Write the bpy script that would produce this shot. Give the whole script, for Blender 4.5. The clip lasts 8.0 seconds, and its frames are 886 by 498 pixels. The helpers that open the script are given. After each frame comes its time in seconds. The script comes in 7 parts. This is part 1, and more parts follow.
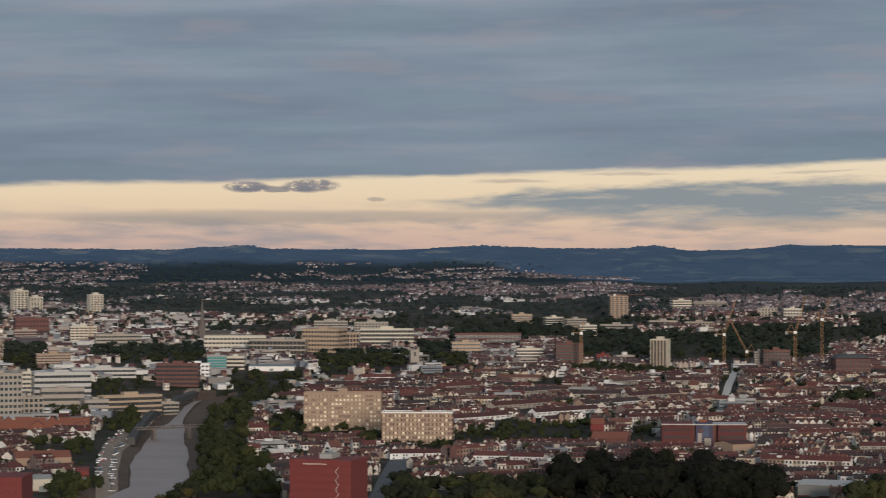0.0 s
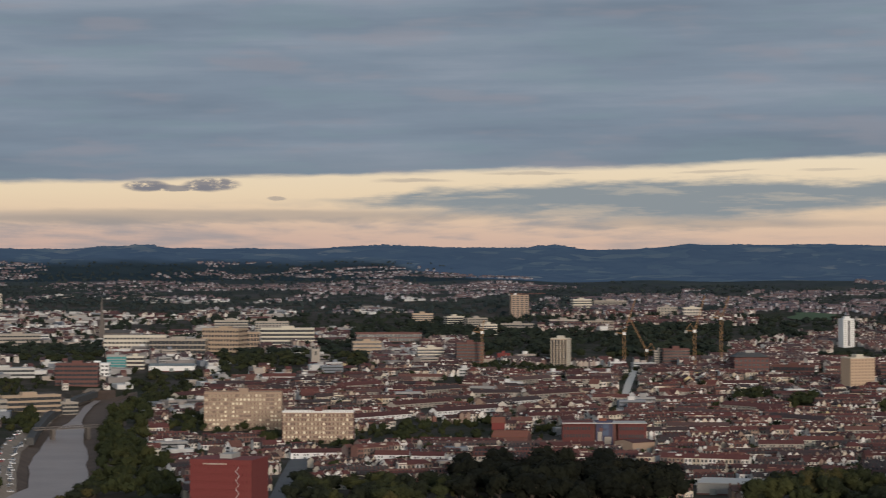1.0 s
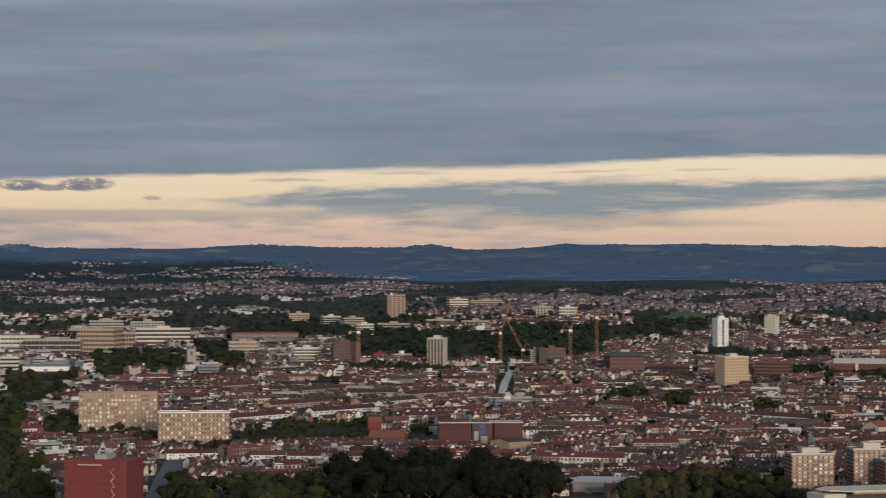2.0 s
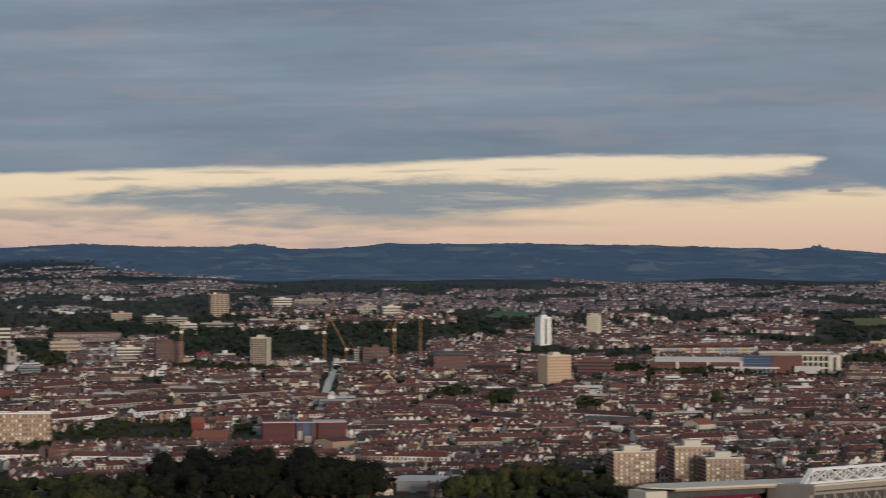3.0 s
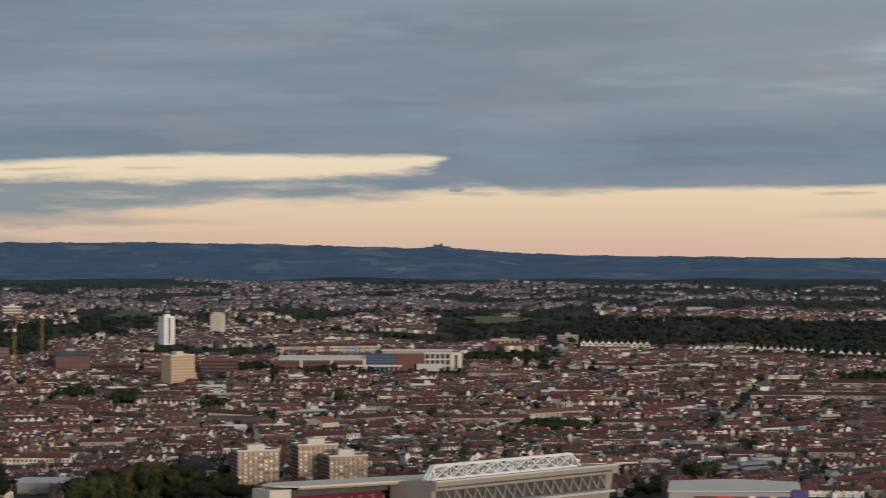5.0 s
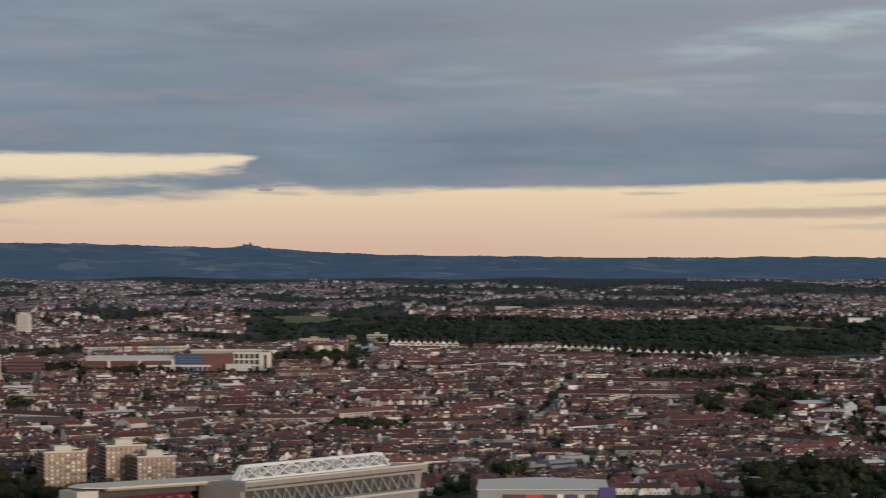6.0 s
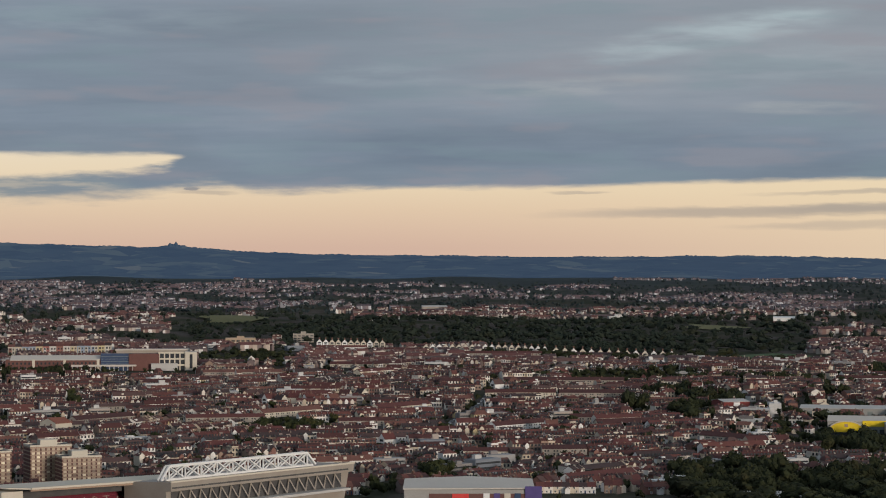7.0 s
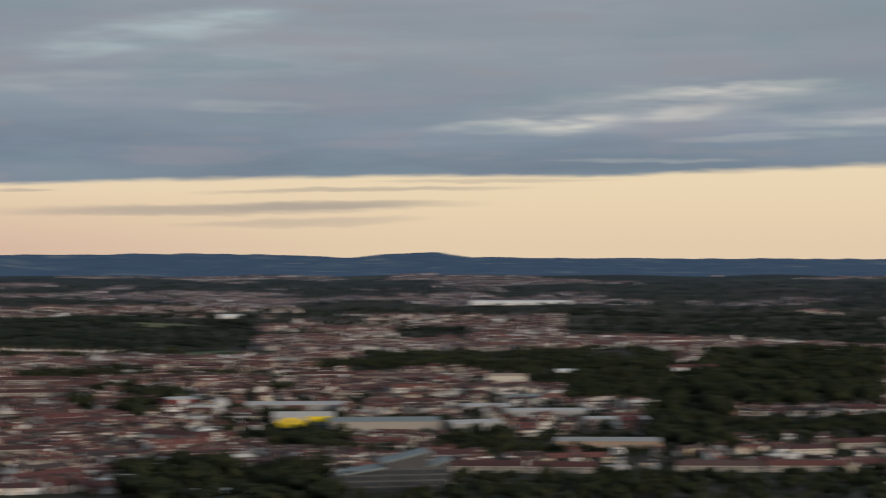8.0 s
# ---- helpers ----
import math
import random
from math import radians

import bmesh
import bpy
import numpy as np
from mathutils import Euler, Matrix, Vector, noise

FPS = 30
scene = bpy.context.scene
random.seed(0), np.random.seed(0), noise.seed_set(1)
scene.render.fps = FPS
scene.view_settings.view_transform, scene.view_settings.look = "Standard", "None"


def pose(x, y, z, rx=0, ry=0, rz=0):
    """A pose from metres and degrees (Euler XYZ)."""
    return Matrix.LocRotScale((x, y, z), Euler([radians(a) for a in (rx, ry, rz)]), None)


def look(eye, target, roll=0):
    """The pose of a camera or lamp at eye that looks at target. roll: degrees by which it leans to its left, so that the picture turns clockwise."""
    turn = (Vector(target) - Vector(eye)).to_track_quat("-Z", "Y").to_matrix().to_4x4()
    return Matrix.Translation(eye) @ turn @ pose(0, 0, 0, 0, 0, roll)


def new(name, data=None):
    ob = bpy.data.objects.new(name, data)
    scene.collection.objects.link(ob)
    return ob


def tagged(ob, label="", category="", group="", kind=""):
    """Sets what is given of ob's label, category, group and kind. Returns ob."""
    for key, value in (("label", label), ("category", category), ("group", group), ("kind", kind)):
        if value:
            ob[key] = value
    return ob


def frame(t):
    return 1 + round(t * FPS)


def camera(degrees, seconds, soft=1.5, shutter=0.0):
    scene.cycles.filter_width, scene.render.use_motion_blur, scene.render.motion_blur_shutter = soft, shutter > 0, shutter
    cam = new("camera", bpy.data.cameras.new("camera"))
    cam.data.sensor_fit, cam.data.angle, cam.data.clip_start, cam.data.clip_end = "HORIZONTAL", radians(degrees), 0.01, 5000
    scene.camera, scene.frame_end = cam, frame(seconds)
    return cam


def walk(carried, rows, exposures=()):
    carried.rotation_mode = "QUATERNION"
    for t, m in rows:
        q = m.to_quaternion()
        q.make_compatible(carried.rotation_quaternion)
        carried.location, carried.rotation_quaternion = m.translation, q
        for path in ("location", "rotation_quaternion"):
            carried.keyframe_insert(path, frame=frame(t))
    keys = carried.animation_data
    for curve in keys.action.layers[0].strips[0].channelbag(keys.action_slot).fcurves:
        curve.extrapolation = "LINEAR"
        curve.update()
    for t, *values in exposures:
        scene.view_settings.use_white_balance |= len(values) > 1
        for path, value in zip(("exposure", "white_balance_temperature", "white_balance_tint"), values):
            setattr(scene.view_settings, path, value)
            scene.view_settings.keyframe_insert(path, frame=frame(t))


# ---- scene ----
# A drone hangs still, 125 m over the river plain, and turns to its right.
EYE = 125.0
cam = camera(20.32, 8.0, soft=1.06, shutter=0.42)
# seconds, bearing, pitch, roll
TURNS = [
    (0.0, 0.000, 0.062, 0.0), (0.5, 1.132, 0.053, 0.0), (1.0, 2.297, 0.045, 0.0), (1.2, 3.000, 0.043, 0.0),
    (2.3, 6.156, 0.036, 0.0), (2.5, 7.014, 0.033, 0.0), (3.0, 9.238, 0.024, 0.0), (3.5, 11.457, 0.024, 0.0),
    (4.0, 13.700, 0.020, 0.0), (4.5, 15.809, 0.008, 0.0), (4.7, 16.664, 0.004, 0.0), (5.8, 21.424, -0.009, -0.01),
    (6.0, 22.353, -0.010, -0.02), (6.2, 23.287, -0.013, -0.02), (6.3, 23.729, -0.015, -0.015), (6.4, 24.014, -0.018, -0.01),
    (6.5, 24.062, -0.022, -0.005), (7.0, 24.062, -0.027, 0.0), (7.2, 24.066, -0.027, 0.0), (7.3, 24.120, -0.028, 0.0),
    (7.4, 24.726, -0.033, 0.0), (7.5, 26.308, -0.048, 0.005), (7.6, 28.420, -0.053, 0.01), (7.7, 30.520, -0.056, 0.02),
    (7.8, 32.635, -0.062, 0.03), (7.9, 34.767, -0.072, 0.035), (8.0, 36.841, -0.078, 0.035),
]
walk(cam, [(t, pose(0, 0, EYE, 90 + pitch, 0, -bearing) @ pose(0, 0, 0, 0, 0, -roll)) for t, bearing, pitch, roll in TURNS])

# ---- sky and light ----


class Nodes:
    """Short hand for building node trees."""

    def __init__(self, tree):
        self.tree = tree
        tree.nodes.clear()

    def add(self, kind, **values):
        node = self.tree.nodes.new(kind)
        for key, value in values.items():
            node.inputs[key.replace("_", " ")].default_value = value
        return node

    def put(self, source, socket):
        if isinstance(source, (int, float, tuple)):
            socket.default_value = source
        else:
            self.tree.links.new(source, socket)

    def math(self, op, a, b=0.0, c=0.0, clamp=False):
        node = self.tree.nodes.new("ShaderNodeMath")
        node.operation, node.use_clamp = op, clamp
        for source, socket in zip((a, b, c), node.inputs):
            self.put(source, socket)
        return node.outputs[0]

    def step(self, value, low, high):
        node = self.tree.nodes.new("ShaderNodeMapRange")
        node.interpolation_type = "SMOOTHSTEP"
        for source, socket in zip((value, low, high, 0.0, 1.0), node.inputs):
            self.put(source, socket)
        return node.outputs[0]

    def mix(self, factor, a, b):
        node = self.tree.nodes.new("ShaderNodeMix")
        node.data_type = "RGBA"
        self.put(factor, node.inputs[0])
        for source, socket in ((a, node.inputs[6]), (b, node.inputs[7])):
            self.put((*source, 1.0) if isinstance(source, tuple) else source, socket)
        return node.outputs[2]

    def ramp(self, factor, stops, constant=False):
        node = self.tree.nodes.new("ShaderNodeValToRGB")
        node.color_ramp.interpolation = "CONSTANT" if constant else "LINEAR"
        items = node.color_ramp.elements
        while len(items) < len(stops):
            items.new(0.5)
        for item, (place, colour) in zip(items, stops):
            item.position, item.color = place, (*colour, 1.0)
        self.put(factor, node.inputs[0])
        return node.outputs[0]

    def curve(self, value, points):
        node = self.tree.nodes.new("ShaderNodeFloatCurve")
        line = node.mapping.curves[0].points
        while len(line) < len(points):
            line.new(0.5, 0.5)
        for dot, place in zip(line, points):
            dot.location = place
            dot.handle_type = "AUTO_CLAMPED"
        node.mapping.update()
        self.put(value, node.inputs["Value"])
        return node.outputs[0]

    def noise(self, vector, scale, detail=4.0, rough=0.55):
        node = self.add("ShaderNodeTexNoise", Scale=scale, Detail=detail, Roughness=rough)
        if vector is not None:
            self.put(vector, node.inputs["Vector"])
        return node.outputs["Fac"]


def bearing_curve(points, top):
    """Points of (bearing, height in degrees) scaled for a float curve."""
    return [((b + 15) / 65, h / top) for b, h in points]


SUN_HEIGHT, SUN_SIDE = 7.0, 170.0


def make_world():
    world = bpy.data.worlds.new("dusk_sky")
    scene.world = world
    world.use_nodes = True
    n = Nodes(world.node_tree)
    way = n.add("ShaderNodeTexCoord").outputs["Generated"]
    split = n.add("ShaderNodeSeparateXYZ")
    n.put(way, split.inputs[0])
    x, y, z = split.outputs
    bearing = n.math("MULTIPLY", n.math("ARCTAN2", x, y), 57.29578)
    height = n.math("MULTIPLY", n.math("ARCSINE", z), 57.29578)
    flat = n.add("ShaderNodeCombineXYZ")
    n.put(n.math("MULTIPLY", bearing, 0.16), flat.inputs[0])
    n.put(height, flat.inputs[1])
    wisp = n.math("SUBTRACT", n.noise(flat.outputs[0], 1.3, 6.0, 0.6), 0.5)
    fine = n.math("SUBTRACT", n.noise(flat.outputs[0], 5.0, 5.0, 0.6), 0.5)
    ragged = n.math("ADD", n.math("MULTIPLY", wisp, 0.34), n.math("MULTIPLY", fine, 0.12))
    frayed = n.math("ADD", height, ragged)
    torn = n.math("ADD", height, n.math("ADD", n.math("MULTIPLY", wisp, 0.30), n.math("MULTIPLY", fine, 0.16)))
    part = n.math("DIVIDE", n.math("ADD", bearing, 15.0), 65.0, clamp=True)
    low_edge = n.math("MULTIPLY", n.curve(part, bearing_curve(DECK, 3.0)), 3.0)
    over = n.math("SUBTRACT", frayed, low_edge)
    deck = n.step(over, -0.06, 0.11)
    shelf_top = n.math("MULTIPLY", n.curve(part, bearing_curve(SHELF_TOP, 3.0)), 3.0)
    shelf_low = n.math("MULTIPLY", n.curve(part, bearing_curve(SHELF_LOW, 3.0)), 3.0)
    ripped = n.math("ADD", height, n.math("ADD", n.math("MULTIPLY", wisp, 0.60), n.math("MULTIPLY", fine, 0.40)))
    shelf = n.math("MULTIPLY", n.step(n.math("SUBTRACT", shelf_top, ripped), -0.10, 0.16), n.step(n.math("SUBTRACT", ripped, shelf_low), -0.16, 0.26))
    sheet = n.add("ShaderNodeCombineXYZ")
    n.put(n.math("MULTIPLY", bearing, 0.30), sheet.inputs[0])
    n.put(n.math("MULTIPLY", height, 2.6), sheet.inputs[1])
    holes = n.step(n.noise(sheet.outputs[0], 1.5, 5.0, 0.6), 0.36, 0.52)
    shelf = n.math("MULTIPLY", shelf, n.math("MAXIMUM", n.math("ADD", 0.70, n.math("MULTIPLY", holes, 0.28)), n.step(bearing, 14.5, 17.0)))
    # clear air under the clouds: rosy at the skyline, cream above
    sky = n.tree.nodes.new("ShaderNodeTexSky")
    sky.sky_type, sky.sun_disc = "NISHITA", False
    sky.sun_elevation, sky.sun_rotation = radians(SUN_HEIGHT), radians(SUN_SIDE)
    clear = n.ramp(n.math("DIVIDE", height, 3.0, clamp=True), [(0.0, (0.64, 0.445, 0.35)), (0.12, (0.68, 0.49, 0.37)), (0.30, (0.735, 0.56, 0.40)), (0.45, (0.78, 0.625, 0.44)), (0.70, (0.80, 0.675, 0.50)), (1.0, (0.70, 0.66, 0.58))])
    clear = n.mix(n.math("MULTIPLY", n.step(bearing, 22.0, 38.0), 0.65), clear, (0.82, 0.67, 0.45))
    rose = n.math("MULTIPLY", n.step(bearing, 14.0, -8.0), n.step(height, 1.1, 0.1))
    clear = n.mix(n.math("MULTIPLY", rose, 0.6), clear, (0.50, 0.35, 0.33))
    veil = n.mix(0.004, clear, sky.outputs[0])
    haze = n.math("MULTIPLY", n.step(n.math("ADD", wisp, n.math("MULTIPLY", fine, 0.5)), -0.10, 0.22), n.step(height, 1.25, 0.5))
    haze = n.math("MULTIPLY", haze, n.step(bearing, 16.0, 4.0))
    veil = n.mix(n.math("MULTIPLY", haze, 0.75), veil, (0.30, 0.29, 0.31))

    def lens(bear, rise, half, tall, slope, soft):
        across = n.math("SUBTRACT", bearing, bear)
        up = n.math("SUBTRACT", torn, n.math("ADD", rise, n.math("MULTIPLY", across, slope)))
        u = n.math("POWER", n.math("ABSOLUTE", n.math("DIVIDE", across, half)), 2.0)
        v = n.math("POWER", n.math("ABSOLUTE", n.math("DIVIDE", up, tall)), 2.0)
        return n.step(n.math("SUBTRACT", 1.0, n.math("ADD", u, v)), 0.0, soft)

    for bear, rise, half, tall, slope, soft, amount in STREAKS:
        veil = n.mix(n.math("MULTIPLY", lens(bear, rise, half, tall, slope, soft), amount), veil, (0.32, 0.29, 0.27))
    puff = n.add("ShaderNodeCombineXYZ")
    n.put(n.math("MULTIPLY", bearing, 0.55), puff.inputs[0])
    n.put(height, puff.inputs[1])
    lumps = n.step(n.math("ADD", n.noise(puff.outputs[0], 5.5, 5.0, 0.65), n.math("MULTIPLY", fine, 0.5)), 0.33, 0.50)
    for bear, rise, half, tall, amount in SCRAPS:
        veil = n.mix(n.math("MULTIPLY", n.math("MULTIPLY", lens(bear, rise, half, tall, 0.0, 0.7), lumps), amount), veil, (0.20, 0.20, 0.23))
    # the cloud deck, streaked, paler overhead
    long = n.add("ShaderNodeCombineXYZ")
    n.put(n.math("MULTIPLY", bearing, 0.055), long.inputs[0])
    n.put(n.math("SUBTRACT", height, n.math("MULTIPLY", bearing, 0.02)), long.inputs[1])
    warp = n.add("ShaderNodeCombineXYZ")
    n.put(n.math("MULTIPLY", bearing, 0.13), warp.inputs[0])
    n.put(n.math("MULTIPLY", height, 0.75), warp.inputs[1])
    band = n.math("ADD", n.math("MULTIPLY", n.noise(long.outputs[0], 0.8, 5.0, 0.55), 0.6), n.math("MULTIPLY", n.noise(warp.outputs[0], 0.9, 6.0, 0.6), 0.4))
    grey = n.ramp(band, [(0.34, (0.153, 0.198, 0.258)), (0.50, (0.211, 0.262, 0.327)), (0.64, (0.294, 0.334, 0.396))])
    right = n.math("MULTIPLY", n.step(bearing, 8.0, 34.0), n.step(height, 1.8, 4.6))
    grey = n.mix(n.math("MULTIPLY", right, 0.6), grey, (0.300, 0.325, 0.352))
    thin = n.step(over, 0.9, 0.1)
    grey = n.mix(n.math("MULTIPLY", thin, 0.35), grey, (0.168, 0.208, 0.250))
    for bear, rise, half, tall, slope, soft, amount in GLEAMS:
        grey = n.mix(n.math("MULTIPLY", n.math("MULTIPLY", lens(bear, rise, half, tall, slope, soft), n.step(n.noise(flat.outputs[0], 3.1, 4.0), 0.26, 0.70)), amount), grey, (0.66, 0.64, 0.58) if rise < 4.0 else (0.44, 0.53, 0.56))
    tint = n.noise(warp.outputs[0], 2.1, 3.0, 0.5)
    grey = n.mix(n.math("MULTIPLY", n.step(tint, 0.52, 0.68), 0.38), grey, (0.300, 0.282, 0.318))
    grey = n.mix(n.math("MULTIPLY", n.step(tint, 0.48, 0.34), 0.30), grey, (0.205, 0.285, 0.320))
    colour = n.mix(deck, n.mix(shelf, veil, n.mix(n.step(bearing, 13.5, 17.5), (0.245, 0.280, 0.305), grey)), grey)
    lift = n.math("ADD", 1.0, n.math("MULTIPLY", n.step(height, 7.0, 60.0), ZENITH))
    out = n.add("ShaderNodeBackground")
    n.put(colour, out.inputs[0])
    n.put(lift, out.inputs[1])
    n.put(out.outputs[0], n.add("ShaderNodeOutputWorld").inputs[0])


# bearing and height in degrees of the cloud edges
DECK = [(-15, 1.46), (-10, 1.51), (-6.3, 1.58), (0, 1.73), (3, 1.82), (6, 1.92), (8, 1.96), (9.6, 2.07), (12, 2.13), (13.8, 2.15), (15.1, 2.12), (17, 2.14), (18.0, 2.06), (18.4, 1.86), (19.0, 1.50), (19.6, 1.39), (22, 1.38), (27, 1.42), (29.4, 1.46), (34.4, 1.58), (39.7, 1.60), (44.4, 1.71), (47, 1.80), (50, 1.85)]
SHELF_TOP = [(-15, 0.8), (-1, 1.14), (0, 1.24), (2, 1.36), (4, 1.52), (6, 1.62), (8, 1.66), (11, 1.62), (13, 1.62), (15, 1.69), (16, 1.74), (17.0, 1.79), (17.6, 1.87), (18.1, 2.10), (18.4, 2.3), (22, 2.3), (23, 1.6), (24, 1.2), (50, 1.2)]
SHELF_LOW = [(-15, 1.0), (-1, 1.14), (0, 1.08), (2, 0.92), (5, 0.72), (8, 0.62), (10, 0.78), (12, 1.00), (14, 1.06), (16, 1.12), (17, 1.22), (18.6, 1.36), (22, 1.38), (24, 1.5), (50, 1.5)]
STREAKS = [
    (-3.0, 0.80, 9.0, 0.20, 0.0, 1.0, 0.55), (8.5, 0.62, 5.0, 0.18, 0.0, 1.0, 0.5), (32.0, 0.86, 6.5, 0.17, 0.015, 1.0, 0.6), (34.0, 0.92, 3.0, 0.13, 0.02, 1.0, 0.35),
    (35.0, 1.28, 4.5, 0.08, 0.02, 1.0, 0.5), (33.5, 0.55, 3.5, 0.15, 0.02, 1.0, 0.35), (38.0, 1.50, 3.5, 0.06, 0.01, 1.0, 0.35),
    (27.2, 1.28, 0.9, 0.05, 0.0, 1.0, 0.45), (1.6, 1.62, 1.1, 0.07, 0.0, 1.0, 0.5), (4.3, 1.80, 1.4, 0.05, 0.02, 1.0, 0.45), (8.6, 1.84, 1.2, 0.05, 0.02, 1.0, 0.4), (11.2, 1.84, 0.9, 0.05, 0.0, 1.0, 0.35), (-6.5, 0.72, 3.0, 0.14, 0.0, 1.0, 0.4), (18.6, 1.26, 0.9, 0.07, 0.0, 1.0, 0.45),
]
SCRAPS = [(-4.55, 1.50, 0.62, 0.16, 0.9), (-3.05, 1.51, 0.75, 0.17, 0.9), (-3.9, 1.45, 1.3, 0.09, 0.8), (-1.55, 1.20, 0.26, 0.05, 0.5), (18.25, 1.36, 0.24, 0.06, 0.7)]
GLEAMS = [
    (30.6, 4.98, 3.6, 0.50, 0.15, 1.0, 0.52), (31.4, 5.15, 1.8, 0.18, 0.15, 1.0, 0.45), (28.0, 4.45, 2.2, 0.34, 0.10, 1.0, 0.35),
    (39.0, 2.80, 3.0, 0.26, 0.05, 1.0, 0.75), (39.6, 2.83, 1.5, 0.14, 0.05, 1.0, 0.9), (43.7, 3.55, 3.4, 0.28, 0.06, 1.0, 0.6), (43.4, 3.55, 1.5, 0.13, 0.07, 1.0, 0.9),
    (42.4, 3.05, 1.3, 0.24, 0.14, 1.0, 0.6), (47.0, 2.95, 3.0, 0.26, 0.03, 1.0, 0.45), (22.6, 4.0, 2.2, 0.35, 0.0, 1.0, 0.22), (27.0, 3.75, 3.0, 0.3, 0.06, 1.0, 0.2), (32.4, 3.2, 2.0, 0.20, 0.0, 1.0, 0.22),
    (41.6, 1.95, 2.6, 0.08, 0.0, 1.0, 0.35), (42.0, 3.2, 5.5, 0.7, 0.06, 1.0, 0.25), (44.5, 2.5, 3.0, 0.14, 0.02, 1.0, 0.25), (33.0, 4.3, 4.5, 0.7, 0.1, 1.0, 0.2), (16.0, 5.2, 5.0, 0.5, 0.0, 1.0, 0.2),
]
ZENITH = 0.36
make_world()

lamp = bpy.data.lights.new("low_sun", "SUN")
lamp.energy, lamp.angle, lamp.color = 2.4, radians(11), (1.0, 0.87, 0.75)
sun = new("low_sun", lamp)
side, up = radians(SUN_SIDE), radians(SUN_HEIGHT)
sun.matrix_world = look((0, 0, 300), (-math.sin(side) * math.cos(up), -math.cos(side) * math.cos(up), 300 - math.sin(up)))

# ---- materials ----


def material(name, stops, rough=0.8, pick="", scale=0.35, stain=0.25, bump=0.0, metal=0.0, spec=0.4):
    """A surface whose colour is chosen from stops by a random number for each object or island, or by noise, with stains at two sizes."""
    m = bpy.data.materials.new(name)
    m.use_nodes = True
    n = Nodes(m.node_tree)
    place = n.add("ShaderNodeTexCoord").outputs["Object"] if pick != "world" else n.add("ShaderNodeNewGeometry").outputs["Position"]
    if pick == "object":
        chance = n.add("ShaderNodeObjectInfo").outputs["Random"]
    elif pick == "island":
        chance = n.add("ShaderNodeNewGeometry").outputs["Random Per Island"]
    else:
        chance = n.noise(place, scale, 5.0)
    colour = n.ramp(chance, stops, constant=pick in ("object", "island"))
    dirt = n.math("ADD", n.math("MULTIPLY", n.noise(place, scale, 4.0), 0.6), n.math("MULTIPLY", n.noise(place, scale * 9, 3.0), 0.4))
    dark = n.math("SUBTRACT", 1.0 + stain * 0.5, n.math("MULTIPLY", dirt, stain * 2.0))
    shade = n.tree.nodes.new("ShaderNodeVectorMath")
    shade.operation = "SCALE"
    n.put(colour, shade.inputs[0])
    n.put(dark, shade.inputs["Scale"])
    surface = n.add("ShaderNodeBsdfPrincipled", Roughness=rough, Metallic=metal)
    surface.inputs["Specular IOR Level"].default_value = spec
    n.put(shade.outputs[0], surface.inputs["Base Color"])
    if bump:
        relief = n.add("ShaderNodeBump", Strength=0.6, Distance=bump)
        n.put(n.noise(place, scale * 12, 3.0), relief.inputs["Height"])
        n.put(relief.outputs[0], surface.inputs["Normal"])
    n.put(surface.outputs[0], n.add("ShaderNodeOutputMaterial").inputs[0])
    return m


WALLS = [(0.0, (0.76, 0.69, 0.60)), (0.18, (0.84, 0.81, 0.76)), (0.33, (0.58, 0.49, 0.37)), (0.46, (0.34, 0.24, 0.18)), (0.56, (0.25, 0.125, 0.098)), (0.66, (0.70, 0.61, 0.48)), (0.78, (0.22, 0.160, 0.14)), (0.92, (0.82, 0.77, 0.69)), (0.988, (0.62, 0.50, 0.28))]
# muted for houses beyond 2300 m: haze put into walls and roofs
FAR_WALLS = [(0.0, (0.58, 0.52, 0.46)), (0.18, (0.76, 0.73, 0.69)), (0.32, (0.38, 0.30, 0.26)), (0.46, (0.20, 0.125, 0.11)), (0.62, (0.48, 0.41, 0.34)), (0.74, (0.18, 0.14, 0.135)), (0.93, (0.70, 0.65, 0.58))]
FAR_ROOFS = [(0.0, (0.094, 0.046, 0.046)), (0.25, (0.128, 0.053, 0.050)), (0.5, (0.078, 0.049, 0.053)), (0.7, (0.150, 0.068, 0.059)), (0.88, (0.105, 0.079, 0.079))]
ROOFS = [(0.0, (0.096, 0.032, 0.028)), (0.2, (0.128, 0.041, 0.036)), (0.38, (0.077, 0.030, 0.028)), (0.54, (0.156, 0.054, 0.043)), (0.70, (0.060, 0.038, 0.038)), (0.82, (0.116, 0.064, 0.056)), (0.92, (0.176, 0.076, 0.058))]
GREENS = [(0.0, (0.027, 0.032, 0.018)), (0.3, (0.035, 0.042, 0.019)), (0.55, (0.045, 0.051, 0.021)), (0.8, (0.060, 0.063, 0.023)), (0.95, (0.082, 0.070, 0.026))]
M_WALL = material("rendered_wall", WALLS, 0.85, "object", 0.4, 0.3, 0.02)
M_ROOF = material("clay_tile_roof", ROOFS, 0.8, "object", 0.5, 0.45, 0.03)
M_WALL_FAR = material("rendered_walls", WALLS, 0.85, "island", 0.4, 0.3)
M_ROOF_FAR = material("clay_tile_roofs", ROOFS, 0.8, "island", 0.3, 0.45)
# greyer and cooler again beyond 3350 m, as painted haze
HAZED_WALLS = [(0.0, (0.38, 0.37, 0.39)), (0.2, (0.60, 0.60, 0.63)), (0.33, (0.23, 0.18, 0.19)), (0.6, (0.17, 0.145, 0.165)), (0.85, (0.33, 0.31, 0.32))]
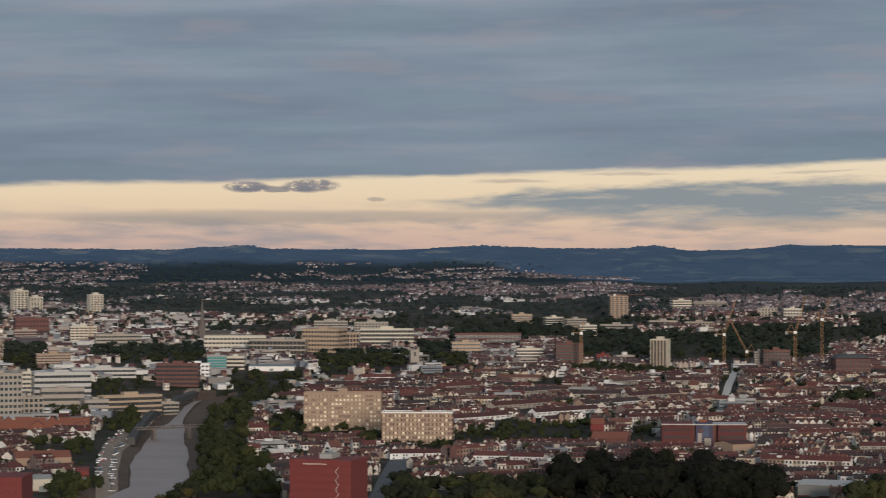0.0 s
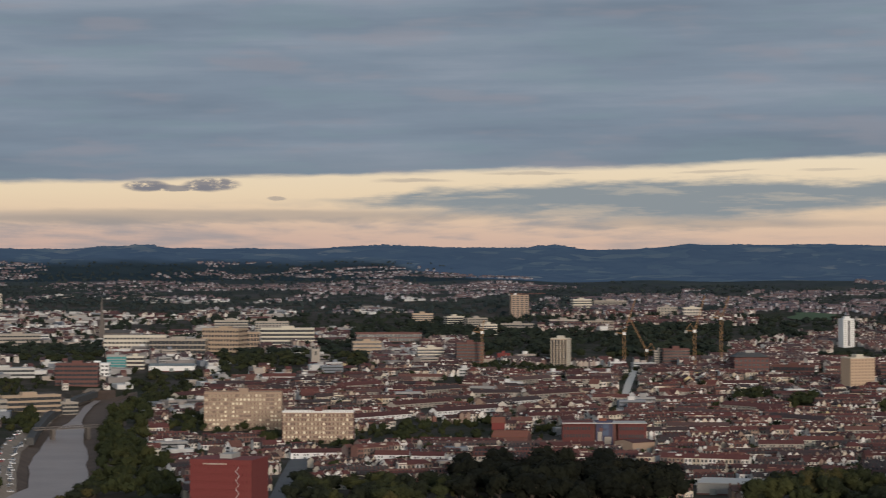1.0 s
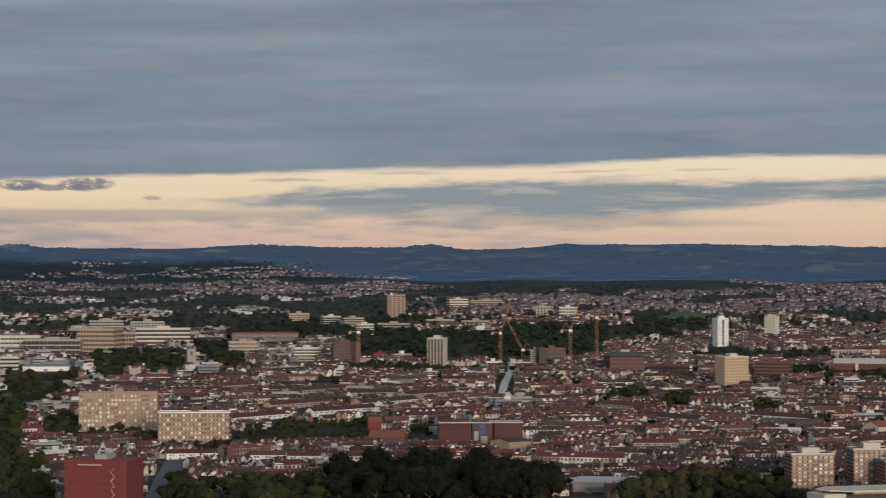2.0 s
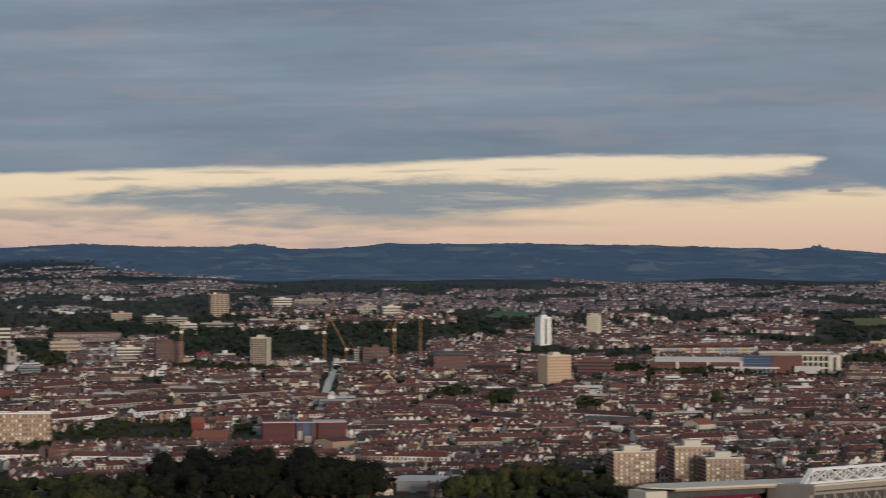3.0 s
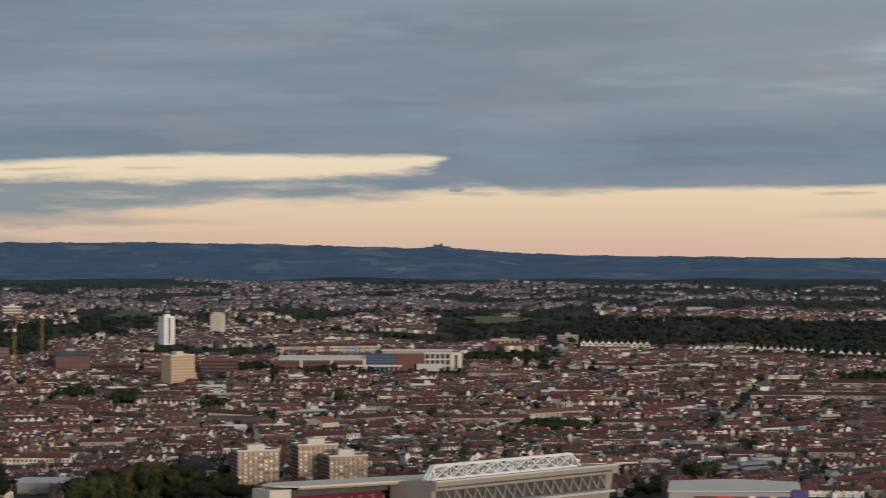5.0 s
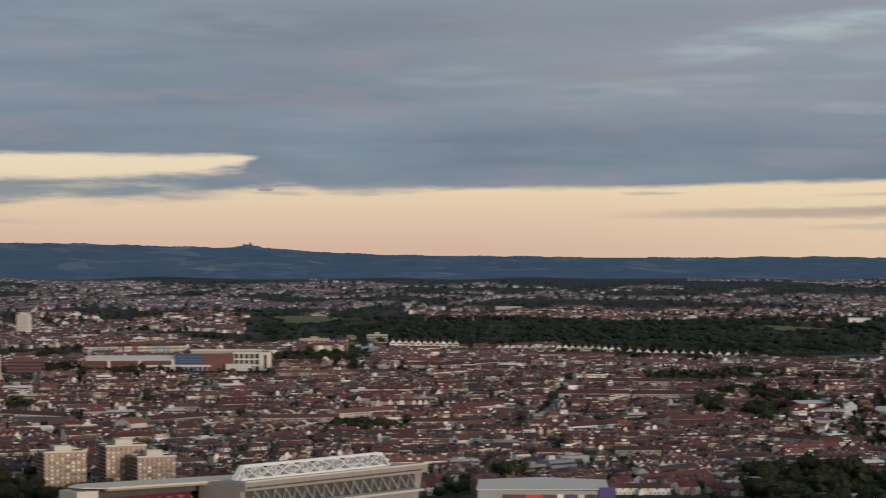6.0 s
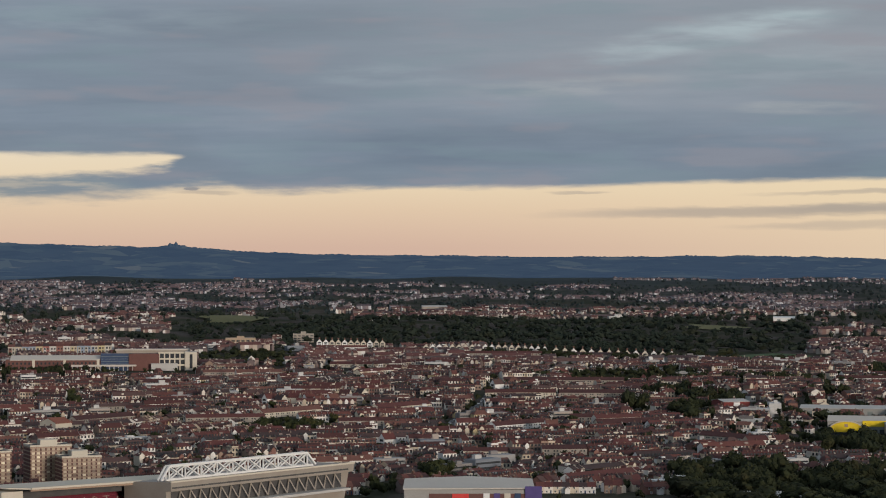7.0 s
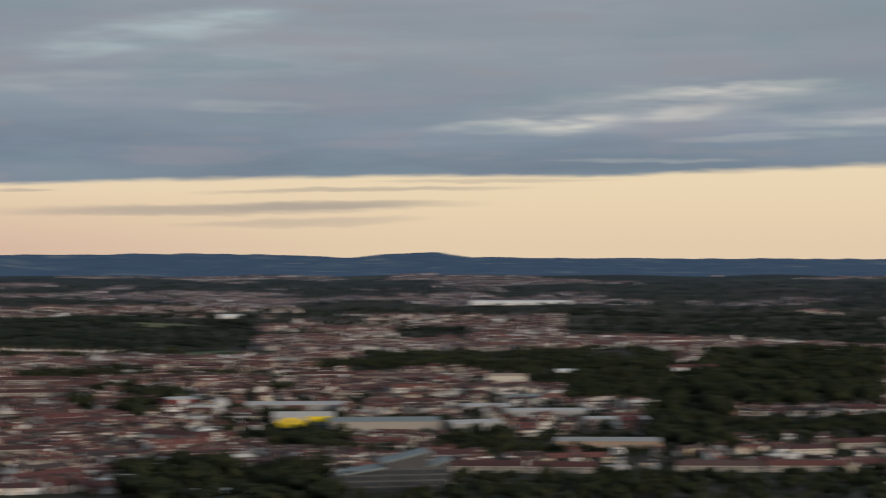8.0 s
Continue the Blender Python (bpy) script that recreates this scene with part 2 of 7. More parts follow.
M_WALL_HAZE = material("hazed_walls", HAZED_WALLS, 0.9, "island", 0.2, 0.3)
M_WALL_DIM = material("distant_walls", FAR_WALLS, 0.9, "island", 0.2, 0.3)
# bluer roof tones carry the haze over the far slopes
M_ROOF_HAZE = material("hazed_roofs", [(0.0, (0.100, 0.080, 0.092)), (0.3, (0.150, 0.100, 0.105)), (0.55, (0.085, 0.078, 0.095)), (0.8, (0.175, 0.118, 0.118))], 0.9, "island", 0.2, 0.4)
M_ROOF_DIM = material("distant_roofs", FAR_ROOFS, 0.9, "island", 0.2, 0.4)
M_SHED_FAR = material("flat_roofs", [(0.0, (0.34, 0.33, 0.32)), (0.25, (0.56, 0.55, 0.53)), (0.45, (0.24, 0.22, 0.21)), (0.65, (0.42, 0.36, 0.31)), (0.8, (0.70, 0.69, 0.66)), (0.92, (0.20, 0.22, 0.25))], 0.7, "island", 0.2, 0.3)
M_PALE = material("pale_render", [(0.0, (0.78, 0.75, 0.69)), (0.4, (0.62, 0.56, 0.46)), (0.65, (0.80, 0.79, 0.76)), (0.85, (0.30, 0.24, 0.21))], 0.8, "island", 0.4, 0.25)
M_STACK = material("chimney_brick", [(0.0, (0.20, 0.11, 0.085)), (0.4, (0.30, 0.24, 0.19)), (0.75, (0.40, 0.35, 0.30))], 0.9, "island", 0.8, 0.3)
M_GLASS = material("window_glass", [(0.3, (0.035, 0.040, 0.045)), (0.7, (0.075, 0.080, 0.085))], 0.12, "", 0.3, 0.2, spec=0.8)
M_BLIND = material("window_with_blind", [(0.0, (0.06, 0.05, 0.045)), (0.42, (0.30, 0.23, 0.16)), (0.56, (0.58, 0.48, 0.35)), (0.64, (0.36, 0.27, 0.19)), (0.78, (0.09, 0.07, 0.06))], 0.2, "object", 0.4, 0.2, spec=0.8)
M_LEAF = material("foliage", GREENS, 0.9, "object", 0.25, 0.6, 0.0, spec=0.15)
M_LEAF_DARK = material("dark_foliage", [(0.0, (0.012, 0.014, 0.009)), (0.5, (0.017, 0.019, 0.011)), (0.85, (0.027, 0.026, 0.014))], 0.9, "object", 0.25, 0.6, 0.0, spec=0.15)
M_LEAF_FAR = material("far_foliage", [(0.32, (0.022, 0.029, 0.015)), (0.45, (0.031, 0.038, 0.018)), (0.58, (0.043, 0.049, 0.021)), (0.70, (0.064, 0.059, 0.026))], 0.9, "", 0.05, 0.5, spec=0.15)
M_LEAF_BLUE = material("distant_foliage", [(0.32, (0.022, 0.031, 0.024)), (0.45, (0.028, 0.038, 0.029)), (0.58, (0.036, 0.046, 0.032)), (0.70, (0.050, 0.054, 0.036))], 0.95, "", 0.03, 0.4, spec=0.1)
M_LEAF_PARK = material("park_foliage", [(0.32, (0.024, 0.031, 0.014)), (0.45, (0.034, 0.042, 0.017)), (0.58, (0.050, 0.057, 0.021)), (0.70, (0.078, 0.076, 0.027))], 0.9, "", 0.05, 0.5, spec=0.15)
# distance haze is put into this paler, bluer leaf colour
M_LEAF_HAZE = material("hazed_foliage", [(0.32, (0.032, 0.046, 0.050)), (0.45, (0.040, 0.055, 0.058)), (0.58, (0.050, 0.066, 0.064)), (0.70, (0.066, 0.076, 0.070))], 0.95, "", 0.03, 0.4, spec=0.1)
M_BARK = material("bark", [(0.3, (0.06, 0.045, 0.035)), (0.7, (0.10, 0.08, 0.06))], 0.95, "", 1.5, 0.4)
# pale tones: balcony fronts, and sunset glint painted on apartment block panes
M_PANEL = material("balcony_panel_and_lit_pane", [(0.0, (0.40, 0.30, 0.20)), (0.30, (0.62, 0.51, 0.35)), (0.52, (0.22, 0.15, 0.11)), (0.66, (0.80, 0.70, 0.50)), (0.84, (0.33, 0.25, 0.17))], 0.4, "object", 0.4, 0.2, spec=0.5)
M_WHITE = material("white_paint", [(0.3, (0.78, 0.77, 0.74)), (0.7, (0.83, 0.82, 0.79))], 0.5, "", 0.3, 0.2)
M_CREAM = material("cream_render", [(0.3, (0.58, 0.52, 0.42)), (0.7, (0.68, 0.62, 0.51))], 0.8, "", 0.2, 0.25)
M_TAN = material("buff_concrete", [(0.3, (0.42, 0.31, 0.215)), (0.7, (0.51, 0.39, 0.28))], 0.85, "", 0.15, 0.3)
M_BUFF = material("buff_panels", [(0.3, (0.53, 0.38, 0.26)), (0.7, (0.63, 0.46, 0.32))], 0.85, "", 0.2, 0.3)
M_STONE = material("bath_stone", [(0.3, (0.34, 0.30, 0.25)), (0.7, (0.44, 0.39, 0.335))], 0.85, "", 0.2, 0.3, 0.02)
M_BROWN = material("brown_concrete", [(0.3, (0.36, 0.25, 0.18)), (0.7, (0.44, 0.32, 0.23))], 0.85, "", 0.15, 0.3)
M_RED = material("red_brick", [(0.3, (0.185, 0.038, 0.036)), (0.7, (0.245, 0.058, 0.050))], 0.85, "", 0.12, 0.4, 0.03)
# a darker, duller tone of red brick
M_DULL_RED = material("dull_red_brick", [(0.3, (0.115, 0.034, 0.032)), (0.7, (0.165, 0.050, 0.044))], 0.85, "", 0.12, 0.4, 0.03)
M_NAVY = material("dark_mural_paint", [(0.3, (0.022, 0.022, 0.060)), (0.7, (0.045, 0.040, 0.095))], 0.6, "", 0.3, 0.3)
M_BRICK = material("brown_brick", [(0.3, (0.135, 0.060, 0.052)), (0.7, (0.19, 0.088, 0.074))], 0.85, "", 0.2, 0.3, 0.02)
M_GREY = material("grey_concrete", [(0.3, (0.33, 0.32, 0.30)), (0.7, (0.44, 0.43, 0.40))], 0.8, "", 0.15, 0.35)
M_DARK = material("dark_felt", [(0.3, (0.060, 0.060, 0.062)), (0.7, (0.11, 0.105, 0.10))], 0.85, "", 0.2, 0.3)
M_METAL = material("pale_metal_roof", [(0.3, (0.45, 0.43, 0.40)), (0.7, (0.56, 0.54, 0.51))], 0.75, "", 0.1, 0.2)
M_FASCIA = material("greige_cladding", [(0.3, (0.29, 0.25, 0.21)), (0.7, (0.36, 0.32, 0.27))], 0.55, "", 0.2, 0.2)
M_SEAT = material("red_seats", [(0.3, (0.13, 0.008, 0.024)), (0.7, (0.19, 0.014, 0.034))], 0.6, "", 0.8, 0.3)
M_YELLOW = material("yellow_cladding", [(0.3, (0.80, 0.56, 0.02)), (0.7, (0.88, 0.64, 0.03))], 0.5, "", 0.2, 0.15)
M_CRANE = material("crane_paint", [(0.3, (0.24, 0.125, 0.050)), (0.7, (0.30, 0.16, 0.065))], 0.6, "", 0.3, 0.3)
M_BLUE = material("blue_cladding", [(0.3, (0.020, 0.042, 0.100)), (0.7, (0.034, 0.066, 0.140))], 0.5, "", 0.2, 0.2)
M_TEAL = material("teal_glass", [(0.3, (0.03, 0.20, 0.21)), (0.7, (0.05, 0.28, 0.28))], 0.3, "", 0.3, 0.2)
M_SLATE = material("grey_green_roof", [(0.3, (0.20, 0.23, 0.22)), (0.7, (0.28, 0.31, 0.30))], 0.6, "", 0.15, 0.3)
M_TERRA = material("orange_tile_roof", [(0.3, (0.22, 0.076, 0.048)), (0.7, (0.30, 0.108, 0.064))], 0.8, "", 0.3, 0.35, 0.03)
M_PURPLE = material("purple_panel", [(0.3, (0.07, 0.05, 0.18)), (0.7, (0.10, 0.07, 0.24))], 0.5, "", 0.5, 0.2)
M_SIGN = material("red_sign", [(0.3, (0.60, 0.04, 0.04)), (0.7, (0.66, 0.06, 0.05))], 0.5, "", 0.5, 0.1)
M_ROAD = material("asphalt", [(0.3, (0.085, 0.085, 0.088)), (0.7, (0.13, 0.13, 0.13))], 0.85, "", 0.08, 0.3)
M_PATH = material("pale_quay", [(0.3, (0.22, 0.17, 0.13)), (0.7, (0.40, 0.31, 0.235))], 0.9, "", 0.06, 0.3)
M_MUD = material("tidal_mud", [(0.3, (0.075, 0.045, 0.030)), (0.7, (0.165, 0.105, 0.072))], 0.9, "", 0.05, 0.4, 0.1)
M_MEMBRANE = material("membrane_roof", [(0.3, (0.58, 0.52, 0.45)), (0.7, (0.68, 0.62, 0.54))], 0.7, "", 0.1, 0.25)
M_PASTEL = material("pastel_render", [(0.0, (0.55, 0.50, 0.42)), (0.2, (0.62, 0.60, 0.56)), (0.36, (0.52, 0.45, 0.34)), (0.5, (0.36, 0.14, 0.12)), (0.62, (0.30, 0.36, 0.44)), (0.76, (0.58, 0.50, 0.30)), (0.9, (0.26, 0.13, 0.10))], 0.8, "object", 0.3, 0.25)
M_WEATHERED = material("weathered_stone", [(0.3, (0.13, 0.11, 0.10)), (0.7, (0.20, 0.175, 0.155))], 0.9, "", 0.2, 0.4)
M_WATER = material("river_water", [(0.3, (0.27, 0.195, 0.160)), (0.7, (0.40, 0.30, 0.250))], 0.4, "", 0.03, 0.25, 0.03, spec=0.3)
M_FIELD = material("dry_meadow", [(0.3, (0.100, 0.102, 0.040)), (0.7, (0.145, 0.142, 0.055))], 0.95, "", 0.02, 0.3)
M_LAWN = material("green_field", [(0.3, (0.045, 0.085, 0.035)), (0.7, (0.065, 0.11, 0.045))], 0.95, "", 0.02, 0.3)
M_CAR = material("car_paint", [(0.0, (0.6, 0.6, 0.6)), (0.35, (0.05, 0.05, 0.06)), (0.55, (0.25, 0.26, 0.28)), (0.75, (0.75, 0.74, 0.72)), (0.9, (0.25, 0.04, 0.04))], 0.3, "object", 0.5, 0.1, spec=0.7)


def ground_material():
    m = bpy.data.materials.new("town_ground")
    m.use_nodes = True
    n = Nodes(m.node_tree)
    place = n.add("ShaderNodeNewGeometry").outputs["Position"]
    patch = n.noise(place, 0.018, 6.0, 0.65)
    colour = n.ramp(patch, [(0.30, (0.022, 0.028, 0.014)), (0.45, (0.034, 0.036, 0.022)), (0.55, (0.060, 0.050, 0.042)), (0.70, (0.095, 0.085, 0.080))])
    split = n.add("ShaderNodeSeparateXYZ")
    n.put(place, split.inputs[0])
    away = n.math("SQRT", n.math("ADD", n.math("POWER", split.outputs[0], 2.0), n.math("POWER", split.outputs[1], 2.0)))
    # haze put into the colour: far ground turns paler and blue-grey
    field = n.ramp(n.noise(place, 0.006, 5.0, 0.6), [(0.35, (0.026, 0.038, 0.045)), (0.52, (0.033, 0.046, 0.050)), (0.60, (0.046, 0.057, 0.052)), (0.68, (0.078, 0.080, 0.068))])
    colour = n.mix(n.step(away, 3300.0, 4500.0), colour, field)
    surface = n.add("ShaderNodeBsdfPrincipled", Roughness=0.95)
    surface.inputs["Specular IOR Level"].default_value = 0.1
    n.put(colour, surface.inputs["Base Color"])
    n.put(surface.outputs[0], n.add("ShaderNodeOutputMaterial").inputs[0])
    return m


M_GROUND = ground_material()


def hill_material():
    m = bpy.data.materials.new("hazed_hills")
    m.use_nodes = True
    n = Nodes(m.node_tree)
    place = n.add("ShaderNodeNewGeometry").outputs["Position"]
    cells = n.add("ShaderNodeTexVoronoi", Scale=0.021)
    n.put(place, cells.inputs["Vector"])
    hue = n.add("ShaderNodeSeparateColor")
    n.put(cells.outputs["Color"], hue.inputs[0])
    # field and wood colours are tinted blue for distance haze
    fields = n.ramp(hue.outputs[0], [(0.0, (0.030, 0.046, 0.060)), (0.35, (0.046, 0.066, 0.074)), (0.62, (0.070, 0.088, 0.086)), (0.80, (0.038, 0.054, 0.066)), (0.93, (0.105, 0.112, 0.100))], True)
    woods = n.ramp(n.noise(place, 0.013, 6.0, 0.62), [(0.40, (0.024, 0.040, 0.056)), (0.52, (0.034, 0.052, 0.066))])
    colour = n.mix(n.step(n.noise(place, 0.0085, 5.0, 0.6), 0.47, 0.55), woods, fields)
    surface = n.add("ShaderNodeBsdfPrincipled", Roughness=1.0)
    surface.inputs["Specular IOR Level"].default_value = 0.0
    # blue glow added for haze in the air; the ridge gives no light
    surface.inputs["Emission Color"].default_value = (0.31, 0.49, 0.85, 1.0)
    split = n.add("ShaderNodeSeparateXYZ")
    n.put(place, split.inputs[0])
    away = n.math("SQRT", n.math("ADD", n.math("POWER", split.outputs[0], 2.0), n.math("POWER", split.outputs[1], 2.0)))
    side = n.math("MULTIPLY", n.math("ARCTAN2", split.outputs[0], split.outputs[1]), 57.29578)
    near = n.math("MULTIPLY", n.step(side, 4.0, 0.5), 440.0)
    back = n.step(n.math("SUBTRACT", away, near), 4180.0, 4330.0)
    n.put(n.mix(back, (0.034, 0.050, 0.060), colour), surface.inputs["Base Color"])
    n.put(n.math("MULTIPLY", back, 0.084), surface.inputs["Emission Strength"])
    n.put(surface.outputs[0], n.add("ShaderNodeOutputMaterial").inputs[0])
    return m


M_HILL_HAZE = hill_material()

# ---- building blocks ----


def part(name, bm, mat, parent, label="", m=None):
    """Link a bmesh, or a finished mesh, as one mesh object under a thing or a part."""
    if isinstance(bm, bmesh.types.BMesh):
        data = bpy.data.meshes.new(name)
        bm.to_mesh(data)
        bm.free()
        data.materials.append(mat)
    else:
        data = bm
    ob = new(name, data)
    ob.parent = parent
    if m is not None:
        ob.matrix_basis = m
    if label:
        tagged(ob, label)
    return ob


def box(bm, x0, x1, y0, y1, z0, z1):
    v = [bm.verts.new(p) for p in ((x0, y0, z0), (x1, y0, z0), (x1, y1, z0), (x0, y1, z0), (x0, y0, z1), (x1, y0, z1), (x1, y1, z1), (x0, y1, z1))]
    for f in ((3, 2, 1, 0), (4, 5, 6, 7), (0, 1, 5, 4), (1, 2, 6, 5), (2, 3, 7, 6), (3, 0, 4, 7)):
        bm.faces.new([v[i] for i in f])
    return bm


def boxes(*sizes):
    bm = bmesh.new()
    for s in sizes:
        box(bm, *s)
    return bm


def bar(bm, p, q, r):
    """A square bar from p to q."""
    p, q = Vector(p), Vector(q)
    turn = (q - p).to_track_quat("Z", "Y").to_matrix()
    ends = []
    for c in (p, q):
        ends.append([bm.verts.new(c + turn @ Vector((sx * r, sy * r, 0))) for sx, sy in ((-1, -1), (1, -1), (1, 1), (-1, 1))])
    a, b = ends
    for i in range(4):
        j = (i + 1) % 4
        bm.faces.new((a[i], a[j], b[j], b[i]))
    bm.faces.new(a[::-1])
    bm.faces.new(b)


def prism(bm, outline, y0, y1):
    """An outline in x and z, drawn out from y0 to y1."""
    a = [bm.verts.new((x, y0, z)) for x, z in outline]
    b = [bm.verts.new((x, y1, z)) for x, z in outline]
    k = len(outline)
    bm.faces.new(a)
    bm.faces.new(b[::-1])
    for i in range(k):
        j = (i + 1) % k
        bm.faces.new((a[j], a[i], b[i], b[j]))
    return bm


def mesh_from(name, verts, faces, mats, index):
    """A mesh from arrays: verts (n, 3), a list of face arrays (k, 3 or 4) and for each the number of its material."""
    data = bpy.data.meshes.new(name)
    loops = np.concatenate([f.ravel() for f in faces])
    sizes = np.concatenate([np.full(len(f), f.shape[1]) for f in faces])
    slot = np.concatenate([np.full(len(f), i) for f, i in zip(faces, index)])
    data.vertices.add(len(verts))
    data.vertices.foreach_set("co", np.ascontiguousarray(verts, dtype=np.float32).ravel())
    data.loops.add(len(loops))
    data.loops.foreach_set("vertex_index", loops.astype(np.int32))
    data.polygons.add(len(sizes))
    data.polygons.foreach_set("loop_start", np.concatenate([[0], np.cumsum(sizes)[:-1]]).astype(np.int32))
    data.polygons.foreach_set("loop_total", sizes.astype(np.int32))
    for mat in mats:
        data.materials.append(mat)
    data.polygons.foreach_set("material_index", slot.astype(np.int32))
    data.update(calc_edges=True)
    data.shade_flat()
    return data


# ---- the land ----
RIVER = [(-9.6, 1080), (-8.6, 1200), (-7.5, 1268), (-6.53, 1387), (-6.54, 1535), (-6.41, 1719), (-6.28, 1846), (-6.08, 1966), (-5.87, 2110), (-5.66, 2190)]
RIVER = [(d * math.sin(radians(b)), d * math.cos(radians(b))) for b, d in RIVER]
RIVER_A = np.array(RIVER[:-1])
RIVER_B = np.array(RIVER[1:])
SKYLINE = [(-40, 0.02), (-10.16, 0.074), (-8.24, 0.061), (-6.44, 0.035), (-5.47, 0.100), (-4.62, 0.126), (-3.97, 0.061), (-1.10, 0.048), (-0.05, 0.087), (1.06, 0.126), (2.30, 0.074), (4.26, 0.074), (4.91, 0.113), (5.62, 0.022), (6.85, 0.048), (8.01, 0.153), (8.14, 0.147), (10.75, 0.147), (14.25, 0.108), (14.44, 0.095), (17.06, 0.016), (17.84, 0.042), (19.28, -0.076), (21.23, -0.154), (25.85, -0.206), (28.18, -0.208), (30.77, -0.195), (30.90, -0.189), (32.72, -0.215), (34.68, -0.280), (35.46, -0.202), (36.64, -0.163), (37.62, -0.280), (42.25, -0.307), (46.88, -0.320), (70, -0.2), (180, 0.0)]
SKY_B = np.array([b for b, e in SKYLINE])
SKY_E = np.array([e for b, e in SKYLINE])


def rise(d):
    k = np.maximum(0.0, d - 1300.0)
    return 0.010 * k + 4.8e-6 * k * k


def river_gap(x, y):
    """The distance from the river's middle line."""
    p = np.stack([np.asarray(x, float), np.asarray(y, float)], -1)[..., None, :]
    ab = RIVER_B - RIVER_A
    s = np.clip(((p - RIVER_A) * ab).sum(-1) / (ab * ab).sum(-1), 0, 1)
    return np.linalg.norm(p - (RIVER_A + s[..., None] * ab), axis=-1).min(-1)


def land(x, y):
    """The ground's height."""
    x, y = np.asarray(x, float), np.asarray(y, float)
    d = np.hypot(x, y)
    b = np.degrees(np.arctan2(x, y))
    z = rise(np.minimum(d, 4620)) + np.clip((d - 1400) / 500, 0, 1) * (2.6 * np.sin(x / 62.0 + 1.0) * np.sin(y / 71.0) + 1.6 * np.sin(x / 37.0 + y / 90.0) * np.sin(y / 44.0 + 2))
    crest = EYE + 4900 * np.tan(np.radians(np.interp(b, SKY_B, SKY_E)))
    s = np.clip((d - 4560) / 340, 0, 1)
    z = z * (1 - s) + crest * s
    z = z - np.maximum(0, d - 4905) * 1.5
    gap = river_gap(x, y)
    z = z * np.clip((gap - 36.0) / 160.0, 0, 1)
    return z - 7.5 * np.clip((36.0 - gap) / 17.0, 0, 1)


def spot(bearing, d):
    x, y = d * math.sin(radians(bearing)), d * math.cos(radians(bearing))
    return Vector((x, y, float(land(x, y))))


def stand(bearing, d, turn=0.0, sink=0.4):
    """The pose of a thing on the ground at a bearing and distance from the lookout, its front (-y) to the lookout but for turn."""
    p = spot(bearing, d)
    return pose(p.x, p.y, p.z - sink, 0, 0, -bearing + turn)


TAKEN = []          # circles that houses and trees keep clear of: x, y, radius


def take(bearing, d, r):
    p = spot(bearing, d)
    TAKEN.append((p.x, p.y, r))


def build_ground():
    rings = np.concatenate([[1.0], np.arange(150, 1100, 150), np.arange(1100, 2150, 11), np.arange(2150, 4290, 20), [4295]])
    spokes = np.radians(np.concatenate([np.arange(-14, 50, 0.25), np.arange(50, 346, 4.0)]))
    d, a = np.meshgrid(rings, spokes, indexing="ij")
    x, y = d * np.sin(a), d * np.cos(a)
    z = land(x, y)
    k, s = len(rings), len(spokes)
    i, j = np.meshgrid(np.arange(k - 1), np.arange(s), indexing="ij")
    jj = (j + 1) % s
    f = np.stack([i * s + j, (i + 1) * s + j, (i + 1) * s + jj, i * s + jj], -1).reshape(-1, 4)[:, ::-1]
    gap = river_gap(x, y)
    mid = (gap[:-1] + gap[1:]) / 2
    muddy = (mid < 34).reshape(-1)
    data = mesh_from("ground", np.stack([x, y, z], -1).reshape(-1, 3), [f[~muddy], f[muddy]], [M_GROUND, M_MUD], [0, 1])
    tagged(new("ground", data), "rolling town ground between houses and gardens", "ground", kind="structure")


def build_hills():
    """The far ridge, a backdrop all round."""
    rings = np.concatenate([np.arange(4285, 4600, 21.0), np.arange(4600, 4906, 9.0), [4930, 4965]])
    spokes = np.radians(np.concatenate([np.arange(-14, 50, 0.05), np.arange(50, 346, 4.0)]))
    d, a = np.meshgrid(rings, spokes, indexing="ij")
    x, y = d * np.sin(a), d * np.cos(a)
    b = np.degrees(np.arctan2(x, y))
    z = land(x, y)
    rough = np.random.default_rng(12)
    small = rough.random(len(spokes))
    wide = np.interp(np.arange(len(spokes)), np.arange(0, len(spokes) + 7, 7), rough.random(len(spokes) // 7 + 2)[: len(np.arange(0, len(spokes) + 7, 7))])
    tufts = 1.6 * small * (wide > .35) + 2.4 * np.maximum(0, wide - .45)
    clump = sum(t * (np.abs(np.degrees(spokes) - c) < w) for c, w, t in ((17.83, .12, 5.0), (17.83, .3, 2.0), (.85, .25, 2.5), (4.9, .5, 2.5), (-4.6, .3, 2.0), (1.25, .1, 2.5), (30.0, .4, 1.5)))
    z = z + (d > 4880) * (d < 4910) * (tufts + clump * (.6 + .6 * small))[None, :] + (d > 4400) * (d < 4850) * 1.5 * np.sin(d / 21.0 + b) * np.sin(b * 5 + d / 40)
    k, s = len(rings), len(spokes)
    i, j = np.meshgrid(np.arange(k - 1), np.arange(s), indexing="ij")
    jj = (j + 1) % s
    f = np.stack([i * s + j, (i + 1) * s + j, (i + 1) * s + jj, i * s + jj], -1).reshape(-1, 4)[:, ::-1]
    data = mesh_from("backdrop_hills", np.stack([x, y, z], -1).reshape(-1, 3), [f], [M_HILL_HAZE], [0])
    tagged(new("backdrop_hills", data), "distant wooded ridge with pale fields, blue haze painted in", "hills", kind="structure")


build_ground()
build_hills()


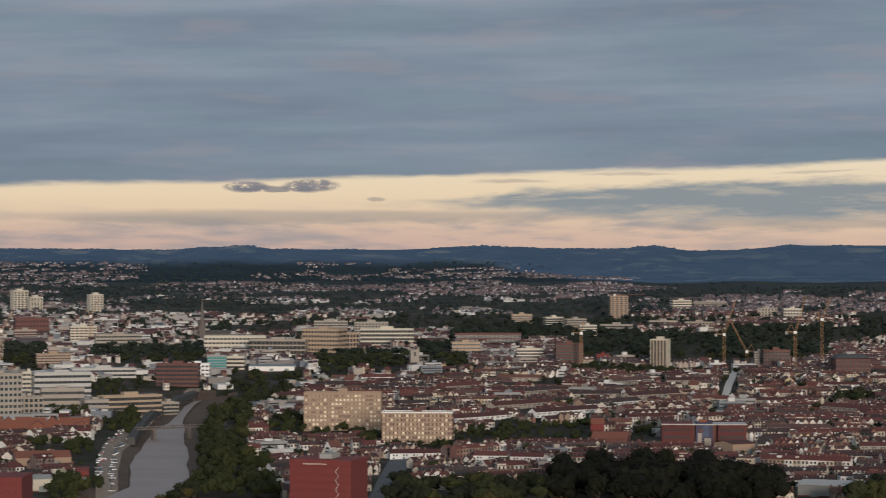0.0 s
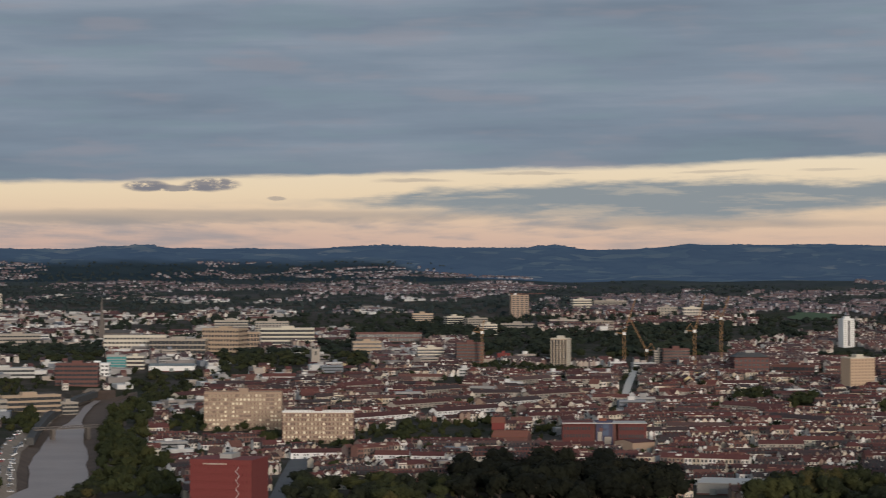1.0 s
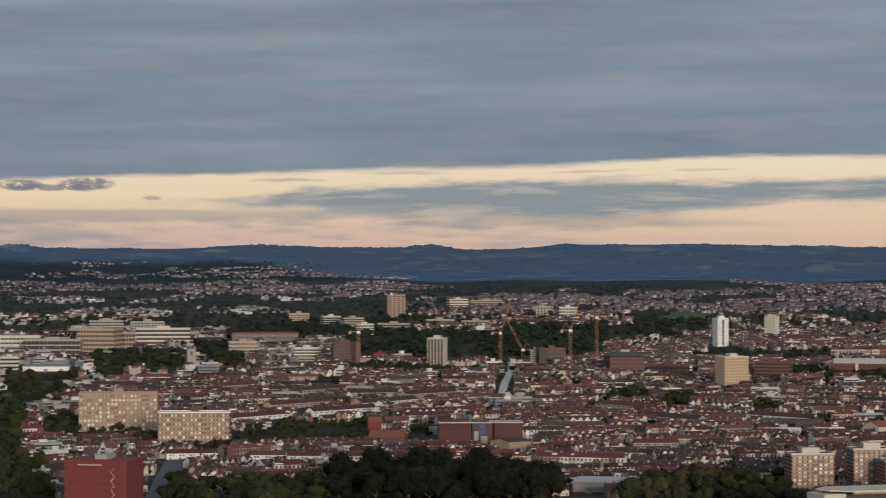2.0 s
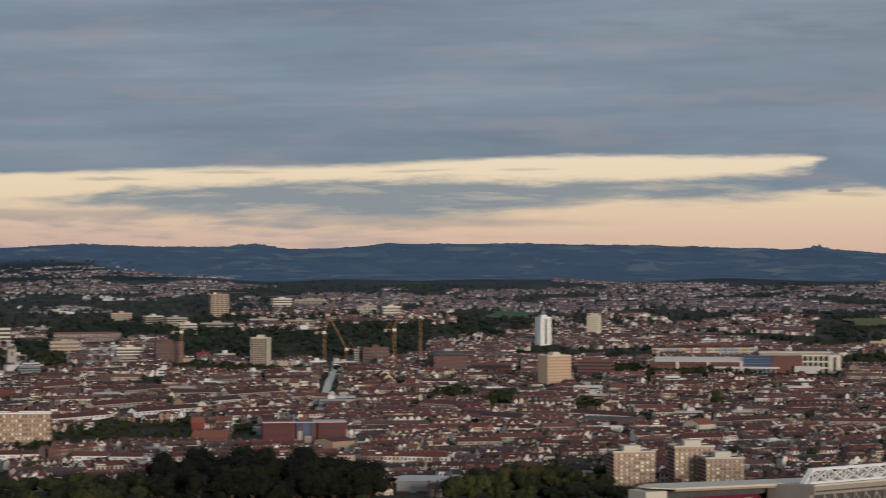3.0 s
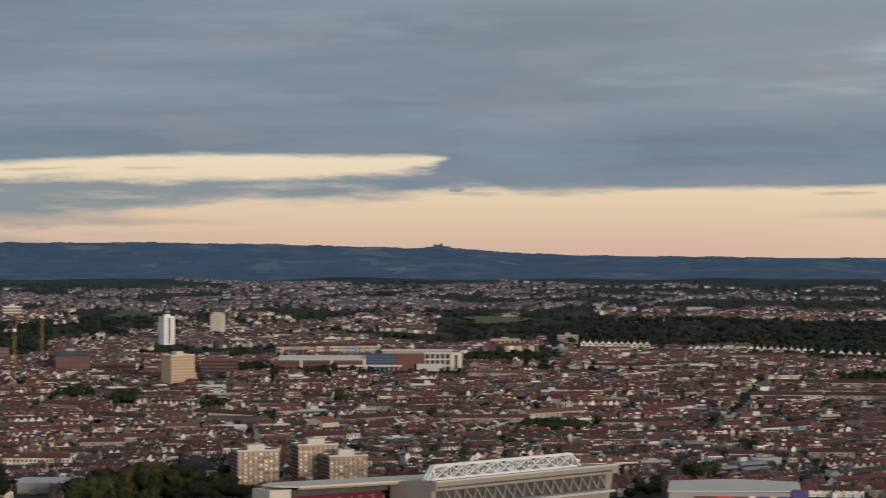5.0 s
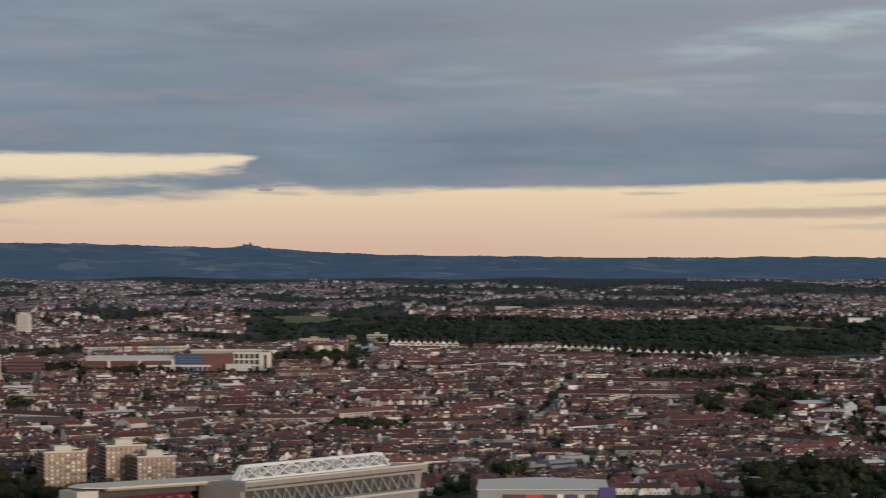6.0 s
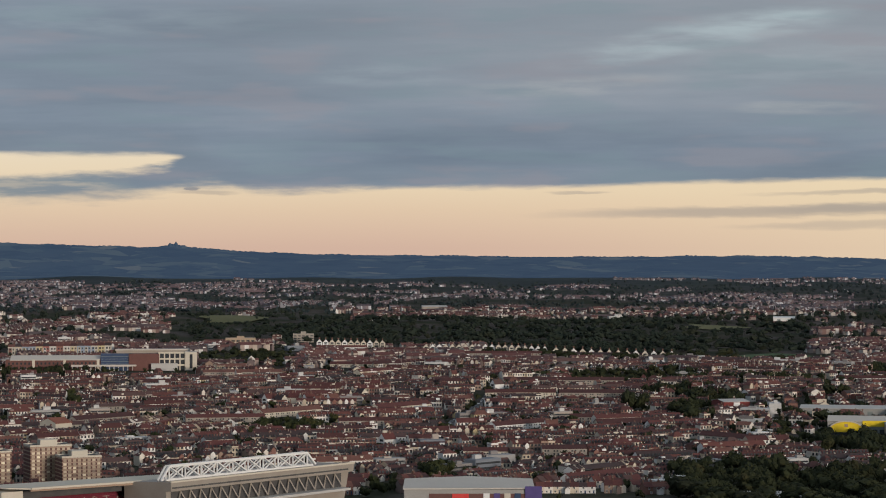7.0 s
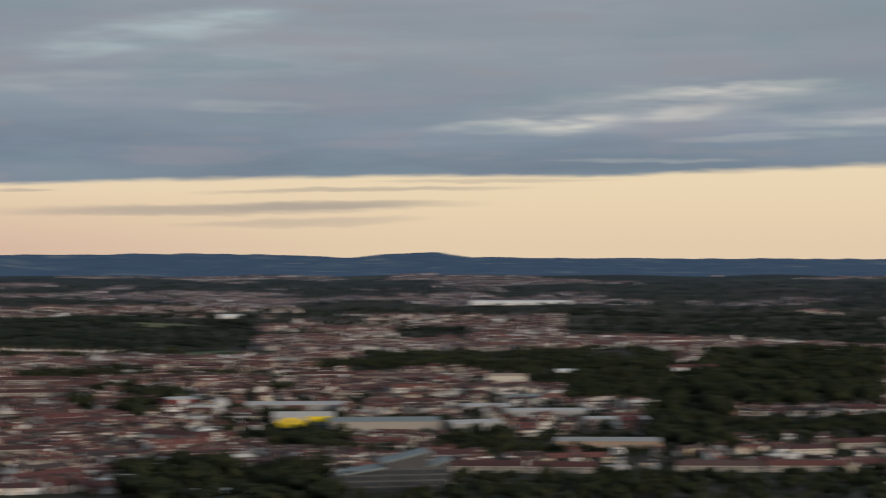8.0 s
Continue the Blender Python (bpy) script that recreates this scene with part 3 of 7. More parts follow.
def ribbon(points, half, lift, level=None, taper=0.0, wobble=0.0):
    """A strip along points in plan, laid on the ground or at a level; it may narrow towards its end and have uneven edges."""
    line = []
    for (x0, y0), (x1, y1) in zip(points, points[1:]):
        steps = max(1, int(math.hypot(x1 - x0, y1 - y0) / 8))
        line += [(x0 + (x1 - x0) * i / steps, y0 + (y1 - y0) * i / steps) for i in range(steps)]
    line.append(points[-1])
    bm = bmesh.new()
    before = None
    for i, (x, y) in enumerate(line):
        a, b = line[max(0, i - 2)], line[min(len(line) - 1, i + 2)]
        n = Vector((b[1] - a[1], a[0] - b[0], 0)).normalized()
        row = []
        for s in (-1, 0, 1):
            wide = (half if isinstance(half, (int, float)) else float(np.interp(math.hypot(x, y), *half))) * (1 - taper * i / len(line)) * (1 + wobble * (math.sin(i * .23 + 2 * s) + .5 * math.sin(i * .61 - 2 * s)))
            px, py = x + n.x * wide * s, y + n.y * wide * s
            row.append(bm.verts.new((px, py, level if level is not None else float(land(px, py)) + lift)))
        if before:
            bm.faces.new((before[0], before[1], row[1], row[0]))
            bm.faces.new((before[1], before[2], row[2], row[1]))
        before = row
    bmesh.ops.recalc_face_normals(bm, faces=bm.faces)
    if bm.faces[:][0].normal.z < 0:
        bmesh.ops.reverse_faces(bm, faces=bm.faces[:])
    return bm


def plan(*polar):
    return [(d * math.sin(radians(b)), d * math.cos(radians(b))) for b, d in polar]


water = part("water", ribbon(RIVER[1:], ((1200, 1440, 1600, 1765, 1860, 1910, 2000, 2100, 2300), (18.0, 17.5, 17.0, 12.0, 9.5, 5.0, 3.2, 3.6, 2.0)), 0, -6.3, 0.0, .035), M_WATER, None)
tagged(water, "shallow brown tidal river between mud banks", "river", kind="structure")

# ---- trees ----


def crown_arrays(rng, lobes, clumps, size, core):
    """Leaf clumps, as small bent quads, scattered over the lobes of a crown 1 wide and 1 high, over a dark inner body."""
    verts, tris = [], []
    for cx, cy, cz, r, tall in lobes:
        # inner body: a rough, uneven shell
        u = np.array([(math.cos(i * 2.399) * math.sqrt(1 - h * h), math.sin(i * 2.399) * math.sqrt(1 - h * h), h) for i, h in enumerate(np.linspace(0.95, -0.95, core))])
        u = u * (0.66 + 0.22 * rng.random((core, 1)))
        base = sum(len(v) for v in verts)
        verts.append(u * (r, r, tall) + (cx, cy, cz))
        bm = bmesh.new()
        vs = [bm.verts.new(p) for p in u]
        hull = bmesh.ops.convex_hull(bm, input=vs)
        bm.verts.index_update()
        bm.faces.ensure_lookup_table()
        tris.append(np.array([[v.index for v in f.verts] for f in bm.faces if len(f.verts) == 3]) + base)
        bm.free()
        n = int(clumps * r * r * 6)
        w = rng.normal(size=(n, 3))
        w /= np.linalg.norm(w, axis=1)[:, None]
        w[:, 2] = np.abs(w[:, 2]) * 1.1 - 0.25
        centre = w * (r, r, tall) * (0.86 + 0.28 * rng.random((n, 1))) + (cx, cy, cz)
        t1 = np.cross(w, rng.normal(size=(n, 3)))
        t1 /= np.linalg.norm(t1, axis=1)[:, None] + 1e-6
        t2 = np.cross(w, t1) + 0.25 * w * rng.normal(size=(n, 1))
        s = size * (0.6 + 0.8 * rng.random((n, 1)))
        quad = np.stack([centre - t1 * s, centre - t2 * s * 0.8, centre + t1 * s, centre + t2 * s * 0.8 + 0.25 * s * w], 1)
        base = sum(len(v) for v in verts)
        verts.append(quad.reshape(-1, 3))
        q = np.arange(n)[:, None] * 4 + base
        tris.append(np.concatenate([q + [0, 1, 2], q + [0, 2, 3]]))
    return np.concatenate(verts), np.concatenate(tris)


def lobe_set(rng, count, spread):
    out = [(0, 0, 0.55, 0.34, 0.40)]
    for i in range(count):
        a = rng.random() * 6.28
        k = spread * (0.5 + 0.5 * rng.random())
        out.append((math.cos(a) * k, math.sin(a) * k, 0.38 + 0.38 * rng.random(), 0.17 + 0.13 * rng.random(), 0.17 + 0.12 * rng.random()))
    return out


TREE_RNG = np.random.default_rng(7)
CROWNS, TRUNKS, FAR_CROWNS = [], [], []
for i in range(7):
    v, f = crown_arrays(TREE_RNG, lobe_set(TREE_RNG, 9, 0.33), 125, 0.034, 12)
    CROWNS.append(mesh_from("crown", v, [f], [M_LEAF], [0]))
    bm = bmesh.new()
    bar(bm, (0, 0, -0.02), (0.01, 0, 0.5), 0.022)
    for k in range(5):
        a = k * 1.3 + i
        bar(bm, (0, 0, 0.18 + 0.04 * k), (math.cos(a) * 0.28, math.sin(a) * 0.28, 0.5 + 0.03 * k), 0.010)
    data = bpy.data.meshes.new("trunk")
    bm.to_mesh(data)
    bm.free()
    data.materials.append(M_BARK)
    TRUNKS.append(data)
for i in range(6):
    FAR_CROWNS.append(crown_arrays(TREE_RNG, lobe_set(TREE_RNG, 2, 0.28), 13, 0.085, 6))
MID_CROWNS = [crown_arrays(TREE_RNG, lobe_set(TREE_RNG, 6, 0.32), 32, 0.060, 9) for i in range(5)]

TREE_COUNT = 0


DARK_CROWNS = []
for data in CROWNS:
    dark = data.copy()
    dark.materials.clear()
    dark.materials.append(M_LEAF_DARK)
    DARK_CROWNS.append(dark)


def tree(x, y, tall, wide, rng, label="broad dark green tree in full leaf", group="broadleaf trees"):
    global TREE_COUNT
    TREE_COUNT += 1
    k = int(rng.integers(len(CROWNS)))
    thing = new("tree")
    thing.matrix_basis = pose(x, y, float(land(x, y)) - 0.3, 0, 0, rng.random() * 360)
    tagged(thing, label, "tree", group)
    size = Matrix.Diagonal((wide, wide, tall, 1))
    part("trunk", TRUNKS[k], None, thing, m=size)
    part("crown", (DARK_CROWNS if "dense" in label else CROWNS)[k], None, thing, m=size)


def clear(x, y, margin=0.0):
    for tx, ty, r in TAKEN:
        if (x - tx) ** 2 + (y - ty) ** 2 < (r + margin) ** 2:
            return False
    return True


FAR_TREES = []      # x, y, height, width


def wood(b0, b1, d0, d1, count, tall, label="", wide=1.0, keep=True):
    """Trees strewn over a stretch of the plan: near ones are things of their own, far ones are gathered for one mass."""
    rng = np.random.default_rng(int(abs(b0 * 100)) + int(d0))
    for i in range(count):
        b = b0 + (b1 - b0) * rng.random()
        d = math.sqrt(d0 * d0 + (d1 * d1 - d0 * d0) * rng.random())
        x, y = d * math.sin(radians(b)), d * math.cos(radians(b))
        h = tall * (0.65 + 0.5 * rng.random())
        w = h * wide * (0.8 + 0.35 * rng.random())
        if d > 2250:
            h, w = tall * (0.62 + 0.30 * rng.random()), w * 1.45
        if keep and not clear(x, y, 2.0) or river_gap(x, y) < 24:
            continue
        if d < 1420 and TREE_COUNT < 300:
            tree(x, y, h, w, rng, label or ("dense dark green tree beside low sheds" if b0 > 20 else "broad dark green tree in full leaf"))
        else:
            FAR_TREES.append((x, y, h, w))
    if d1 < 3300:
        WOODS.append((b0, b1, d0 - 6, d1 + 6))


WOODS = []          # stretches where no houses stand


def build_far_trees(items, crowns, name, label, mat):
    rng = np.random.default_rng(3)
    items = np.array(items)
    verts, tris, base = [], [], 0
    pick = rng.integers(len(crowns), size=len(items))
    for k, (v, f) in enumerate(crowns):
        mine = items[pick == k]
        if not len(mine):
            continue
        a = rng.random(len(mine)) * 6.28
        c, s = np.cos(a)[:, None], np.sin(a)[:, None]
        px = (v[None, :, 0] * c - v[None, :, 1] * s) * mine[:, 3:4] + mine[:, 0:1]
        py = (v[None, :, 0] * s + v[None, :, 1] * c) * mine[:, 3:4] + mine[:, 1:2]
        pz = v[None, :, 2] * mine[:, 2:3] + land(mine[:, 0], mine[:, 1])[:, None] - mine[:, 2:3] * 0.12
        verts.append(np.stack([px, py, pz], -1).reshape(-1, 3))
        tris.append((f[None] + (np.arange(len(mine)) * len(v))[:, None, None]).reshape(-1, 3) + base)
        base += len(mine) * len(v)
    data = mesh_from(name, np.concatenate(verts), [np.concatenate(tris)], [mat], [0])
    tagged(new(name, data), label, "trees", kind="stuff")


# ---- terraced houses ----


def box_arrays(c, size, angle):
    """Boxes: c (n, 3) the middle of the base, size (n, 3), angle (n)."""
    unit = np.array([(-.5, -.5, 0), (.5, -.5, 0), (.5, .5, 0), (-.5, .5, 0), (-.5, -.5, 1), (.5, -.5, 1), (.5, .5, 1), (-.5, .5, 1)])
    quads = np.array([(4, 5, 6, 7), (0, 1, 5, 4), (1, 2, 6, 5), (2, 3, 7, 6), (3, 0, 4, 7)])
    return placed(unit[None] * size[:, None], c, angle), repeated(quads, len(c), 8)


def placed(local, c, angle):
    co, si = np.cos(angle)[:, None], np.sin(angle)[:, None]
    x = local[..., 0] * co - local[..., 1] * si + c[:, 0:1]
    y = local[..., 0] * si + local[..., 1] * co + c[:, 1:2]
    return np.stack([x, y, local[..., 2] + c[:, 2:3]], -1).reshape(-1, 3)


def repeated(faces, n, step):
    return (faces[None] + (np.arange(n) * step)[:, None, None]).reshape(-1, faces.shape[1])


def gable_walls(c, size, up, angle):
    """House walls with gables at the ends of x: size (w, d, h), up: the rise of the ridge."""
    w, d, h = size[:, 0], size[:, 1], size[:, 2]
    z, o = np.zeros_like(w), w / 2
    p = d / 2
    local = np.stack([np.stack(q, -1) for q in ((-o, -p, z), (o, -p, z), (o, p, z), (-o, p, z), (-o, -p, h), (o, -p, h), (o, p, h), (-o, p, h), (-o, z, h + up), (o, z, h + up))], 1)
    quads = np.array([(0, 1, 5, 4), (2, 3, 7, 6), (1, 2, 6, 5), (3, 0, 4, 7)])
    tris = np.array([(5, 6, 9), (7, 4, 8)])
    return placed(local, c, angle), repeated(quads, len(c), 10), repeated(tris, len(c), 10)


def gable_roofs(c, size, up, angle, over=0.25, hip=0.0):
    w, d, h = size[:, 0], size[:, 1], size[:, 2]
    o, p, z = w / 2 + over * (0.3 + hip * .7), d / 2 + over, np.zeros_like(w)
    r = o - hip * np.minimum(p * .85, o * .8)
    low, top = h + 0.06 - up * over / (d / 2), h + up + 0.10
    local = np.stack([np.stack(q, -1) for q in ((-o, -p, low), (o, -p, low), (-r, z, top), (r, z, top), (-o, p, low), (o, p, low), (-o, -p, low - .18), (o, -p, low - .18), (-o, p, low - .18), (o, p, low - .18))], 1)
    quads = np.array([(0, 1, 3, 2), (2, 3, 5, 4), (6, 7, 1, 0), (4, 5, 9, 8)])
    ends = np.array([(1, 5, 3), (4, 0, 2)])
    return placed(local, c, angle), repeated(quads, len(c), 10), repeated(ends, len(c), 10)


HOUSES = []         # x, y, angle, width, depth, wall height, roof rise, front gable, chimney, scale
RUNS = []           # roofs over several houses: x, y, angle, length, depth, wall height, rise, gable, chimney, scale
SHEDS = []          # x, y, angle, width, depth, height
LIMIT_B = (-11.5, 48.5)


def wooded(x, y):
    b, d = math.degrees(math.atan2(x, y)), math.hypot(x, y)
    for b0, b1, d0, d1 in WOODS:
        if b0 < b < b1 and d0 < d < d1:
            return True
    return False


def blocked(x, y):
    return not clear(x, y, 7.0) or river_gap(x, y) < 48 or wooded(x, y)


def industrial(b, d):
    """How far a place belongs to the flat-roofed business quarters."""
    return (b < 2.5 - max(0, 2500 - d) / 90 and 1850 < d < 3700) or (b > 32.6 and d < 1800)


def edge_of_town(b):
    """The distance at which the houses end: nearer under the high ridge."""
    return 4690 - 430 * min(1.0, max(0.0, (b - 2) / 3))


# stretches that are built more densely than the rest, or less: bearings, distances, by how much
SUBURBS = [(10.6, 18.0, 2650, 4250, .12), (18.0, 21.0, 3050, 4250, .03), (-11.5, 1.5, 4150, 4690, .06), (22.5, 33.5, 3080, 3700, .06), (29.5, 34.5, 2150, 2650, .1), (34.5, 41.0, 2550, 3100, .1), (33.5, 48.5, 3150, 4300, -.13), (18.5, 33.5, 3750, 4300, -.10), (41.0, 48.5, 2450, 3150, -.08)]


def greenness(x, y):
    """How leafy a place is; the dense suburbs are barer."""
    b, d = math.degrees(math.atan2(x, y)), math.hypot(x, y)
    bare = sum(less for b0, b1, d0, d1, less in SUBURBS if b0 < b < b1 and d0 < d < d1)
    return -bare + noise.noise((x / 300.0, y / 300.0, 3.0)) * 0.6 + noise.noise((x / 110.0, y / 110.0, 8.0)) * 0.35 + 0.5


def settle():
    """Streets: rows of terraced houses, in districts that each have their own slant."""
    rng = np.random.default_rng(11)
    seeds = []
    for d0, d1, step in ((1180, 2300, 130), (2300, 3300, 150), (3300, 4700, 170)):
        d = d0
        while d < d1:
            b = LIMIT_B[0] - 1
            while b < LIMIT_B[1] + 1:
                dd = d + step * (rng.random() - 0.5) * 0.8
                bb = b + math.degrees(step / d) * (rng.random() - 0.5) * 0.8
                slant = rng.choice([14, 20, 6, 28, -14, 40, 100, 66], p=[.2, .18, .14, .16, .12, .12, .04, .04]) + rng.normal() * 5
                seeds.append((dd * math.sin(radians(bb)), dd * math.cos(radians(bb)), radians(slant - bb), step))
                b += math.degrees(step / d)
            d += step
    sx = np.array([s[:2] for s in seeds])
    for k, (x0, y0, slant, step) in enumerate(seeds):
        d0 = math.hypot(x0, y0)
        b0 = math.degrees(math.atan2(x0, y0))
        sparse = 0.04 if d0 < 2600 else 0.04 + 0.6 * min(1, (d0 - 2600) / 1300)
        works = industrial(b0, d0)
        hips = 0.75 if b0 > 26 or (b0 > 15 and d0 < 1500) else 0.22
        ca, sa = math.cos(slant), math.sin(slant)
        row, v = 0, -step
        small = 0.80 if d0 < 2700 else 0.80 - 0.36 * min(1.0, (d0 - 2700) / 1600)
        while v < step:
            v += (15.0 if row % 2 else 24.0) * .86 * (1.0 + 0.35 * rng.random()) * (1.0 if d0 < 2600 else 1.1)
            row += 1
            tall, steep = 4.9 + rng.random() * 1.2, 2.3 + rng.random() * 1.0
            deep, wide = (8.0 + rng.random() * 1.5) * small, (5.0 + rng.random() * 1.4) * small
            gabled = rng.random() < 0.2
            u, run, most, roof = -step, 0, 4, []
            hip = 1.0 if rng.random() < hips else 0.0
            while u < step:
                run += 1
                w = wide
                x, y = x0 + u * ca - v * sa, y0 + u * sa + v * ca
                u += w
                d, b = math.hypot(x, y), math.degrees(math.atan2(x, y))
                good = LIMIT_B[0] < b < LIMIT_B[1] and 1252 < d < edge_of_town(b) and run <= most and not rng.random() < sparse * 0.5 and (d < 2650 or greenness(x, y) < .60 - (.16 if b < 18 else .09) * min(1, (d - 2650) / 900)) and not (b > 27 and 1640 + max(0, 34 - b) * 60 < d < 2650 and greenness(x, y) > .62)
                good = good and ((sx - (x, y)) ** 2).sum(1).argmin() == k and not blocked(x, y)
                if good and works and rng.random() < (.75 if b < 20 else .6):
                    if rng.random() < (0.17 if b < 20 else 0.025):
                        SHEDS.append((x, y, slant + (1.57 if rng.random() < .3 else 0), (18 + (34 if d < 2500 else 85) * rng.random() ** 2) * small, (9 + 13 * rng.random()) * small, (4 + (6 if d < 2500 and b < 20 else 2) * rng.random() ** 2) * small))
                    continue
                if good and not roof and d < 3200 and rng.random() < .03:
                    SHEDS.append((x, y, slant, (14 + 14 * rng.random()) * small, 11 * small, (6.5 + 3.5 * rng.random()) * small))
                    u += 16
                    continue
                if good:
                    roof.append((x, y))
                    h = tall + (0.25 * rng.random() if rng.random() < .9 else 1.6 * rng.random())
                    HOUSES.append((x, y, slant, w, deep, h * small, steep * small, 1.0 if gabled and rng.random() < .75 else 0.0, 1.0 if rng.random() < .5 else 0.0, small, hip, float(len(RUNS))))
                if (not good or u >= step) and roof:
                    (ax, ay), (bx, by) = roof[0], roof[-1]
                    RUNS.append(((ax + bx) / 2, (ay + by) / 2, slant, math.hypot(bx - ax, by - ay) + w, deep, (tall + 0.12) * small, steep * small, 0, 0, small, hip))
                    roof = []
                if run > most:
                    run, most = 0, int(3 + 9 * rng.random())
                    hip = 1.0 if rng.random() < hips else 0.0
                    most = 2 + 2 * int(1.6 * rng.random()) if hip else most
                    tall = 4.7 + rng.random() * 1.4 + (2.6 if rng.random() < .16 else 0)
                    steep = 2.2 + rng.random() * 1.1
                    u += (0.0 if rng.random() < .5 else (2 + 8 * rng.random()) * small)
                if rng.random() < sparse * 0.12:
                    u += 40 * rng.random()


def build_houses(items, roofs, name, label, windows, mats):
    h = np.array(items)
    r = np.array(roofs)
    small = h[:, 9]
    n = len(h)
    ang = h[:, 2]
    size = h[:, 3:6]
    up = h[:, 6]
    c = np.stack([h[:, 0], h[:, 1], land(h[:, 0], h[:, 1]) - 0.6], -1)
    verts, faces, slots, base = [], [], [], 0

    def put(v, fs, slot):
        nonlocal base
        verts.append(v)
        for f in fs:
            faces.append(f + base)
            slots.append(slot)
        base += len(v)

    v, q, t = gable_walls(c, size, up * (1 - h[:, 10]), ang)
    put(v, [q, t], 0)
    rc = np.stack([r[:, 0], r[:, 1], land(r[:, 0], r[:, 1]) - 0.6], -1)
    v, q, t = gable_roofs(rc, r[:, 3:6], r[:, 6], r[:, 2], hip=r[:, 10])
    put(v, [q, t[np.repeat(r[:, 10] > 0, 2)]], 1)

    def shifted(k, along, back, lift):
        co, si = np.cos(ang[k]), np.sin(ang[k])
        return np.stack([c[k, 0] + along * co - back * si, c[k, 1] + along * si + back * co, c[k, 2] + lift], -1)

    k = h[:, 8] > 0
    m = int(k.sum())
    put(*[[a, [b]] for a, b in [box_arrays(shifted(k, size[k, 0] / 2, np.zeros(m), size[k, 2] + up[k] * 0.55), np.stack([.75 * small[k], 1.5 * small[k], up[k] * 0.45 + 0.95 * small[k]], -1), ang[k])]][0], 2)
    rng = np.random.default_rng(5)
    # back wings, with their own low gables
    k = rng.random(n) < 0.5
    m = int(k.sum())
    side = np.where(rng.random(m) < .5, 1.0, -1.0)
    back = np.where(rng.random(m) < .55, 1.0, -1.0)
    ws = np.stack([4.6 * small[k], size[k, 0] * .56, size[k, 2] * (0.95 - rng.random(m) * 0.4)], -1)
    cc = shifted(k, side * size[k, 0] * .2, back * (size[k, 1] / 2 + 2.2 * small[k]), 0)
    v, q, t = gable_walls(cc, ws, 1.5 * small[k], ang[k] + 1.5708)
    put(v, [q, t], 0)
    v, q, t = gable_roofs(cc, ws, 1.5 * small[k], ang[k] + 1.5708)
    put(v, [q], 1)
    # box dormers and lean-tos, mostly pale
    k = rng.random(n) < 0.34
    m = int(k.sum())
    back = np.where(rng.random(m) < .6, -1.0, 1.0) * size[k, 1] * (.16 + .12 * rng.random(m))
    cc = shifted(k, (rng.random(m) - .5) * size[k, 0] * .5, back, size[k, 2] + up[k] * .15)
    v, q = box_arrays(cc, np.stack([size[k, 0] * (.3 + .4 * rng.random(m)), size[k, 1] * .26, up[k] * (.45 + .25 * rng.random(m))], -1), ang[k])
    put(v, [q], 4)
    # gabled bays towards the street
    k = h[:, 7] > 0
    m = int(k.sum())
    if m:
        ws = np.stack([3.0 * small[k], size[k, 0] * .6, size[k, 2] + 0.4 * small[k]], -1)
        cc = shifted(k, -size[k, 0] * .18, -size[k, 1] / 2 + 0.7 * small[k], 0)
        v, q, t = gable_walls(cc, ws, 1.8 * small[k], ang[k] + 1.5708)
        put(v, [q, t], 0)
        v, q, t = gable_roofs(cc, ws, 1.8 * small[k], ang[k] + 1.5708)
        put(v, [q], 1)
    if windows:
        for face in (-1.0, 1.0):
            for along in (-.26, .22):
                for lift in (1.2, 3.9):
                    k = np.arange(n)
                    cc = shifted(k, size[:, 0] * along, face * (size[:, 1] / 2 + 0.04), np.full(n, lift + .6))
                    pane = np.array([(-.6, 0, 0), (.6, 0, 0), (.6, 0, 1.5), (-.6, 0, 1.5)])
                    put(placed(np.repeat(pane[None], n, 0), cc, ang), [repeated(np.array([(0, 1, 2, 3)]), n, 4)], 3)
    data = mesh_from(name, np.concatenate(verts), faces, mats, slots)
    tagged(new(name, data), label, "houses", kind="stuff")


def build_sheds():
    h = np.array(SHEDS)
    c = np.stack([h[:, 0], h[:, 1], land(h[:, 0], h[:, 1]) - 0.6], -1)
    v, q = box_arrays(c, h[:, 3:6], h[:, 2])
    rng = np.random.default_rng(9)
    verts, faces, slots = [v], [q], [0]
    base = len(v)
    # roof plant and window bands
    top = c + np.stack([rng.normal(size=len(h)) * 2, rng.normal(size=len(h)) * 2, h[:, 5] - .05], -1)
    v, q = box_arrays(top, np.stack([h[:, 3] * .25, h[:, 4] * .3, 1 + rng.random(len(h)) * 2], -1), h[:, 2])
    verts.append(v), faces.append(q + base), slots.append(0)
    base += len(v)
    for level in (0.3, 0.65):
        k = h[:, 5] > 6
        v, q = box_arrays(c[k] + np.stack([0 * h[k, 5], 0 * h[k, 5], h[k, 5] * level], -1), np.stack([h[k, 3] * .96, h[k, 4] + .12, h[k, 5] * .14], -1), h[k, 2])
        verts.append(v), faces.append(q + base), slots.append(1)
        base += len(v)
    data = mesh_from("business_buildings", np.concatenate(verts), faces, [M_SHED_FAR, M_GLASS], slots)
    tagged(new("business_buildings", data), "flat-roofed pale offices and workshops packed together", "buildings", kind="stuff")

# ---- the nearest houses, as things of their own ----
HOUSE_PARTS = {}


def finished(bm, name, mat):
    data = bpy.data.meshes.new(name)
    bm.to_mesh(data)
    bm.free()
    data.materials.append(mat)
    return data


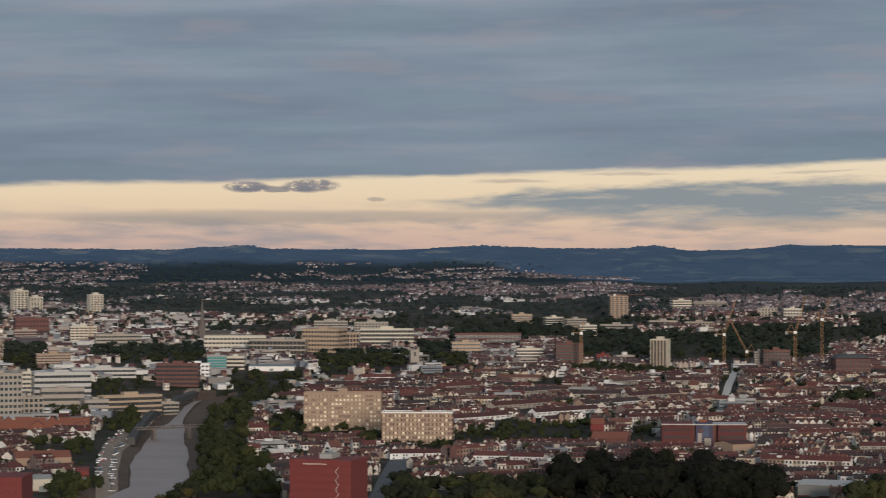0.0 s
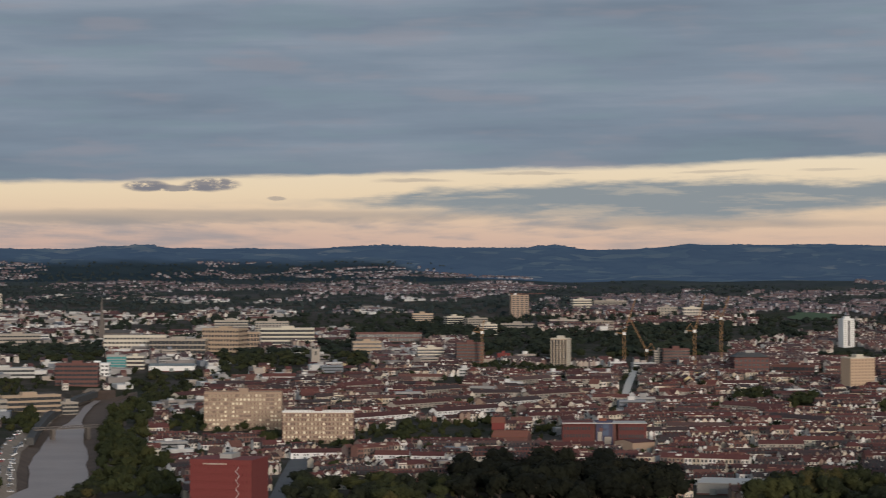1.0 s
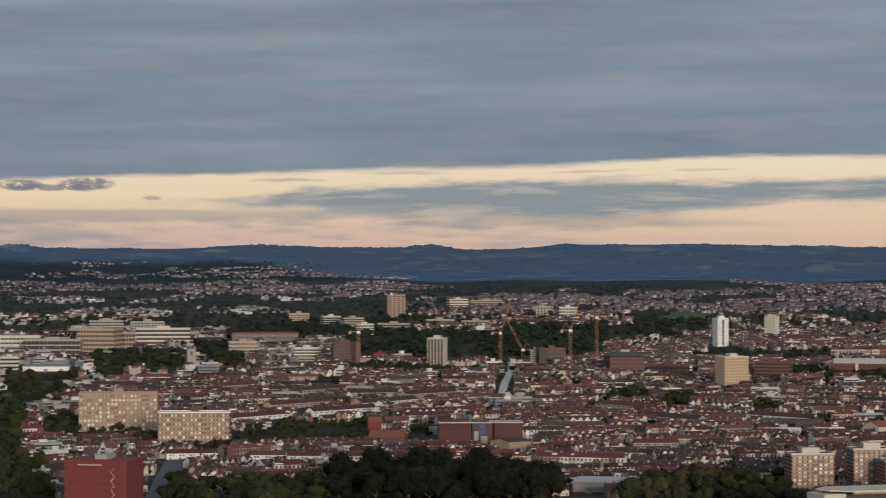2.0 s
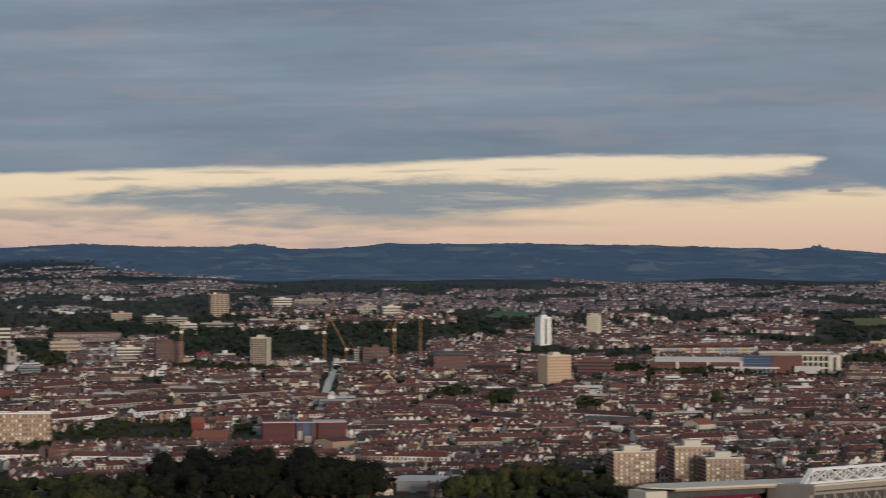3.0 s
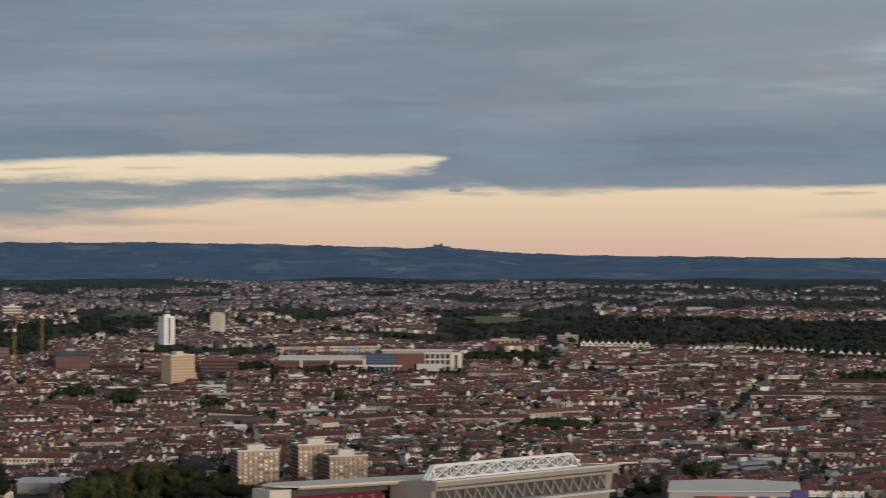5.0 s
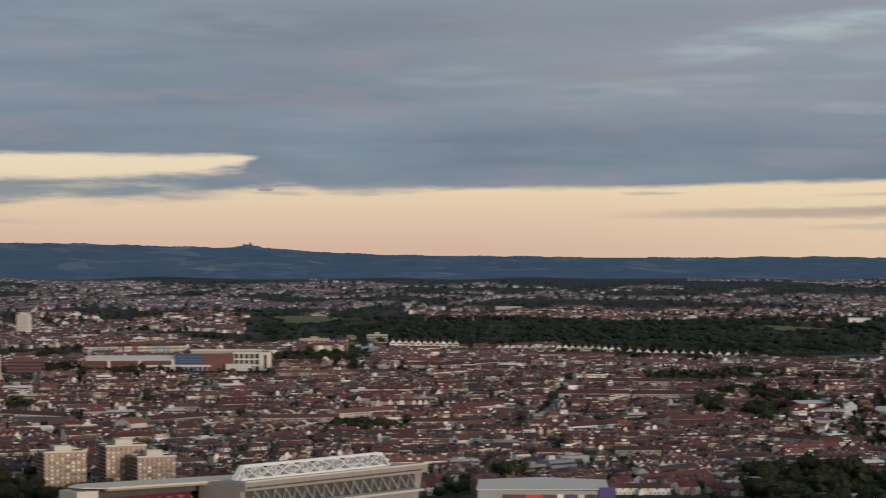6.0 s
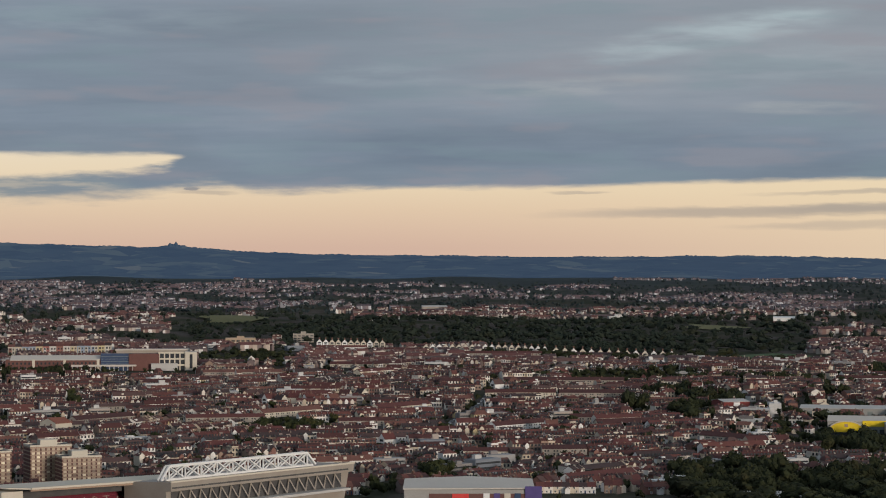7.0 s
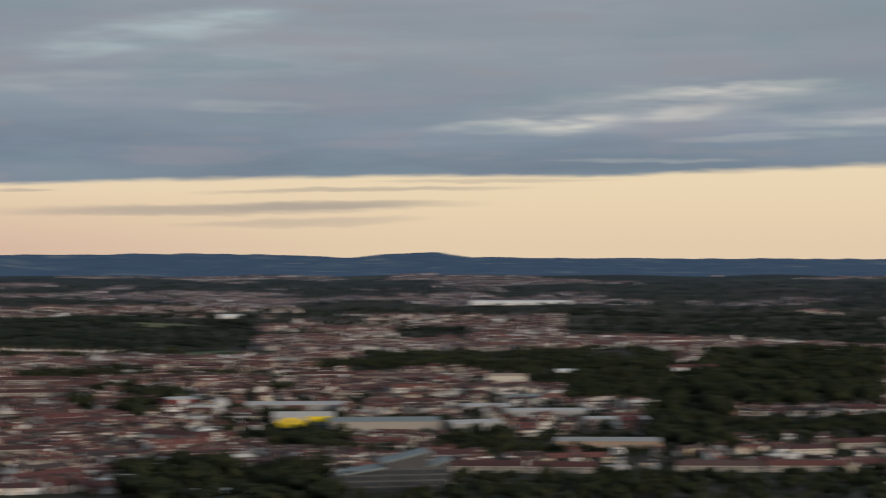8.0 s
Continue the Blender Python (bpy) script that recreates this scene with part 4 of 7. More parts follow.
def gabled(bm, w, y0, y1, h, up):
    """Walls with gables at the ends of x."""
    box(bm, -w / 2, w / 2, y0, y1, 0, h)
    prof = [(y0, h), (y1, h), ((y0 + y1) / 2, h + up)]
    a = [bm.verts.new((-w / 2, y, z)) for y, z in prof]
    b = [bm.verts.new((w / 2, y, z)) for y, z in prof]
    bm.faces.new(a[::-1])
    bm.faces.new(b)
    for i in range(3):
        j = (i + 1) % 3
        bm.faces.new((a[i], a[j], b[j], b[i]))


def pitched(bm, w, y0, y1, h, up, over=0.3, thick=0.18):
    """Two roof slopes with thickness, ridge along x."""
    mid, half = (y0 + y1) / 2, (y1 - y0) / 2
    for s in (-1, 1):
        low = (mid + s * (half + over), h - up * over / half + 0.05)
        top = (mid, h + up + 0.05)
        out = [(low[0], low[1]), (top[0], top[1]), (top[0], top[1] + thick), (low[0], low[1] + thick)]
        a = [bm.verts.new((-w / 2 - 0.1, y, z)) for y, z in out]
        b = [bm.verts.new((w / 2 + 0.1, y, z)) for y, z in out]
        bm.faces.new(a)
        bm.faces.new(b[::-1])
        for i in range(4):
            j = (i + 1) % 4
            bm.faces.new((a[j], a[i], b[i], b[j]))
    bmesh.ops.recalc_face_normals(bm, faces=bm.faces[:])


def house_parts():
    """Meshes for one house 1 storey unit: width 5.5, depth 8.5, walls 5.6, rise 2.8."""
    p = HOUSE_PARTS
    bm = bmesh.new()
    gabled(bm, 5.5, -4.25, 4.25, 5.6, 2.8)
    p["wall"] = finished(bm, "wall", M_WALL)
    bm = bmesh.new()
    pitched(bm, 5.5, -4.25, 4.25, 5.6, 2.8)
    p["roof"] = finished(bm, "roof", M_ROOF)
    bm = boxes((2.3, 3.1, -.8, .8, 7.0, 9.6), (2.2, 3.2, -.9, .9, 9.6, 9.8))
    for i in range(3):
        bmesh.ops.create_cone(bm, cap_ends=True, segments=6, radius1=.17, radius2=.14, depth=.6, matrix=pose(2.7, -.5 + .5 * i, 10.1))
    p["chimney"] = finished(bm, "chimney", M_STACK)
    p["window"] = finished(boxes((-.62, -.5, -.08, .08, 0, 1.5), (.5, .62, -.08, .08, 0, 1.5), (-.5, .5, -.08, .08, 1.42, 1.5), (-.7, .7, -.16, .08, -.08, .08), (-.04, .04, -.06, .06, .08, 1.42)), "window", M_WHITE)
    bm = bmesh.new()
    bm.from_mesh(p["window"])
    first = len(bm.faces)
    box(bm, -.5, .5, -.03, .03, .08, 1.42)
    bm.faces.ensure_lookup_table()
    for f in bm.faces[first:]:
        f.material_index = 1
    bm.to_mesh(p["window"])
    bm.free()
    p["window"].materials.append(M_GLASS)
    p["door"] = finished(boxes((-.45, .45, -.06, .06, 0, 2.05), (-.55, .55, -.10, .02, 2.05, 2.4)), "door", M_BLUE)
    wing = bmesh.new()
    prism(wing, [(-1.5, 0), (1.5, 0), (1.5, 4.2), (0, 5.5), (-1.5, 4.2)], 4.25, 8.0)
    bmesh.ops.recalc_face_normals(wing, faces=wing.faces[:])
    p["wing"] = finished(wing, "back_wing", M_WALL)
    cover = bmesh.new()
    prism(cover, [(-1.75, 4.05), (0, 5.58), (1.75, 4.05), (1.75, 4.22), (0, 5.76), (-1.75, 4.22)], 4.1, 8.2)
    bmesh.ops.recalc_face_normals(cover, faces=cover.faces[:])
    p["cover"] = finished(cover, "wing_roof", M_ROOF)


HOUSE_WORDS = ["terraced house with cream render and a brown tile roof", "narrow terraced house with a weathered clay roof", "terraced house with pale walls, sash windows and a chimney"]


def build_near_houses(items):
    house_parts()
    p = HOUSE_PARTS
    rng = np.random.default_rng(17)
    for k, (x, y, angle, w, deep, tall, up, gable, stack, small, hip, run) in enumerate(items):
        thing = new("house")
        flip = 0 if rng.random() < .5 else 180
        thing.matrix_basis = pose(x, y, float(land(x, y)) - .5, 0, 0, math.degrees(angle) + flip) @ Matrix.Diagonal((w / 5.5, deep / 8.5, (tall + up) / 8.4, 1))
        tagged(thing, HOUSE_WORDS[k % 3], "house", "terraced houses")
        part("wall", p["wall"], None, thing)
        roof = part("roof", p["roof"], None, thing)
        if stack:
            part("chimney", p["chimney"], None, roof)
        for face in (-1, 1):
            for along, lift in ((-1.3, .9), (0.2, 3.7)):
                part("window", p["window"], None, thing, m=pose(along, face * 4.28, lift + .4, 0, 0, 0 if face < 0 else 180))
        part("door", p["door"], None, thing, m=pose(1.35, -4.27, .5))
        if rng.random() < .6:
            part("back_wing", p["wing"], None, thing, m=pose(-.9, 0, 0))
            part("wing_roof", p["cover"], None, thing, m=pose(-.9, 0, 0))

# ---- buildings that stand out ----
PANE = {}


def pane_mesh(w, h, mat):
    key = (round(w, 2), round(h, 2), mat.name)
    if key not in PANE:
        bm = bmesh.new()
        box(bm, -w / 2, w / 2, -0.10, 0.10, 0, h)
        data = bpy.data.meshes.new("window")
        bm.to_mesh(data)
        bm.free()
        data.materials.append(mat)
        PANE[key] = data
    return PANE[key]


def block(name, label, category, bearing, d, w, h, deep, turn=0.0, floors=6, bays=10, wall=None, pane=None, trim=None, roof=None, sides=2, plant=0.3, group="", single=True, piers=True, fill=0.62, cap=None, house=None, band_mat=None, ribbon=False):
    """A flat-roofed building: body, floor bands, piers, windows front and side, parapet, roof and roof house."""
    wall, pane, roof = wall or M_CREAM, pane or M_GLASS, roof or M_DARK
    trim = trim or wall
    thing = new(name)
    thing.matrix_basis = stand(bearing, d, turn)
    tagged(thing, label, category, group)
    hw = w / 2
    part("wall", boxes((-hw, hw, 0, deep, 0, h)), wall, thing)
    step = (h - 0.8) / floors
    band = None
    for i in range(floors + 1):
        if band is None:
            band = part("floor_band", boxes((-hw - .25, hw + .25, -.25, deep + .25, 0, step * (1 - fill))), band_mat or trim, thing)
        else:
            part("floor_band", band.data, None, thing, m=pose(0, 0, i * step))
    pier = None
    for i in range(bays + 1 if piers else 0):
        x = -hw + w * i / bays
        if pier is None:
            pier = part("pier", boxes((-.22, .22, -.22, deep + .22, 0, h - .2)), trim, thing, m=pose(x, 0, 0))
        else:
            part("pier", pier.data, None, thing, m=pose(x, 0, 0))
    part("parapet", boxes((-hw - .3, hw + .3, -.3, .1, h, h + .9), (-hw - .3, hw + .3, deep - .1, deep + .3, h, h + .9), (-hw - .3, -hw + .1, .1, deep - .1, h, h + .9), (hw - .1, hw + .3, .1, deep - .1, h, h + .9)), cap or trim, thing)
    part("roof", boxes((-hw + .1, hw - .1, .1, deep - .1, h, h + .35)), roof, thing)
    if plant:
        pw = w * plant
        part("roof_house", boxes((-pw / 2, pw / 2, deep * .3, deep * .8, h + .3, h + 3.2)), house or trim, thing)
    glass_w, glass_h = w / bays * .66, step * fill * .92
    panes = []
    for i in range(floors):
        z = i * step + step * (1 - fill) + .08
        if single:
            for j in range(bays):
                part("window", pane_mesh(glass_w, glass_h, pane), None, thing, m=pose(-hw + w * (j + .5) / bays, -.02, z))
        else:
            side = .03 if ribbon else .17
            panes += [(-hw + w * (j + side) / bays, -hw + w * (j + 1 - side) / bays, -.12, .08, z, z + glass_h) for j in range(bays)]
        n = max(2, int(deep / (w / bays)))
        for s in ((-1, 1) if sides == 2 else (sides,)) if sides else ():
            if not single:
                x = s * hw
                panes += [(x - .12, x + .12, deep * (j + .2) / n, deep * (j + .8) / n, z, z + glass_h) for j in range(n)]
            elif n < 6:
                for j in range(n):
                    part("window", pane_mesh(deep / n * .6, glass_h, pane), None, thing, m=pose(s * (hw + .02), deep * (j + .5) / n, z, 0, 0, 90))
            else:
                part("window", pane_mesh(deep * .9, glass_h, pane), None, thing, m=pose(s * (hw + .02), deep / 2, z, 0, 0, 90))
    if panes:
        part("window_grid", boxes(*panes), pane, thing)["kind"] = "stuff"
    count = max(1, round(w / deep))
    for i in range(count):
        q = thing.matrix_basis @ Vector((-hw + w * (i + .5) / count, deep / 2, 0))
        TAKEN.append((q.x, q.y, max(w / count, deep) * .6 + 3))
    return thing


# two long council blocks by the river
# their bright panes have the sunset's reflection put into the colour
block("apartment_block", "long buff nine-storey apartment block with rows of lit-looking windows", "apartment block", -2.33, 1694, 52.6, 25.9, 14, -4, 9, 20, M_BRICK, M_PANEL, M_BROWN, plant=.12, fill=.62, band_mat=M_BROWN)
block("apartment_block", "long pale six-storey apartment block with a white frame", "apartment block", -0.60, 1575, 45.0, 20.2, 13, -4, 7, 18, M_BRICK, M_PANEL, M_BRICK, plant=.1, fill=.62, band_mat=M_BROWN, cap=M_WHITE)
for bearing, d in ((-2.9, 1655), (-2.0, 1655), (-1.2, 1560), (-.6, 1560), (.1, 1560)):
    take(bearing, d, 26)
# tower blocks
block("tower_block", "white-banded tan tower block with vertical stripes of windows", "tower block", 4.98, 2368, 15.7, 27.6, 15, -14, 13, 5, M_TAN, M_GLASS, M_CREAM, plant=.4, fill=.86, band_mat=M_TAN)
block("tower_block", "slim bright white tower block with a dark window stripe", "tower block", 11.62, 2640, 12.6, 29.6, 11, 28, 14, 3, M_WHITE, M_METAL, M_WHITE, plant=.5, fill=.45)
part("stair_window", boxes((-1.1, 1.1, -.45, -.26, 2, 28.4)), M_DARK, bpy.data.objects["tower_block.001"], "dark stair window stripe")
block("tower_block", "slim cream tower block on the hillside", "tower block", 12.69, 2852, 13.0, 25.4, 11, -24, 12, 3, M_CREAM, M_TAN, M_CREAM, plant=.5, fill=.45)
block("tower_block", "square orange-tan tower block with rows of small windows", "tower block", 11.93, 2098, 23.0, 26.0, 15, 32, 10, 7, M_BUFF, M_BROWN, M_BUFF, plant=.3, fill=.5, house=M_CREAM, cap=M_CREAM)
for d in (2088, 2070, 2050, 2030):
    take(11.93, d, 17)
for d in (2620, 2595):
    take(11.62, d, 14)
for bearing, d, w, h in ((-9.69, 3457, 20.5, 25.3), (-9.33, 3431, 17.2, 18.0), (-7.97, 3400, 17.9, 24.1)):
    block("tower_block", "far cream tower block above dark trees", "tower block", bearing, d, w, h, 14, 20, 10, 4, M_CREAM, M_GLASS, M_CREAM, single=False, piers=True, plant=.4, group="far tower blocks")
block("tower_block", "far brown tower block under construction", "tower block", 4.08, 3275, 23.2, 31.4, 14, 10, 12, 4, M_BROWN, M_GLASS, M_BROWN, single=False, plant=.3)
for (bearing, d, w, h), floors, bays in (((13.67, 1287, 23.8, 20.3), 10, 8), ((15.05, 1299, 22.9, 22.3), 11, 8), ((15.75, 1281, 21.7, 17.9), 9, 8)):
    block("tower_block", "buff council tower block with white-banded balconies and a roof house", "tower block", bearing, d, w * .93, h, 15, 14, floors, bays, M_BRICK, M_PANEL, M_BRICK, plant=.42, group="tower blocks by the stadium", fill=.66, house=M_CREAM, band_mat=M_BROWN, cap=M_CREAM)

# river side and offices
block("warehouse", "great red brick warehouse with a flat grey roof", "warehouse", -2.84, 1085, 28, 33, 22, -20, 9, 14, M_RED, M_RED, M_RED, roof=M_DARK, plant=.2, fill=.45, house=M_GREY)
block("warehouse", "dark red brick warehouse at the water", "warehouse", -10.35, 1090, 26, 34, 24, -12, 9, 9, M_RED, M_RED, M_RED, roof=M_GREY, plant=0, fill=.5)
OFFICES = [
    # label, bearing, distance, width, height, depth, turn, floors, bays, wall, pane, trim
    ("white stepped offices with ribbon windows", -10.17, 1790, 31.9, 33.9, 18, 10, 8, 10, M_GREY, M_GLASS, M_WHITE),
    ("cream stair tower beside glazed offices", -9.51, 2101, 10.6, 19.2, 12, 0, 5, 3, M_CREAM, M_GLASS, M_CREAM),
    ("long grey glazed office with a flat roof", -8.74, 2083, 46.6, 20.0, 22, 8, 4, 12, M_SLATE, M_GLASS, M_METAL),
    ("pale office with a row of columns", -8.74, 1917, 32.4, 15.8, 14, 5, 3, 14, M_STONE, M_GLASS, M_STONE),
    ("white curved offices with balconies", -9.67, 1820, 31.6, 15.8, 16, 12, 4, 9, M_WHITE, M_GLASS, M_WHITE),
    ("cream terrace of offices by the quay", -7.15, 1950, 49.0, 12.5, 12, 24, 3, 20, M_CREAM, M_GLASS, M_CREAM),
    ("white rendered corner building by the quay", -6.29, 2023, 14.3, 9.7, 12, 20, 3, 4, M_WHITE, M_GLASS, M_WHITE),
    ("white workshop with a shallow roof", -7.97, 1904, 18.3, 9.6, 14, 15, 2, 4, M_WHITE, M_GLASS, M_WHITE),
    ("purple-brown brick apartment block with balconies", -6.14, 2256, 38.1, 20.1, 16, -8, 5, 10, M_BRICK, M_GLASS, M_BRICK),
    ("white panelled offices by the docks", -5.69, 2322, 23.3, 11.7, 14, -8, 3, 6, M_WHITE, M_GLASS, M_WHITE),
    ("teal-glazed office block near the river", -5.23, 2369, 17.9, 13.5, 14, -6, 5, 5, M_TEAL, M_TEAL, M_GREY),
    ("red brick offices with a pale ground floor", -4.81, 2372, 17.3, 11.9, 14, -6, 3, 5, M_RED, M_GLASS, M_CREAM),
    ("long red-brown office building", -9.43, 2929, 38.8, 17.4, 20, 6, 3, 10, M_RED, M_GLASS, M_BRICK),
    ("red and white chequered apartments", -9.58, 2812, 24.4, 12.2, 14, 6, 4, 10, M_RED, M_GLASS, M_WHITE),
    ("brown office with ribbon windows", -8.27, 2752, 28.3, 15.7, 16, 4, 5, 6, M_BROWN, M_GLASS, M_CREAM),
    ("pale long low office by trees", -7.47, 2693, 49.2, 12.3, 16, 6, 3, 12, M_STONE, M_GLASS, M_STONE),
    ("white-roofed museum sheds by the dock", -7.81, 2288, 58.5, 8.4, 20, 6, 2, 14, M_GREY, M_GLASS, M_METAL),
    ("brown stone warehouse turned into flats", -8.95, 2344, 31.1, 10.7, 18, 4, 4, 9, M_STONE, M_GLASS, M_BROWN),
    ("long buff office with flat roof", -4.81, 2572, 63.5, 14.1, 18, -4, 3, 16, M_STONE, M_GLASS, M_CREAM),
    ("tan slab of offices", -3.84, 2517, 57.5, 15.0, 18, -10, 3, 14, M_TAN, M_GLASS, M_STONE),
    ("large tan brick office block", -2.85, 2537, 39.4, 23.2, 26, -22, 5, 12, M_BROWN, M_GLASS, M_TAN),
    ("large tan brick office wing", -2.23, 2575, 27.7, 18.8, 22, 24, 4, 8, M_BROWN, M_GLASS, M_TAN),
    ("cream slab of hospital wards", -1.30, 2684, 57.6, 17.8, 18, 0, 4, 18, M_STONE, M_GLASS, M_CREAM),
    ("pale upper hospital ward block", -2.60, 2856, 38.5, 18.9, 14, 0, 6, 10, M_GREY, M_GLASS, M_STONE),
    ("pale upper ward block with a lift house", -1.66, 2833, 38.2, 17.5, 14, 0, 6, 10, M_GREY, M_GLASS, M_STONE),
    ("low red-roofed factory behind trees", 1.05, 2713, 71.9, 9.8, 22, 6, 2, 16, M_STONE, M_GLASS, M_BRICK),
    ("cream offices and flats together", 0.54, 2562, 29.3, 12.3, 14, 6, 3, 8, M_CREAM, M_GLASS, M_CREAM),
    ("red brick flats with balconies", 2.02, 2420, 26.0, 12.2, 14, 6, 4, 8, M_BRICK, M_GLASS, M_CREAM),
    ("dark block wrapped in brown scaffolding", 2.93, 2357, 25.8, 19.4, 18, 4, 6, 8, M_SLATE, M_DARK, M_BRICK),
    ("low red pavilion among trees", 3.70, 2419, 12.2, 7.7, 14, 0, 2, 3, M_RED, M_RED, M_RED),
    ("tall cream terrace on the hill", 1.83, 3129, 25.7, 10.7, 12, 8, 4, 8, M_CREAM, M_GLASS, M_CREAM),
    ("tall pale terrace on the hill", 2.59, 3058, 22.4, 11.2, 12, 20, 4, 7, M_STONE, M_GLASS, M_CREAM),
    ("tall buff terrace on the hill", 3.10, 2995, 26.0, 11.6, 12, 24, 4, 8, M_CREAM, M_GLASS, M_STONE),
    ("long buff terrace on the hill", 4.00, 2917, 37.3, 10.0, 12, -8, 3, 11, M_STONE, M_GLASS, M_STONE),
    ("short cream terrace on the hill", 3.36, 2864, 19.6, 11.8, 12, 10, 4, 6, M_CREAM, M_GLASS, M_CREAM),
    ("far pale crescent on the hill", 5.53, 3488, 27.9, 11.2, 12, 22, 3, 7, M_STONE, M_GLASS, M_CREAM),
    ("far pale crescent bending away", 6.16, 3551, 46.2, 8.1, 12, -6, 3, 9, M_STONE, M_GLASS, M_STONE),
    ("pale row above the trees", 5.10, 2994, 34.2, 8.2, 12, 10, 3, 9, M_STONE, M_GLASS, M_STONE),
    ("pale short row above the trees", 5.90, 3053, 33.5, 7.0, 12, -10, 3, 8, M_BROWN, M_GLASS, M_STONE),
    ("cream tall houses on the rise", 7.48, 3247, 25.2, 11.1, 12, 0, 3, 6, M_CREAM, M_GLASS, M_STONE),
    ("cream tall houses among trees", 8.06, 3221, 23.5, 11.8, 12, 8, 3, 6, M_STONE, M_GLASS, M_CREAM),
    ("brown construction block with open floors", 7.69, 2365, 24.9, 15.7, 18, 6, 5, 7, M_BROWN, M_GLASS, M_BRICK),
    ("white stair core on a building site", 7.29, 2378, 8.7, 14.1, 10, 6, 6, 2, M_WHITE, M_GLASS, M_WHITE),
    ("red brick office with pale bands and a grey roof", 9.42, 2231, 31.1, 15.8, 24, 12, 4, 8, M_DULL_RED, M_GLASS, M_BRICK),
    ("low red brick offices with flat roof", 10.35, 2252, 37.0, 9.3, 14, -6, 2, 10, M_RED, M_GLASS, M_BRICK),
    ("dark red brick apartment blocks", 12.73, 2196, 30.1, 16.1, 16, -12, 5, 8, M_BRICK, M_GLASS, M_BRICK),
    ("tan corner building in the terraces", 20.83, 2664, 21.9, 8.5, 12, 0, 3, 5, M_WHITE, M_GLASS, M_WHITE),
    ("orange-tan low school by trees", 19.38, 2584, 30.7, 8.9, 12, 0, 2, 6, M_TAN, M_GLASS, M_TAN),
]
for label, bearing, d, w, h, deep, turn, floors, bays, wall, pane, trim in OFFICES:
    wall, trim = (M_STONE if m is M_WHITE and "white panelled" not in label else M_TAN if m is M_CREAM and int(d) % 3 == 0 else m for m in (wall, trim))
    block("office_building" if "office" in label else "building", label, "building", bearing, d, w, h, deep, turn, floors, bays, wall, pane, trim, single=d < 1700, piers=bays > 3 and d < 1700, cap=M_WHITE if 'white roof' in label else None, roof=M_METAL if "white" in label else M_DARK, plant=0 if w > 60 else .25, fill=(.62, .5, .74, .44)[int(d * 7 + w * 10) % 4], ribbon=int(d + h * 10) % 5 < 3 or "glazed" in label)


def school():
    """A long school: brick wing under a pale roof, blue glazed hall, dark red stair block, white-framed end and a low canopy."""
    bearing, d, w, h = 16.20, 2221, 169.0, 16.2
    thing = new("school")
    thing.matrix_basis = stand(bearing, d, -2)
    tagged(thing, "long school with brick wing, blue glazed hall and white-framed end", "school")
    u = w / 333

    def at(px):
        return (px - 180.5) * u

    def high(py):
        return (654 - py) * u * .98

    part("brick_wing", boxes((at(14), at(178), 0, 14, 0, high(634))), M_BRICK, thing)
    bm = bmesh.new()
    prism(bm, [(-1.2, high(635)), (14.6, high(628)), (14.6, high(628) + .5), (-1.2, high(635) + .5)], 0, 1)
    for v in bm.verts:
        y, z, x = v.co.x, v.co.z, v.co.y
        v.co = (at(22) + (at(178) - at(22)) * x, y, z)
    bmesh.ops.recalc_face_normals(bm, faces=bm.faces[:])
    part("wing_roof", bm, M_MEMBRANE, thing)
    for px in (60, 114, 172):
        part("stair_bay", boxes((at(px), at(px) + 2.4, -.8, 0, 0, high(633))), M_CREAM, thing)
    for row in range(2):
        for i in range(22):
            part("window", pane_mesh(1.6, 1.9, M_GLASS), None, thing, m=pose(at(20 + i * 7), -.03, 1.8 + row * 4.0))
    part("blue_hall", boxes((at(179), at(233), -1, 14, 0, high(624))), M_BLUE, thing)
    for row in range(4):
        part("glazing_bar", boxes((at(179), at(233), -1.15, -1, high(642) + row * 2.2, high(642) + row * 2.2 + .25)), M_SLATE, thing)
    part("stair_block", boxes((at(228), at(281), -2, 14, 0, high(624))), M_BRICK, thing, "dark red brick block")
    part("upper_hall", boxes((at(205), at(330), 16, 30, 0, high(619))), M_STONE, thing)
    part("upper_roof", boxes((at(203), at(332), 14.5, 31, high(619), high(619) + .9)), M_MEMBRANE, thing)
    part("end_block", boxes((at(280), at(330), 0, 16, 0, high(622))), M_GLASS, thing)
    for i in range(6):
        part("white_post", boxes((at(280 + i * 9), at(280 + i * 9) + 1.1, -.8, 0, 0, high(622))), M_CREAM, thing)
    for py in (622, 633, 644):
        part("white_beam", boxes((at(279), at(331), -.9, .1, high(py) - .8, high(py) + .6)), M_CREAM, thing)
    part("end_tower", boxes((at(326), at(347), -2, 14, 0, high(621))), M_CREAM, thing)
    part("window", boxes((at(334), at(339), -2.1, -1.9, 2, high(625))), M_GLASS, thing)
    part("low_block", boxes((at(267), at(313), -7, 0, 0, high(641))), M_METAL, thing)
    part("canopy", boxes((at(128), at(241), -6, -1, high(646), high(643))), M_MEMBRANE, thing)
    for i in range(14):
        part("canopy_post", boxes((at(130 + i * 8), at(130 + i * 8) + .4, -5.8, -5.4, 0, high(646))), M_WHITE, thing)
    for i in range(9):
        q = thing.matrix_basis @ Vector((at(14 + 41 * i), 10, 0))
        TAKEN.append((q.x, q.y, 26))


